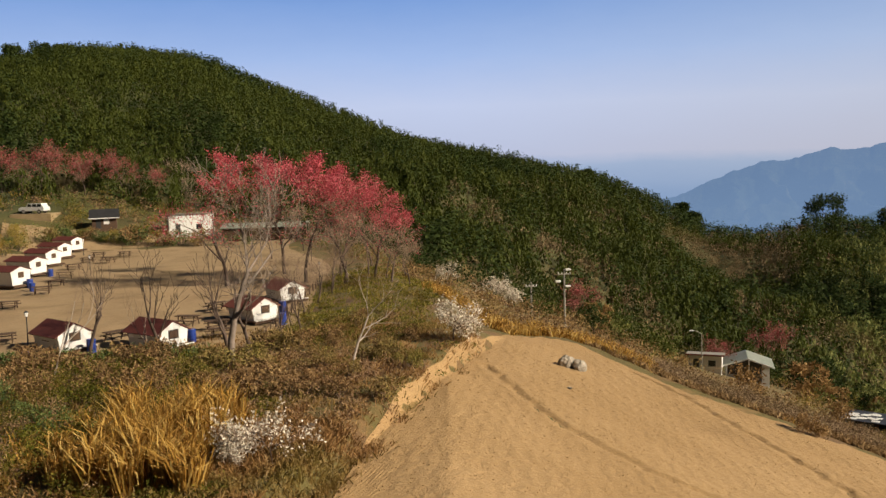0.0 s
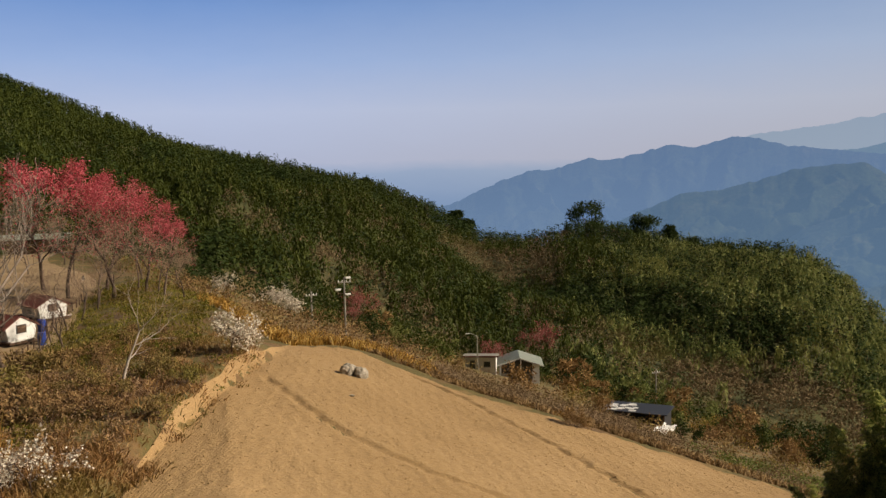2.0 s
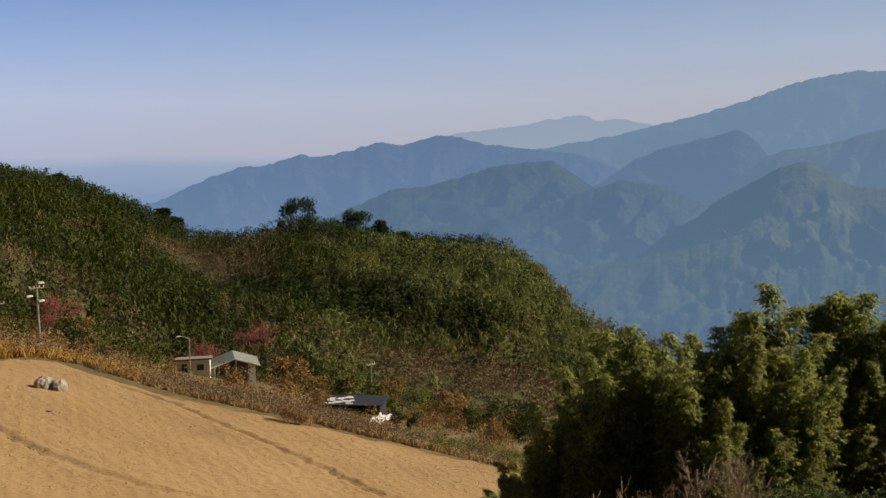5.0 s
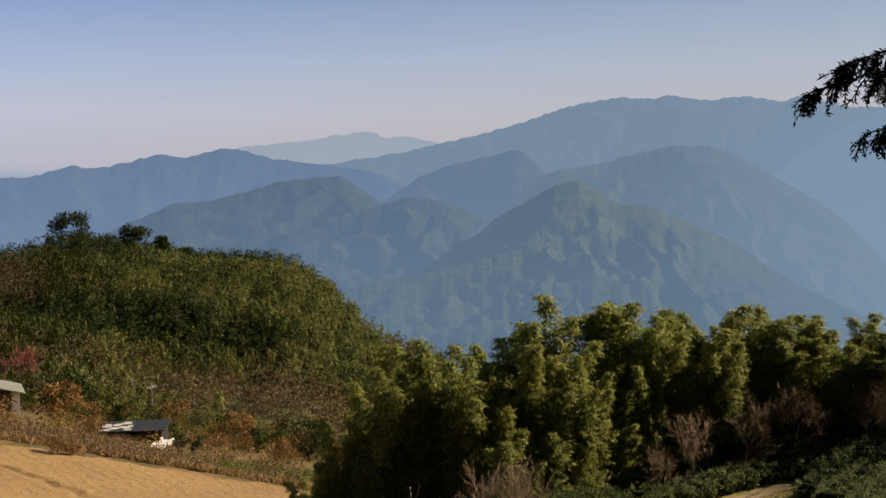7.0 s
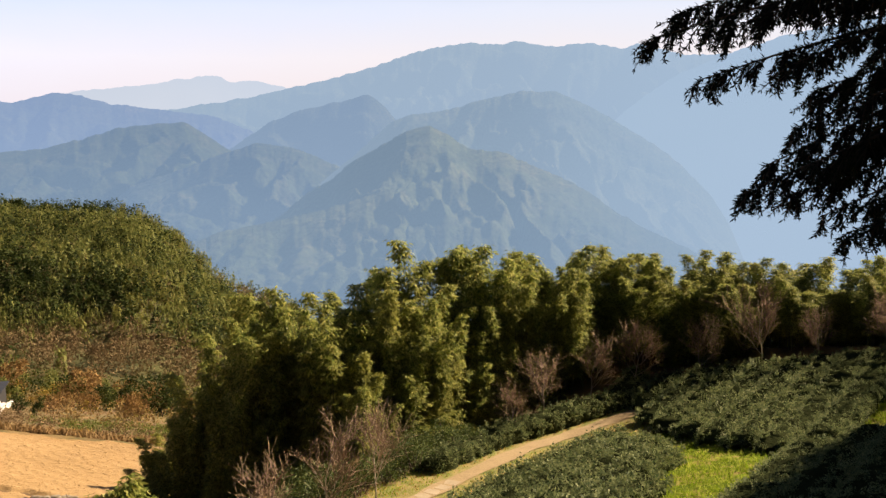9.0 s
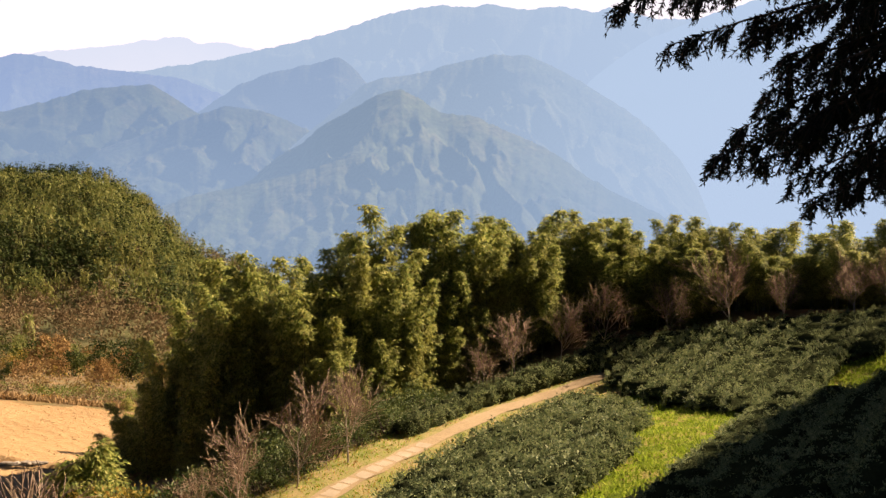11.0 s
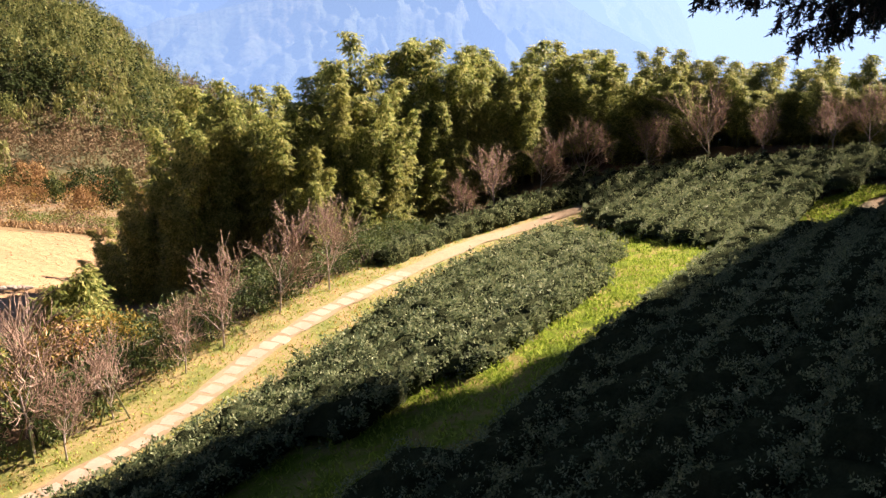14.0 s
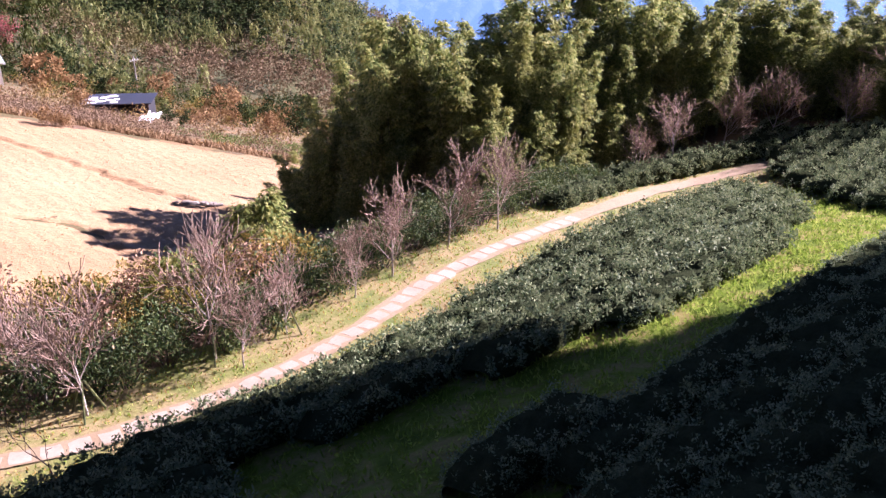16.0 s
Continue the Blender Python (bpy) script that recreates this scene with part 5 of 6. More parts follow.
M_REDROOF2 = surface("faded_red_roof", [(0.3, (0.17, 0.0497, 0.0355)), (0.7, (0.227, 0.0710, 0.0497))], 1.2, 10.0, rough=0.6, bump_strength=0.2, bump_dist=0.01)
M_WOOD = surface("weathered_wood", [(0.3, (0.0604, 0.0319, 0.0177)), (0.7, (0.106, 0.0604, 0.0319))], 1.5, 16.0, bump_strength=0.3, bump_dist=0.01, stretch=(1, 6, 6))
M_DARK = surface("dark_metal", [(0.3, (0.0213, 0.0213, 0.0227)), (0.7, (0.0391, 0.0391, 0.0426))], 2.0, 15.0, rough=0.5, bump_strength=0.1, bump_dist=0.005)
M_BLUE = surface("blue_plastic", [(0.3, (0.012, 0.035, 0.22)), (0.7, (0.02, 0.055, 0.30))], 2.0, 15.0, rough=0.4, bump_strength=0.05, bump_dist=0.004)
M_CONCRETE = surface("concrete", [(0.3, (0.256, 0.241, 0.213)), (0.7, (0.341, 0.32, 0.284))], 1.0, 12.0, bump_strength=0.2, bump_dist=0.01)
M_SHEETROOF = surface("grey_green_sheet_roof", [(0.3, (0.213, 0.256, 0.199)), (0.6, (0.312, 0.334, 0.284)), (0.8, (0.213, 0.17, 0.128))], 0.7, 8.0, rough=0.5, bump_strength=0.2, bump_dist=0.01)
M_ROCK = surface("field_rock", [(0.3, (0.22, 0.19, 0.15)), (0.6, (0.42, 0.37, 0.30))], 1.4, 10.0, bump_strength=0.5, bump_dist=0.03)
M_CARPAINT = surface("white_car_paint", [(0.3, (0.70, 0.70, 0.69)), (0.7, (0.76, 0.76, 0.75))], 0.5, 5.0, rough=0.25, bump_strength=0.0)
M_GLASSY = surface("dark_window", [(0.3, (0.0142, 0.0170, 0.0199)), (0.7, (0.0284, 0.0319, 0.0355))], 1.0, 6.0, rough=0.1, bump_strength=0.0)
M_TYRE = surface("tyre_rubber", [(0.3, (0.0128, 0.0128, 0.0128)), (0.7, (0.0213, 0.0213, 0.0213))], 4.0, 20.0, bump_strength=0.2, bump_dist=0.01)
M_SIGNRED = surface("red_board", [(0.3, (0.355, 0.0213, 0.0426)), (0.7, (0.426, 0.0355, 0.0639))], 2.0, 10.0, rough=0.5, bump_strength=0.0)
M_ORANGE = surface("orange_clay", [(0.3, (0.27, 0.0852, 0.0284)), (0.7, (0.341, 0.128, 0.0497))], 1.5, 10.0, bump_strength=0.3, bump_dist=0.02)


# ---- the camp ----
def prism(bm, outline, x0, x1):
    """An outline in y, z pushed from x0 to x1."""
    a = [bm.verts.new((x0, y, z)) for y, z in outline]
    b = [bm.verts.new((x1, y, z)) for y, z in outline]
    n = len(outline)
    bm.faces.new(a[::-1])
    bm.faces.new(b)
    for i in range(n):
        bm.faces.new((a[i], a[(i + 1) % n], b[(i + 1) % n], b[i]))
    bmesh.ops.recalc_face_normals(bm, faces=bm.faces)
    return bm


def slab_between(bm, p, q, thick, x0, x1):
    """A flat board from p to q in y, z, between x0 and x1."""
    (y0, z0), (y1, z1) = p, q
    ln = math.hypot(y1 - y0, z1 - z0)
    ny, nz = -(z1 - z0) / ln * thick, (y1 - y0) / ln * thick
    return prism(bm, [(y0, z0), (y1, z1), (y1 + ny, z1 + nz), (y0 + ny, z0 + nz)], x0, x1)


def cabin(label, roof_mat, high_walls=False):
    ob = tagged(new("tent_cabin"), label, "cabin", "camp cabins")
    part("platform", box(bmesh.new(), -2.3, -1.45, 0.12, 2.4, 1.45, 0.34, 0.02), M_WOOD, ob)
    for sx in (-2.0, 2.0):
        for sy in (-1.2, 1.2):
            part("foot", box(bmesh.new(), sx - 0.1, sy - 0.1, -0.15, sx + 0.1, sy + 0.1, 0.12), M_CONCRETE, ob)
    eave, edge, drop = (1.85, 1.5, 1.80) if high_walls else (1.45, 1.62, 1.30)
    ridge = eave + (0.42 if high_walls else 0.73)
    part("body", prism(bmesh.new(), [(-1.2, 0.34), (1.2, 0.34), (1.38, eave), (0, ridge), (-1.38, eave)], -1.7, 1.9), M_WHITE, ob)
    part("roof_panel", slab_between(bmesh.new(), (-edge, drop), (0.02, ridge + 0.04), 0.07, -2.0, 2.0), roof_mat, ob)
    part("roof_panel", slab_between(bmesh.new(), (-0.02, ridge + 0.04), (edge, drop), 0.07, -2.0, 2.0), roof_mat, ob)
    if high_walls:
        part("window", box(bmesh.new(), 1.905, -0.38, 1.1, 1.945, 0.38, 1.7), M_WOOD, ob, "brown mesh window in the gable")
        return ob
    bm = bmesh.new()
    v = [bm.verts.new(c) for c in ((-2.14, -1.5, 1.36), (-2.14, 0, 2.2), (-2.14, 1.5, 1.36), (-2.9, 1.25, 1.12), (-2.9, -1.25, 1.12))]
    bm.faces.new((v[0], v[1], v[2], v[3], v[4]))
    bmesh.ops.solidify(bm, geom=bm.faces[:], thickness=0.05)
    part("awning", bm, roof_mat, ob)
    w = part("window", box(bmesh.new(), 1.905, -0.38, 0.95, 1.945, 0.38, 1.5), M_WOOD, ob, "brown mesh window in the gable")
    part("frame", box(bmesh.new(), 1.90, -0.46, 0.88, 1.925, 0.46, 1.57), M_DARK, w)
    part("window", box(bmesh.new(), -0.55, -1.30, 0.9, 0.55, -1.255, 1.28), M_WOOD, ob)
    part("rail", box(bmesh.new(), 2.42, -1.45, 0.36, 2.47, 1.45, 0.44), M_WHITE, ob)
    return ob


red_cabin = cabin("small white canvas cabin with a dark red roof", M_REDROOF)
row_cabin = cabin("white canvas cabin with tall walls and a dark red roof", M_REDROOF, True)
faded_cabin = cabin("small white canvas cabin with a faded red roof", M_REDROOF2)
CABINS = [(red_cabin, -31.0, 70.6, -38), (red_cabin, -23.2, 70.2, -34), (faded_cabin, -18.0, 81.5, -42), (faded_cabin, -17.2, 93.8, -55),
          (row_cabin, -54.8, 110.5, -20), (row_cabin, -58.2, 122.8, -20), (row_cabin, -61.4, 135.0, -20), (row_cabin, -64.6, 146.6, -20), (row_cabin, -68.0, 160.0, -20)]
done = set()
for src, x, y, turn in CABINS:
    ob = src if src not in done else copy_thing(src, Matrix())
    done.add(src)
    big = 1.15 if y > 100 else 1.05
    ob.matrix_basis = pose(x, y, gz(x, y) + 0.12, 0, 0, turn) @ Matrix.Diagonal((big, big, big, 1))


def picnic_table():
    ob = tagged(new("picnic_table"), "dark brown wooden picnic table with two benches", "table", "picnic tables")
    for k in range(4):
        part("tabletop_board", box(bmesh.new(), -0.95, -0.38 + k * 0.195, 0.71, 0.95, -0.20 + k * 0.195, 0.755, 0.006), M_WOOD, ob)
    for sy in (-0.72, 0.72):
        part("bench", box(bmesh.new(), -0.95, sy - 0.15, 0.41, 0.95, sy + 0.15, 0.45, 0.006), M_WOOD, ob)
    for sx in (-0.65, 0.65):
        part("brace", box(bmesh.new(), sx - 0.03, -0.8, 0.34, sx + 0.03, 0.8, 0.41), M_WOOD, ob)
        for sy in (-1, 1):
            part("leg", rod(bmesh.new(), (sx, sy * 0.6, 0), (sx, sy * 0.25, 0.72), 0.05, 0.05, 6), M_WOOD, ob)
    return ob


table_1 = picnic_table()
for k, (x, y, turn) in enumerate(((-47.4, 103.5, 20), (-51.5, 119.6, 25), (-54.4, 129.3, 30), (-56.3, 139.4, 30), (-57.7, 147.5, 15), (-23.6, 80.2, -10), (-46.1, 92.7, 12), (-37.3, 73.6, 25), (-23.0, 88.4, 40), (-27.6, 73.4, 50), (-20.3, 77.6, 20), (-18.9, 73.6, 5), (-52.6, 138.0, -20), (-53.5, 147.9, 10), (-49, 111, 40))):
    ob = table_1 if k == 0 else copy_thing(table_1, Matrix())
    ob.matrix_basis = pose(x, y, gz(x, y) + 0.1, 0, 0, turn) @ Matrix.Diagonal((1.15, 1.15, 1.15, 1))


def barrel():
    ob = tagged(new("barrel"), "blue plastic water barrel on the ground", "barrel", "water barrels")
    bm = bmesh.new()
    for z0, z1, r in ((0, 0.28, 0.29), (0.28, 0.32, 0.305), (0.32, 0.58, 0.29), (0.58, 0.62, 0.305), (0.62, 0.88, 0.285)):
        rod(bm, (0, 0, z0), (0, 0, z1), r, r, 14)
    part("drum", bm, M_BLUE, ob)
    part("lid", rod(bmesh.new(), (0, 0, 0.88), (0, 0, 0.91), 0.27, 0.26, 14), M_BLUE, ob)
    return ob


b1 = barrel()
for k, (x, y, s) in enumerate(((-30.7, 63.6, 1.3), (-28.1, 69.2, 1.2), (-20.9, 71.8, 1.2), (-51.8, 110.0, 1.3), (-49.9, 106.5, 1.2), (-16.0, 86.0, 1.3), (-54.6, 122.2, 1.2), (-14.9, 79.8, 1.2))):
    ob = b1 if k == 0 else copy_thing(b1, Matrix())
    ob.matrix_basis = pose(x, y, gz(x, y) + 0.08, 0, 0, k * 40) @ Matrix.Diagonal((s, s, s, 1))


def shed(name, label, lx, ly, low, high, wall_mat, roof_mat, open_front=False):
    """A one-storey building with a lean-to roof; the front looks towards minus y."""
    ob = tagged(new(name), label, "building")
    t = 0.12
    if open_front:
        part("wall", box(bmesh.new(), -lx / 2, ly / 2 - t, -1.0, lx / 2, ly / 2, low), wall_mat, ob)
        for k in range(5):
            x = -lx / 2 + 0.1 + k * (lx - 0.2) / 4
            part("post", box(bmesh.new(), x - 0.07, -ly / 2, -1.0, x + 0.07, -ly / 2 + 0.14, high), M_WOOD, ob)
    else:
        part("wall", box(bmesh.new(), -lx / 2, -ly / 2, -1.0, lx / 2, -ly / 2 + t, high), wall_mat, ob)
        part("wall", box(bmesh.new(), -lx / 2, ly / 2 - t, -1.0, lx / 2, ly / 2, low), wall_mat, ob)
        d = part("door", box(bmesh.new(), -lx * 0.36, -ly / 2 - 0.04, 0.0, -lx * 0.36 + 0.9, -ly / 2 - 0.004, 2.0), M_DARK, ob)
        part("handle", box(bmesh.new(), -lx * 0.36 + 0.75, -ly / 2 - 0.08, 0.95, -lx * 0.36 + 0.8, -ly / 2 - 0.04, 1.1), M_CONCRETE, d)
        w = part("window", box(bmesh.new(), lx * 0.1, -ly / 2 - 0.03, 0.9, lx * 0.1 + 1.1, -ly / 2 - 0.004, 1.8), M_GLASSY, ob)
        part("sill", box(bmesh.new(), lx * 0.1 - 0.05, -ly / 2 - 0.1, 0.84, lx * 0.1 + 1.15, -ly / 2 - 0.004, 0.9), M_CONCRETE, w)
    for sx in (-1, 1):
        x0 = sx * lx / 2 - (t if sx > 0 else 0)
        part("wall", prism(bmesh.new(), [(-ly / 2 + t, -1.0), (ly / 2 - t, -1.0), (ly / 2 - t, low), (-ly / 2 + t, high)], x0, x0 + t), wall_mat, ob)
    part("roof", slab_between(bmesh.new(), (-ly / 2 - 0.5, high + 0.05), (ly / 2 + 0.4, low), 0.1, -lx / 2 - 0.4, lx / 2 + 0.4), roof_mat, ob)
    return ob


white_shed = shed("toilet_block", "small white-walled block with a pale sheet roof behind the yard", 8.4, 5.0, 2.8, 3.9, M_WHITE, M_CONCRETE)
white_shed.matrix_world = pose(-49.6, 173.5, gz(-49.6, 173.5), 0, 0, 22)
long_shed = shed("shelter", "low dark open shelter beside the camping yard", 16, 4.5, 2.3, 2.9, M_WOOD, M_SHEETROOF, True)
long_shed.matrix_world = pose(-34.5, 171.5, gz(-34.5, 171.5), 0, 0, 184)


def hut():
    ob = tagged(new("hut"), "small dark brown timber hut with a pitched roof", "hut")
    part("body", prism(bmesh.new(), [(-1.7, -0.6), (1.7, -0.6), (1.7, 2.4), (0, 3.5), (-1.7, 2.4)], -2.2, 2.2), M_WOOD, ob)
    part("roof_panel", slab_between(bmesh.new(), (-2.3, 2.1), (0.03, 3.65), 0.1, -2.7, 2.7), M_DARK, ob)
    part("roof_panel", slab_between(bmesh.new(), (-0.03, 3.65), (2.3, 2.1), 0.1, -2.7, 2.7), M_DARK, ob)
    part("window", box(bmesh.new(), -0.1, -1.74, 0.9, 0.9, -1.705, 1.8), M_WHITE, ob)
    part("door", box(bmesh.new(), -1.5, -1.74, 0, -0.6, -1.705, 2.0), M_DARK, ob)
    part("eave_board", box(bmesh.new(), -2.75, -2.36, 1.98, 2.75, -2.30, 2.14), M_WHITE, ob)
    return ob


hut().matrix_world = pose(-65.5, 171.5, gz(-65.5, 171.5) + 0.2, 0, 0, 18)


def car():
    ob = tagged(new("car"), "white estate car parked behind the cabins", "car")
    bm = bmesh.new()
    prism(bm, [(-2.2, 0.42), (2.2, 0.42), (2.22, 0.85), (1.95, 1.0), (-2.1, 1.05), (-2.22, 0.8)], -0.85, 0.85)
    bmesh.ops.bevel(bm, geom=bm.edges[:], offset=0.06, segments=2, affect="EDGES")
    part("body", bm, M_CARPAINT, ob)
    bm = bmesh.new()
    prism(bm, [(-2.0, 1.0), (1.15, 1.0), (0.5, 1.58), (-1.75, 1.62)], -0.76, 0.76)
    bmesh.ops.bevel(bm, geom=bm.edges[:], offset=0.07, segments=2, affect="EDGES")
    part("cabin", bm, M_CARPAINT, ob)
    for sx in (-1, 1):
        for y0, y1 in ((-1.75, -0.95), (-0.88, -0.1), (-0.02, 0.65)):
            part("window", prism(bmesh.new(), [(y0, 1.08), (y1, 1.08), (y1 - 0.12, 1.5), (y0 + 0.04, 1.5)], min(sx * 0.755, sx * 0.775), max(sx * 0.755, sx * 0.775)), M_GLASSY, ob)
        for y in (-1.35, 1.35):
            w = part("wheel", rod(bmesh.new(), (sx * 0.66, y, 0.33), (sx * 0.87, y, 0.33), 0.33, 0.33, 18), M_TYRE, ob)
            part("rim", rod(bmesh.new(), (sx * 0.86, y, 0.33), (sx * 0.885, y, 0.33), 0.2, 0.19, 12), M_CONCRETE, w)
        part("headlight", box(bmesh.new(), min(sx * 0.5, sx * 0.78), 2.18, 0.68, max(sx * 0.5, sx * 0.78), 2.24, 0.82), M_GLASSY, ob)
    return ob


cx, cy = -80.6, 175.2
car().matrix_world = pose(cx, cy, gz(cx, cy) + 0.5, 0, 0, 80) @ Matrix.Diagonal((1.25, 1.25, 1.25, 1))
part_terrace = tagged(new("parking_bay", None), "flat earth parking bay cut into the slope", "parking bay", kind="structure")
bay = part("slab", box(bmesh.new(), -84.5, 173, gz(cx, cy) - 2.5, -76.5, 178.2, gz(cx, cy) + 0.5), M_DIRT, part_terrace)


def board(x, y):
    ob = tagged(new("sign_board"), "red board standing on two posts by the yard", "sign")
    part("panel", box(bmesh.new(), -0.55, -0.03, 0.5, 0.55, 0.03, 2.1, 0.01), M_SIGNRED, ob)
    part("stripe", box(bmesh.new(), -0.3, -0.036, 1.2, 0.3, -0.03, 1.4), M_WHITE, ob)
    for sx in (-0.45, 0.45):
        part("post", box(bmesh.new(), sx - 0.04, 0.03, 0, sx + 0.04, 0.1, 2.0), M_WOOD, ob)
    ob.matrix_world = pose(x, y, gz(x, y), 0, 0, 15)


board(-53.7, 170.8)
pl = tagged(new("planter"), "orange clay planter trough at the yard's edge", "planter")
part("trough", box(bmesh.new(), -1.1, -0.3, 0, 1.1, 0.3, 0.75, 0.05), M_ORANGE, pl)
part("soil", box(bmesh.new(), -1.0, -0.22, 0.752, 1.0, 0.22, 0.80), M_DIRT, pl)
pl.matrix_world = pose(-57.6, 167.2, gz(-57.6, 167.2) + 0.1, 0, 0, 15)


def post_lamp(label):
    ob = tagged(new("garden_lamp"), label, "lamp", "camp lamps")
    part("pole", rod(bmesh.new(), (0, 0, -0.1), (0, 0, 2.5), 0.05, 0.04), M_DARK, ob)
    part("base", rod(bmesh.new(), (0, 0, 0), (0, 0, 0.3), 0.12, 0.07), M_DARK, ob)
    part("lantern", rod(bmesh.new(), (0, 0, 2.5), (0, 0, 2.85), 0.1, 0.17, 6), M_WHITE, ob, "white glass lantern")
    part("cap", rod(bmesh.new(), (0, 0, 2.85), (0, 0, 3.0), 0.2, 0.03, 6), M_DARK, ob)
    return ob


gl = post_lamp("black garden lamp post with a small lantern")
for k, (x, y) in enumerate(((-34.4, 72.0), (-49.0, 122), (-15.0, 105), (-62, 152), (-58.0, 104), (-61.5, 120))):
    ob = gl if k == 0 else copy_thing(gl, Matrix())
    ob.matrix_basis = pose(x, y, gz(x, y))

# rope fence along the yard's edge above the bank
fence = tagged(new("fence"), "low weathered post and rail fence above the bank", "fence")
line = [(-36 + 2.3 * k, 65.3 + 0.1 * math.sin(k)) for k in range(9)] + [(-15.2 + 0.1 * math.sin(k), 66.5 + 2.4 * k) for k in range(17)]
for k, (x, y) in enumerate(line):
    p = part("post", rod(bmesh.new(), (x, y, gz(x, y) - 0.2), (x, y, gz(x, y) + 0.95), 0.07, 0.06, 7), M_WOOD, fence)
    if k + 1 < len(line):
        x2, y2 = line[k + 1]
        part("rail", rod(bmesh.new(), (x, y, gz(x, y) + 0.75), (x2, y2, gz(x2, y2) + 0.75), 0.035, 0.035, 6), M_WOOD, fence)

# ---- trees of the camp ----
tall_bare = bare_tree(601, 14.0, "bare_tree", "tall leafless tree with a pale grey trunk", M_BARK_GREY, M_BARK_GREY, levels=4, spread=0.75, up=0.7, kids=2, girth=0.019, trunk_share=0.5, wander=0.09)
set_down(tall_bare, -14.0, 56.6, 30)
vase = bare_tree(602, 9.0, "bare_tree", "leafless vase-shaped tree with many upright stems", M_BARK_DARK, M_BARK_DARK, levels=3, spread=0.6, up=1.1, kids=2, girth=0.02, trunk_share=0.25, wander=0.1)
set_down(vase, -20.6, 63.0, 100)
again(vase, -27.6, 67.6, 210, 0.9)
again(vase, -36.0, 66.0, 310, 0.85)
again(vase, -16.0, 64.5, 15, 1.05)
again(vase, -15.4, 68.0, 70, 0.9)
again(vase, -13.2, 69.5, 140, 0.62)
again(vase, -12.4, 74.5, 60, 0.6)
again(vase, -11.5, 62.0, 10, 0.35)
thin = bare_tree(603, 8.0, "bare_tree", "slender leafless sapling with a pale trunk", M_BARK, M_TWIG, levels=2, spread=0.35, up=1.5, kids=2, girth=0.009, trunk_share=0.5)
set_down(thin, -24.8, 54.6, 0)
again(thin, -20.9, 62.0, 120, 0.7)
again(thin, -31.5, 60.0, 220, 0.7)
white_trunk = bare_tree(604, 6.2, "bare_tree", "small leafless tree with a white forked trunk on the grassy bank", M_BARK, M_BARK, levels=2, spread=0.75, up=0.7, kids=2, girth=0.016, lean=(0.32, 0.1), trunk_share=0.42)
set_down(white_trunk, -5.9, 53.6, 20)
PINK = [bare_tree(610 + k, 13.0, "cherry_tree", "large cherry tree in deep pink blossom", M_BARK_DARK, M_TWIG, levels=4, spread=0.95, up=0.55, kids=2, girth=0.016, trunk_share=0.3, bloom=M_PINK, bloom_n=4000, bloom_size=0.18, bloom_label="deep pink cherry blossom", bloom_above=0.70) for k in range(3)]
PINK_FAR = [bare_tree(615 + k, 13.0, "cherry_tree", "cherry tree in red-pink blossom on the slope", M_BARK_DARK, M_TWIG, levels=3, spread=0.95, up=0.55, kids=3, girth=0.016, trunk_share=0.3, bloom=M_PINK_DULL, bloom_n=1900, bloom_size=0.34, bloom_label="red-pink cherry blossom", bloom_above=0.3) for k in range(2)]
for k, (x, y, s, turn) in enumerate(((-11.6, 104, 1.0, 0), (-17.2, 108.5, 1.2, 80), (-26.5, 107, 1.24, 200), (-8.4, 105, 0.85, 120), (-21.5, 118, 1.22, 300), (-13.5, 113, 1.08, 30), (-6.2, 101, 0.66, 210))):
    ob = PINK[k] if k < 3 else copy_thing(PINK[k % 3], Matrix())
    ob["group"] = "cherry trees"
    set_down(ob, x, y, turn, s)
for k, (x, y, s) in enumerate(((-92, 186, 0.85), (-84, 187, 0.9), (-76, 189, 0.8), (-69, 191, 0.8), (-99, 182, 0.85), (-63, 192, 0.6), (-41, 186, 0.6), (24.4, 157, 0.6), (45.2, 147.0, 0.5), (62.5, 171.0, 0.75), (19.5, 138, 0.34), (94, 238, 0.4), (117, 268, 0.35))):
    ob = PINK_FAR[k] if k < 2 else copy_thing(PINK_FAR[k % 2], Matrix())
    ob["group"] = "far cherry trees"
    set_down(ob, x, y, k * 77, s)
BROWN = [bare_tree(620 + k, 9.0, "bare_tree", "brown leafless tree with dense fine twigs", M_BARK_DARK, M_TWIG, levels=4, spread=0.85, up=0.7, kids=2, girth=0.015, trunk_share=0.28) for k in range(2)]
rg = np.random.RandomState(71)
spots = [(-13.6, 84, 0.75), (-13.2, 90, 0.8), (-12.6, 97, 0.85), (-11.8, 103, 0.8), (-9.5, 108, 0.8), (-13.8, 78, 0.6), (-7, 104, 0.7), (-64, 190, 1.0), (-57, 193, 1.1), (-52, 186, 0.9), (-35, 182, 0.9), (-29, 168, 0.9), (-24, 150, 0.9), (-20, 132, 0.85), (-10, 119, 0.9), (-5, 112, 0.7), (-27, 138, 0.8), (-88, 186, 0.9), (-31, 178, 1.0), (-16, 126, 0.9), (-4, 98, 0.6), (-12.5, 96, 0.6), (-45, 180, 0.8)]
for k, (x, y, s) in enumerate(spots):
    ob = BROWN[k] if k < 2 else copy_thing(BROWN[k % 2], Matrix())
    ob["group"] = "bare trees round the camp"
    set_down(ob, x, y, rg.uniform(0, 360), s)

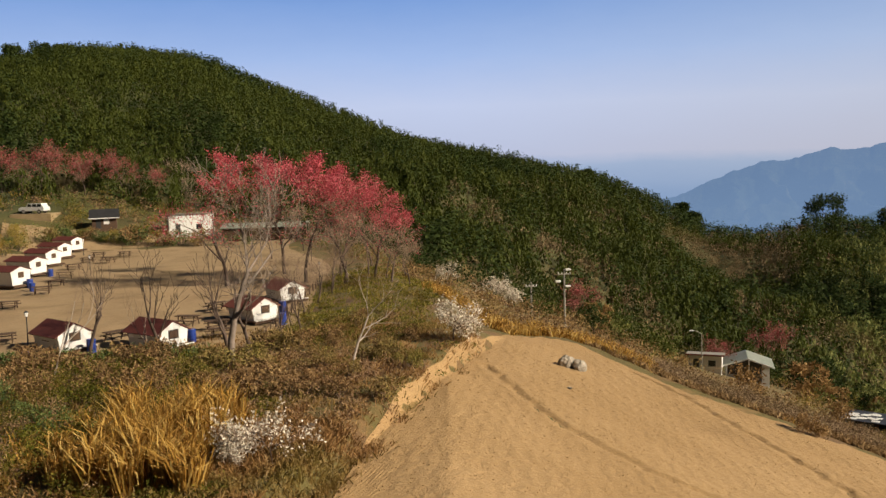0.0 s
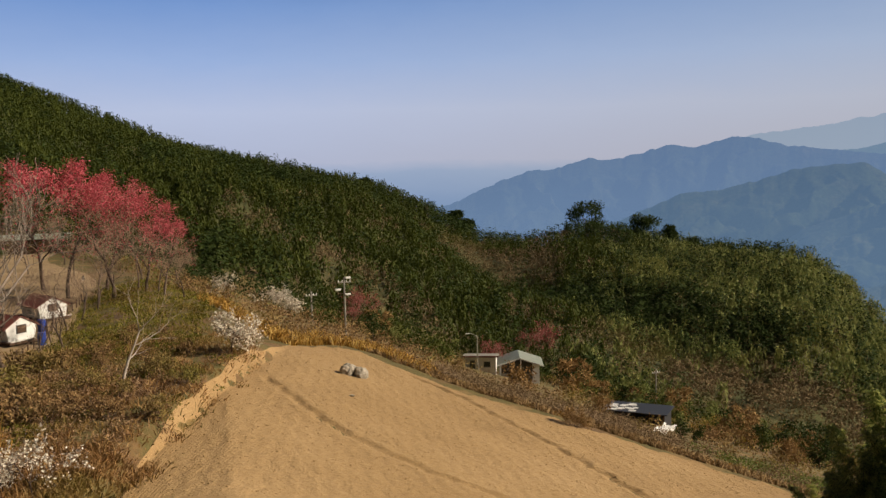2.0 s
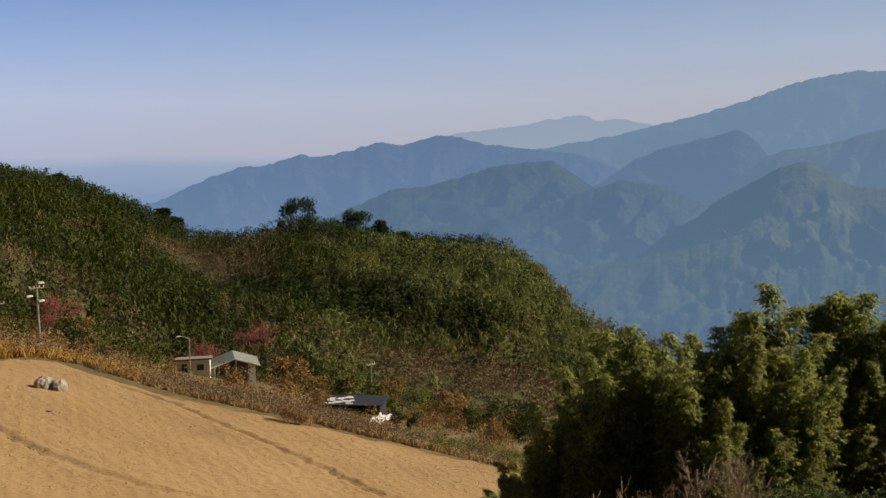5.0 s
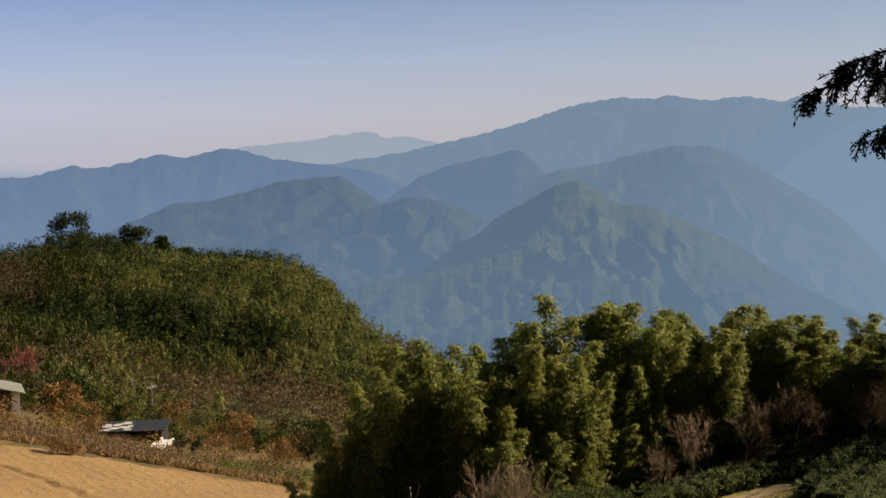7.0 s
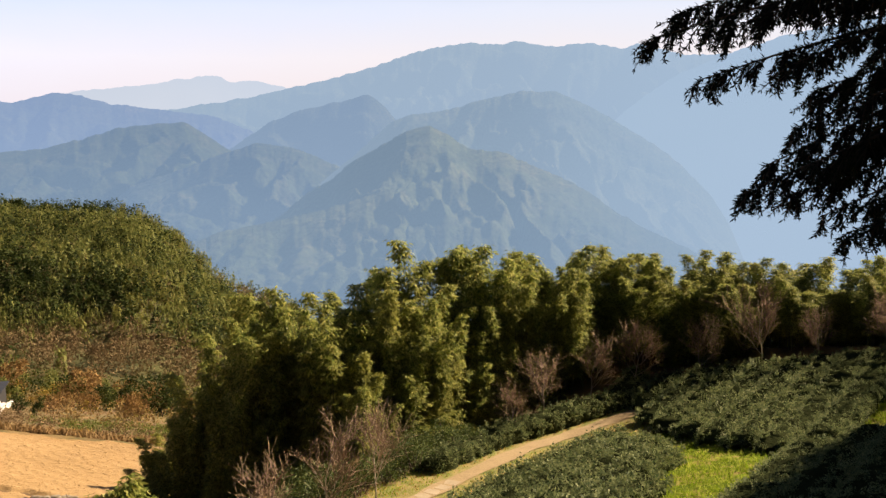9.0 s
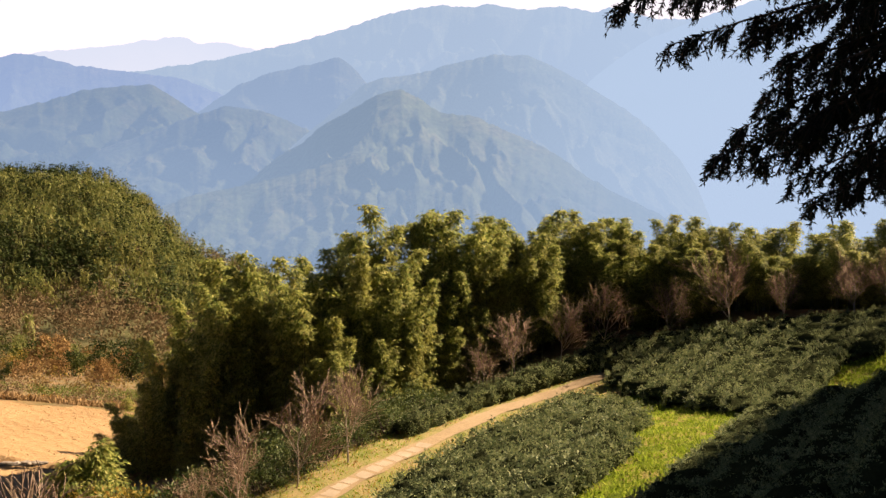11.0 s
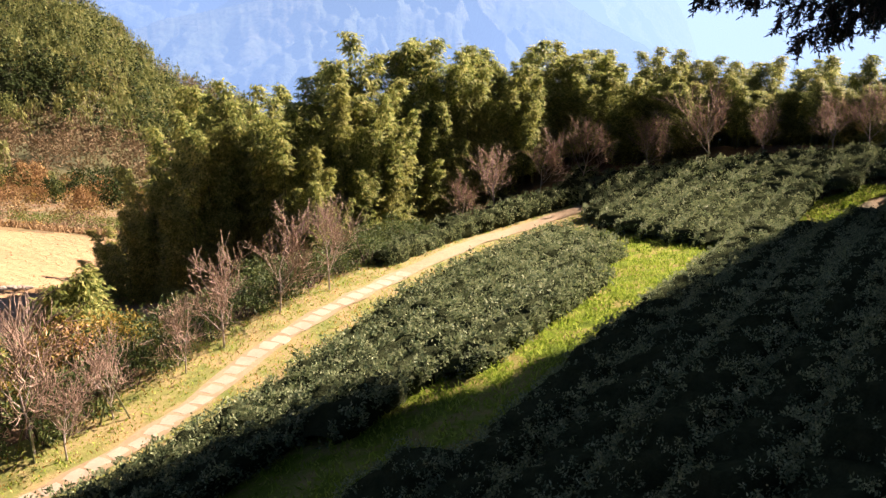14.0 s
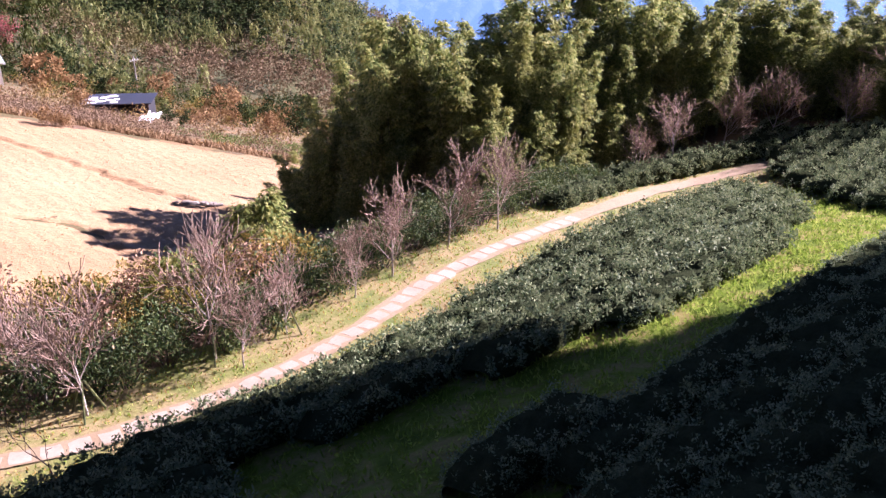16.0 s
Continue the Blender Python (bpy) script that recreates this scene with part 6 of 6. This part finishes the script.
# white plum bushes
PLUM = [bare_tree(630 + k, 2.4, "plum_tree", "low spreading plum tree in white blossom", M_BARK_DARK, M_TWIG, levels=3, spread=1.3, up=0.3, kids=3, girth=0.02, trunk_share=0.22, bloom=M_WHITE_BLOSSOM, bloom_n=1500, bloom_size=0.12, bloom_label="white plum blossom") for k in range(2)]
for k, (x, y, s) in enumerate(((0.4, 62.0, 1.3), (-7.4, 36.0, 1.05), (1.0, 134, 1.6), (6.0, 131, 1.5), (9.0, 129, 1.3), (-8.6, 36.6, 0.6))):
    ob = PLUM[k] if k < 2 else copy_thing(PLUM[k % 2], Matrix())
    set_down(ob, x, y, k * 110, s)

# ---- utility poles, lamps and sheds in the valley ----
def power_pole(x, y, tall, lamps):
    ob = tagged(new("utility_pole"), "grey concrete utility pole with a crossarm", "pole")
    part("shaft", rod(bmesh.new(), (0, 0, -0.5), (0, 0, tall), 0.17, 0.11), M_CONCRETE, ob)
    part("crossarm", box(bmesh.new(), -0.9, -0.06, tall - 0.75, 0.9, 0.06, tall - 0.62), M_CONCRETE, ob)
    for sx in (-0.8, -0.3, 0.3, 0.8):
        part("insulator", rod(bmesh.new(), (sx, 0, tall - 0.62), (sx, 0, tall - 0.38), 0.07, 0.05), M_WHITE, ob)
    if lamps:
        for sx, z in ((-0.9, tall - 1.6), (0.5, tall - 0.1), (0.45, tall - 2.3)):
            part("floodlight", box(bmesh.new(), sx - 0.35, -0.3, z - 0.12, sx + 0.35, 0.1, z + 0.12, 0.03), M_WHITE, ob)
            part("bracket", rod(bmesh.new(), (0, 0, z), (sx, 0, z), 0.03, 0.03, 6), M_DARK, ob)
    ob.matrix_world = pose(x, y, gz(x, y), 0, 0, 12)
    return ob


power_pole(15.6, 116.7, 7.6, True)
power_pole(75.7, 145.1, 8.4, False)
power_pole(12.6, 131, 4.6, False)


def street_lamp(x, y):
    ob = tagged(new("street_lamp"), "slim street lamp with a curved arm", "lamp")
    part("pole", rod(bmesh.new(), (0, 0, -0.4), (0, 0, 5.6), 0.11, 0.07), M_CONCRETE, ob)
    pts = [(-1.3 * t, 0, 5.6 + 0.55 * math.sin(t * math.pi * 0.5)) for t in np.linspace(0, 1, 6)]
    part("arm", fast_mesh("arm", *limb(pts, np.full(6, 0.06), 6), M_CONCRETE, True), None, ob)
    part("lamp_head", box(bmesh.new(), -1.9, -0.14, 6.08, -1.25, 0.14, 6.22, 0.03), M_WHITE, ob)
    ob.matrix_world = pose(x, y, gz(x, y), 0, 0, -5)


street_lamp(39.5, 136.5)
def farmhouse():
    """A gabled farm building; the gable, with a dark panel for its shaded bay, looks along minus x."""
    ob = tagged(new("farm_shed"), "low white farm building with a pale green gabled sheet roof", "building")
    part("body", prism(bmesh.new(), [(-3.3, -1.5), (3.3, -1.5), (3.3, 2.0), (0, 3.05), (-3.3, 2.0)], 1.0, 5.6), M_WHITE, ob)
    # flat dark panel on the wall, its colour stands for the bay's shade
    part("bay", prism(bmesh.new(), [(-2.2, -1.0), (3.0, -1.0), (3.0, 1.95), (0, 2.75), (-2.2, 2.0)], 0.94, 0.996), M_DARK, ob, "dark panel for the shaded bay under the gable")
    for sy in (-3.2, -0.2, 3.2):
        part("post", box(bmesh.new(), -0.3, sy - 0.09, -1.5, -0.12, sy + 0.09, 2.0 + (1.0 - abs(sy) / 3.2) * 0.9), M_WHITE, ob)
    part("roof_panel", slab_between(bmesh.new(), (-4.0, 1.8), (0.02, 3.16), 0.09, -0.7, 6.0), M_SHEETROOF, ob)
    part("roof_panel", slab_between(bmesh.new(), (-0.02, 3.16), (4.0, 1.8), 0.09, -0.7, 6.0), M_SHEETROOF, ob)
    for p, q in (((-4.0, 1.72), (0.02, 3.08)), ((-0.02, 3.08), (4.0, 1.72))):
        part("fascia", slab_between(bmesh.new(), p, q, 0.16, -0.78, -0.704), M_WHITE, ob)
    part("low_wall", box(bmesh.new(), -0.25, 0.4, -1.5, -0.1, 3.1, 0.5), M_CONCRETE, ob)
    return ob


farm = farmhouse()
fx, fy = 47.5, 139.0
farm.matrix_world = pose(fx, fy, gz(fx, fy) + 0.6, 0, 0, 74)
lean = shed("lean_to", "white-roofed lean-to with a red edge beside the farm shed", 5.0, 3.6, 2.2, 2.7, M_WHITE, M_CONCRETE)
lean.matrix_world = pose(41.0, 139.5, gz(41.0, 139.5) + 0.2, 0, 0, -20)
part("red_edge", box(bmesh.new(), -2.95, -2.44, 2.62, 2.95, -2.31, 2.86), M_REDROOF2, lean)
black = shed("black_shed", "low shed with a black roof weighted by white patches", 7.5, 5.0, 1.5, 1.75, M_DARK, M_DARK, True)
bx, by = 51.5, 103.5
black.matrix_world = pose(bx, by, gz(bx, by) + 0.1, 0, 0, -38)
rg = np.random.RandomState(72)
for k in range(17):
    px, py = rg.uniform(-3.6, 0.4), rg.uniform(-2.4, 2.0)
    zz = 1.8 + 0.105 - (py + 3.0) / 5.9 * 0.3 + 0.02
    bm = bmesh.new()
    box(bm, px - rg.uniform(0.3, 0.6), py - 0.3, zz, px + rg.uniform(0.3, 0.6), py + 0.3, zz + 0.04)
    part("roof_sheet", bm, M_WHITE, black, "torn white sheet on the roof")
tarp = tagged(new("tarpaulin"), "crumpled white tarpaulin lying beside the shed", "tarpaulin")
part("cloth", sheet("cloth", np.linspace(-1.6, 1.6, 14), np.linspace(-0.8, 0.8, 8), lambda u, v: (u, v, 0.35 + 0.18 * np.sin(u * 3 + v * 4) + 0.1 * np.sin(v * 9)), M_WHITE), None, tarp)
tarp.matrix_world = pose(48.3, 90.5, gz(48.3, 90.5) + 0.3, 0, 0, 35)

# ---- rock in the field, a line of stones ----
def rock(seed, size, label="grey weathered boulder lying on the tilled field"):
    rg = np.random.RandomState(seed)
    bm = bmesh.new()
    bmesh.ops.create_icosphere(bm, subdivisions=3, radius=1.0)
    for v in bm.verts:
        n = noise.fractal(v.co * 1.3 + Vector((seed, 0, 0)), 0.8, 2.0, 4)
        v.co *= 1 + 0.32 * n
        v.co.z *= 0.75
    me = bpy.data.meshes.new("rock")
    bm.to_mesh(me)
    bm.free()
    me.materials.append(M_ROCK)
    ob = tagged(new("rock", me), label, "rock")
    ob.scale = (size, size, size)
    return ob


for k, (x, y, s) in enumerate(((8.75, 65.4, 0.6), (9.75, 65.2, 0.62), (9.3, 65.9, 0.5), (23.0, 40.3, 0.26), (23.4, 40.15, 0.2), (23.8, 39.95, 0.26), (24.2, 39.8, 0.22), (24.55, 39.6, 0.2), (22.5, 40.55, 0.14), (8.1, 58.4, 0.15))):
    ob = rock(700 + k, s)
    ob.matrix_world = pose(x, y, gz(x, y) + 0.10 + s * 0.2, 0, 0, k * 50 if s > 0.3 else -35) @ Matrix.Diagonal((s * (1.0 if s > 0.3 else 1.3), s * 0.8, s * (1.45 if s > 0.3 else 0.55), 1))

# ---- brush, reeds and banks ----
def tall_grass(rg, cx, cy, n, tall, spread_r, lean=0.35, width=0.045):
    """A clump of arching blades, each bent once."""
    a, rr = rg.uniform(0, 6.283, n), spread_r * np.sqrt(rg.uniform(0, 1, n))
    x, y = cx + rr * np.cos(a), cy + rr * np.sin(a)
    p = np.stack([x, y, height(x, y) - 0.05], 1)
    d = unit(np.stack([rg.normal(size=n) * lean, rg.normal(size=n) * lean, np.ones(n)], 1))
    h = tall * rg.uniform(0.55, 1.15, n)
    mid = p + d * h[:, None] * 0.7
    d2 = unit(d + np.stack([rg.normal(size=n) * 0.8, rg.normal(size=n) * 0.8, -0.35 * np.ones(n)], 1))
    top = mid + d2 * h[:, None] * 0.4
    s = unit(np.cross(d, rand_dirs(rg, n))) * width * 0.5
    v = np.stack([p - s, p + s, mid + s * 0.9, mid - s * 0.9, top], 1)
    base = (np.arange(n) * 5)[:, None]
    f = np.concatenate([base + np.array([[0, 1, 2, 3]]), base + np.array([[3, 2, 4, 4]])])
    return v.reshape(-1, 3), f


rg = np.random.RandomState(81)
ch = []
for _ in range(64):
    gx_, gy_ = rg.uniform(-15.5, -9.6), rg.uniform(32.5, 42)
    ch.append(tall_grass(rg, gx_, gy_, rg.randint(50, 110), rg.uniform(1.3, 2.9), 0.42, 0.22, 0.065))
ch += [tall_grass(rg, rg.uniform(-21, -14), rg.uniform(33, 42), 60, rg.uniform(0.7, 1.6), 0.5, 0.45, 0.06) for _ in range(26)]
v, f = join(ch)


def quads_and_tips(name, label, v, f, mat):
    me = bpy.data.meshes.new(name)
    me.from_pydata(v.tolist(), [], [tuple(dict.fromkeys(q)) for q in f.tolist()])
    me.materials.append(mat)
    return tagged(new(name, me), label, "grass", kind="stuff")


quads_and_tips("silver_grass", "tall dry golden silver grass on the bank", v, f, M_DRYGRASS)
ch = []
for _ in range(480):
    a = rg.uniform(-1, 40) if rg.uniform() < 0.25 else rg.uniform(-1, 13)
    re = float(table(EDGE, 1, np.array(a)))
    r = re + 1.5 + abs(rg.normal()) * (9 if a < 14 else 4)
    ch.append(tall_grass(rg, r * math.sin(radians(a)), r * math.cos(radians(a)), 26, rg.uniform(0.6, 1.15) * (1.0 if a < 13 else 0.5), 0.9, 0.4, 0.09))
v, f = join(ch)
quads_and_tips("dry_meadow_grass", "knee-high dry yellow grass along the field's edge", v, f, M_DRYGRASS)
ch = []
for _ in range(1500):
    u = rg.uniform()
    x, y = -24 + 26 * rg.uniform(), 28 + 48 * u
    left = (-4.4 + (y - 33) * 0.276) - x
    if left < (1.5 if y > 38 else 0.9):
        continue
    ch.append(tall_grass(rg, x, y, 24, rg.uniform(0.25, 0.7), 0.8, 0.6, 0.05))
ch += [tall_grass(rg, rg.uniform(-11.5, -5.4) + 0.27 * (y - 33), y, 26, rg.uniform(0.3, 0.8), 0.6, 0.6, 0.05) for y in rg.uniform(28, 42, 320)]
v, f = join(ch)
quads_and_tips("bank_grass", "rough dry and green grass on the bank", v, f, leaf_mat("bank_grass", [(0.0, (0.15, 0.085, 0.028)), (0.4, (0.26, 0.135, 0.05)), (1.0, (0.38, 0.24, 0.09))], through_light=0.35, patch=0.6, patch_scale=0.16, patch_col=(0.12, 0.125, 0.018)))


def blob_stuff(name, label, mat, spots, leaf, n):
    rgb = np.random.RandomState(len(name))
    ch = [leafy_blob(rgb, (x, y, gz(x, y) + h * 0.45), (w, w, h * 0.6), n, leaf, 0.05, 0.7) for x, y, w, h in spots]
    return stuff(name, label, "brush", ch, mat)


def valley_spots(rg, n, a0, a1, t0, t1, w0, w1, h0, h1):
    out = []
    for _ in range(n):
        a = rg.uniform(a0, a1)
        re, rv = float(table(EDGE, 1, np.array(a))), float(table(HILL, 1, np.array(a)))
        r = re + (rv - re) * rg.uniform(t0, t1)
        # the sheds stand clear of the brush
        if (14.5 < a < 22 and 104 < r < 152) or (24 < a < 30 and 92 < r < 124):
            continue
        out.append((r * math.sin(radians(a)), r * math.cos(radians(a)), rg.uniform(w0, w1), rg.uniform(h0, h1)))
    return out


def bank_spots(n, x0, x1, y0, y1, w0, w1, h0, h1):
    out = []
    while len(out) < n:
        x, y = rg.uniform(x0, x1), rg.uniform(y0, y1)
        if (-4.4 + (y - 33) * 0.276) - x > (1.7 if y > 38 else 1.1):
            out.append((x, y, rg.uniform(w0, w1), rg.uniform(h0, h1)))
    return out


blob_stuff("bank_weeds", "low dark green weeds and climbers on the bank", M_SCRUB_GREEN, bank_spots(420, -27, -14, 32, 56, 0.6, 1.2, 0.5, 1.9) + bank_spots(90, -14, -9, 32, 48, 0.4, 0.9, 0.3, 0.9) + bank_spots(110, -36, -14, 52, 64, 0.5, 1.2, 0.4, 1.3) + bank_spots(90, -10, 2, 46, 74, 0.4, 0.9, 0.2, 0.6), 0.16, 75)
blob_stuff("bank_twigs", "purple-brown cut twigs and dry brush on the bank", M_SCRUB_BROWN, bank_spots(240, -14, -3, 40, 58, 0.4, 0.9, 0.15, 0.6) + bank_spots(120, -26, -6, 33, 60, 0.4, 0.9, 0.3, 1.0), 0.15, 60)
edge = []
for _ in range(900):
    a = rg.uniform(-1, 41)
    r = float(table(EDGE, 1, np.array(a))) + 2.2 + 20 * rg.uniform() ** 1.3
    if (a > 29 and rg.uniform() < 0.8) or (a < 13 and rg.uniform() < 0.8):
        continue
    q = (r * math.sin(radians(a)), r * math.cos(radians(a)))
    if math.hypot(q[0] - 51.5, q[1] - 103.5) > 6 and math.hypot(q[0] - 46, q[1] - 139) > 9:
        edge.append((q[0], q[1], rg.uniform(0.7, 1.3), rg.uniform(0.7, 1.7)))
blob_stuff("terrace_brush", "pale beige leafless brush on the terrace beyond the field", leaf_mat("beige_brush", [(0.0, (0.11, 0.072, 0.043)), (0.5, (0.22, 0.15, 0.09)), (1.0, (0.33, 0.24, 0.15))], through_light=0.1, patch=0.6, patch_scale=0.12, patch_col=(0.11, 0.09, 0.03), gloss=0.05), edge, 0.17, 80)
ch = []
for _ in range(400):
    a = rg.uniform(9, 42)
    r = float(table(EDGE, 1, np.array(a))) + rg.uniform(0.6, 2.8)
    ch.append(tall_grass(rg, r * math.sin(radians(a)), r * math.cos(radians(a)), 20, rg.uniform(0.35, 0.8), 0.7, 0.45, 0.09))
v, f = join(ch)
quads_and_tips("russet_grass", "russet dry grass on the ledge beyond the field", v, f, leaf_mat("russet_grass", [(0.0, (0.17, 0.105, 0.05)), (0.5, (0.28, 0.185, 0.09)), (1.0, (0.40, 0.28, 0.14))], through_light=0.25, gloss=0.05))
blob_stuff("valley_brush", "tangled brown leafless brush in the valley", M_BRUSH, valley_spots(rg, 620, -6, 46, 0.12, 1.1, 0.9, 1.9, 1.1, 2.6), 0.36, 60)
camp_back = []
for _ in range(330):
    a, r = rg.uniform(-30, -3), 0
    r = float(table(EDGE, 1, np.array(a))) + rg.uniform(2, 34)
    camp_back.append((r * math.sin(radians(a)), r * math.cos(radians(a)), rg.uniform(0.9, 1.8), rg.uniform(1.0, 2.8)))
camp_back = [q for q in camp_back if not (-86 < q[0] < -75 and 170 < q[1] < 181) and not (-70 < q[0] < -61 and q[1] < 176) and not (-56 < q[0] < -43 and q[1] < 180)]
slope = []
ch = []
for _ in range(900):
    y = rg.uniform(62, 118)
    x = rg.uniform(-14.6, -2 + (y - 62) * 0.03)
    ch.append(tall_grass(rg, x, y, 16, rg.uniform(0.2, 0.55), 0.9, 0.6, 0.07))
    if rg.uniform() < 0.13:
        slope.append((x, y, rg.uniform(0.5, 1.1), rg.uniform(0.5, 1.6)))
v, f = join(ch)
quads_and_tips("slope_grass", "olive and straw grass on the slope beside the yard", v, f, leaf_mat("slope_grass", [(0.0, (0.0852, 0.0923, 0.0142)), (0.5, (0.185, 0.17, 0.0284)), (1.0, (0.327, 0.256, 0.0710))], through_light=0.3, patch=0.6, patch_scale=0.2, patch_col=(0.199, 0.121, 0.0426), gloss=0.05))
blob_stuff("slope_bushes", "low brown and olive bushes on the slope beside the yard", M_SCRUB_GREEN, slope, 0.2, 60)
back = []
for _ in range(260):
    x = rg.uniform(-102, -22)
    y = rg.uniform(168, 188) - max(0, -x - 75) * 0.25
    if not (-86 < x < -74 and y > 166 and y < 178) and not (-69.5 < x < -61 and y < 175) and not (-56 < x < -44 and y < 178):
        back.append((x, y, rg.uniform(1.0, 2.2), rg.uniform(1.2, 3.4)))
blob_stuff("yard_back_greens", "dark olive bushes round the hut and the car behind the yard", M_SCRUB_GREEN, back[::2], 0.42, 80)
blob_stuff("yard_back_gold", "golden and brown bushes behind the yard", M_YELLOW, back[1::4], 0.42, 80)
blob_stuff("yard_back_brown", "brown twiggy bushes behind the yard", M_SCRUB_BROWN, back[3::4], 0.42, 80)
blob_stuff("camp_edge_brush", "brown winter brush behind the camping yard", M_BRUSH, camp_back[::2], 0.4, 60)
blob_stuff("camp_edge_greens", "olive green bushes behind the camping yard", M_FOREST_OLIVE, camp_back[1::2], 0.4, 60)
blob_stuff("valley_thicket", "green thicket in the valley", M_FOREST_BAMBOO, valley_spots(rg, 240, 4, 46, 0.45, 1.15, 1.2, 2.2, 2.0, 5.0), 0.55, 70)
blob_stuff("hill_foot_thicket", "dark green trees at the foot of the hill", M_FOREST_DARK, valley_spots(rg, 200, -12, 30, 0.7, 1.15, 1.3, 2.4, 3.0, 6.0), 0.6, 80)
blob_stuff("garden_greens", "bright green vegetable rows beyond the field", leaf_mat("garden_leaves", [(0.0, (0.0710, 0.114, 0.0142)), (1.0, (0.185, 0.213, 0.0426))]), [(rg.uniform(40, 54), rg.uniform(60, 72), 0.8, 0.7) for _ in range(110)], 0.22, 60)
blob_stuff("yellow_thicket", "yellowing bamboo thicket in the valley", M_YELLOW, valley_spots(rg, 90, 14, 44, 0.35, 1.0, 1.0, 1.8, 1.6, 3.4), 0.4, 80)
VALLEY_TREES = [crown_tree(800 + k, 5.5, 4.6, lab, mat, n=900, leaf=0.5, clumps=12, low=0.2) for k, (lab, mat) in enumerate((("dark green tree in the valley thicket", M_FOREST_DARK), ("olive green tree in the valley thicket", M_FOREST_OLIVE), ("rusty brown tree in the valley thicket", M_RUST)))]
for k in range(40):
    got = valley_spots(rg, 6, 8, 44, 0.45, 1.0, 1, 2, 1, 2)
    x, y, w, h = got[0]
    j = rg.choice([0, 0, 1, 1, 2])
    ob = VALLEY_TREES[k] if k < 3 else copy_thing(VALLEY_TREES[j], Matrix())
    ob["group"] = "valley trees"
    set_down(ob, x, y, rg.uniform(0, 360), rg.uniform(0.6, 1.25))
scatter_shrubs(rust, [(q[0], q[1], rg.uniform(0.5, 1.3)) for q in valley_spots(rg, 26, 14, 44, 0.15, 0.9, 1, 2, 1, 2)] + [(69.7, 109.2, 2.0), (72.0, 111.0, 1.7), (67.2, 110.0, 1.4), (77.1, 103.1, 1.6), (79.5, 104.5, 1.5), (74.6, 104.0, 1.1), (24.3, 59.2, 0.62), (77, 140, 1.3), (25.0, 58.9, 0.4), (100, 135, 1.4), (62, 100, 0.9), (90, 120, 1.4)], "rusty bushes", 82)
spots = [(rg.uniform(-34, -10), rg.uniform(46, 64), rg.uniform(0.6, 1.2)) for _ in range(58)] + [(rg.uniform(-10, -1), rg.uniform(46, 76), rg.uniform(0.35, 0.8)) for _ in range(26)] + [(rg.uniform(-24, -6), rg.uniform(34, 52), rg.uniform(0.4, 0.9)) for _ in range(16)]
scatter_shrubs(brush, spots, "bank brush", 83)
green_bush = [shrub(540 + k, 2.2, 1.5, M_SHRUB, "dark green bush at the yard's edge", 420, 0.2) for k in range(3)]
scatter_shrubs(green_bush, [(rg.uniform(-37, -16), rg.uniform(58, 65), rg.uniform(0.6, 1.1)) for _ in range(24)] + [(-70 + 1.6 * k, 166 - 0.1 * k, 1.3) for k in range(8)] + [(-46 + 2.2 * k, 168, 0.9) for k in range(5)], "green bushes by the yard", 84)
for k in range(44):
    again(bank_kinds[3 + k % 4], rg.uniform(-27, -15.5), rg.uniform(31, 50), rg.uniform(0, 360), rg.uniform(0.7, 1.3))["label"] = "brown and olive bush on the bank below the camp"
yel2 = again(yellow[0], -57, 173, 40, 1.9)
yel2["label"] = "tall yellow-leaved bush behind the camping yard"
again(yellow[1], -72, 137, 10, 2.6)["label"] = "tall golden bamboo clump beside the cabins"
for k in range(15):
    x = -78 + 2.4 * k + rg.uniform(-0.6, 0.6)
    again((green_bush, yellow, brush)[k % 3][k % 3], x, 164.5 - 0.02 * (x + 60) ** 2 * (x < -60) + rg.uniform(-1, 2.5), rg.uniform(0, 360), rg.uniform(1.2, 2.2))
for k in range(7):
    again(yellow[k % 3], -84 + rg.uniform(-3, 8), 148 + 3.2 * k, k * 50, rg.uniform(1.7, 2.6))["label"] = "tall golden bush beside the parked car"
again(yellow[2], -77, 150, 90, 3.0)["label"] = "tall golden bamboo clump beside the cabins"
again(yellow[0], -66, 126, 190, 2.4)["label"] = "tall golden bamboo clump beside the cabins"
for k, (x, y, sc) in enumerate(((64.0, 108.0, 2.2), (58.5, 101.0, 1.3), (81.5, 101.0, 1.9))):
    again(yellow[k % 3], x, y, k * 70, sc)["label"] = "olive yellow bush beside the rusty ones in the valley"
for k, (x, y, sc) in enumerate(((66.6, 159.5, 1.5), (63.5, 158.0, 1.2), (70.0, 161.0, 1.35), (60.8, 163.0, 1.0), (47.2, 84.6, 0.45), (48.2, 83.4, 0.4))):
    ob = copy_thing(VALLEY_TREES[0], Matrix())
    set_down(ob, x, y, k * 80, sc)
near = bare_tree(650, 2.6, "bare_tree", "thin dark leafless sapling on the slope below the viewpoint", M_BARK_DARK, M_BARK_DARK, levels=2, spread=0.6, up=0.9, kids=2, girth=0.008, trunk_share=0.5)
set_down(near, 5.6, 16.7, 40)
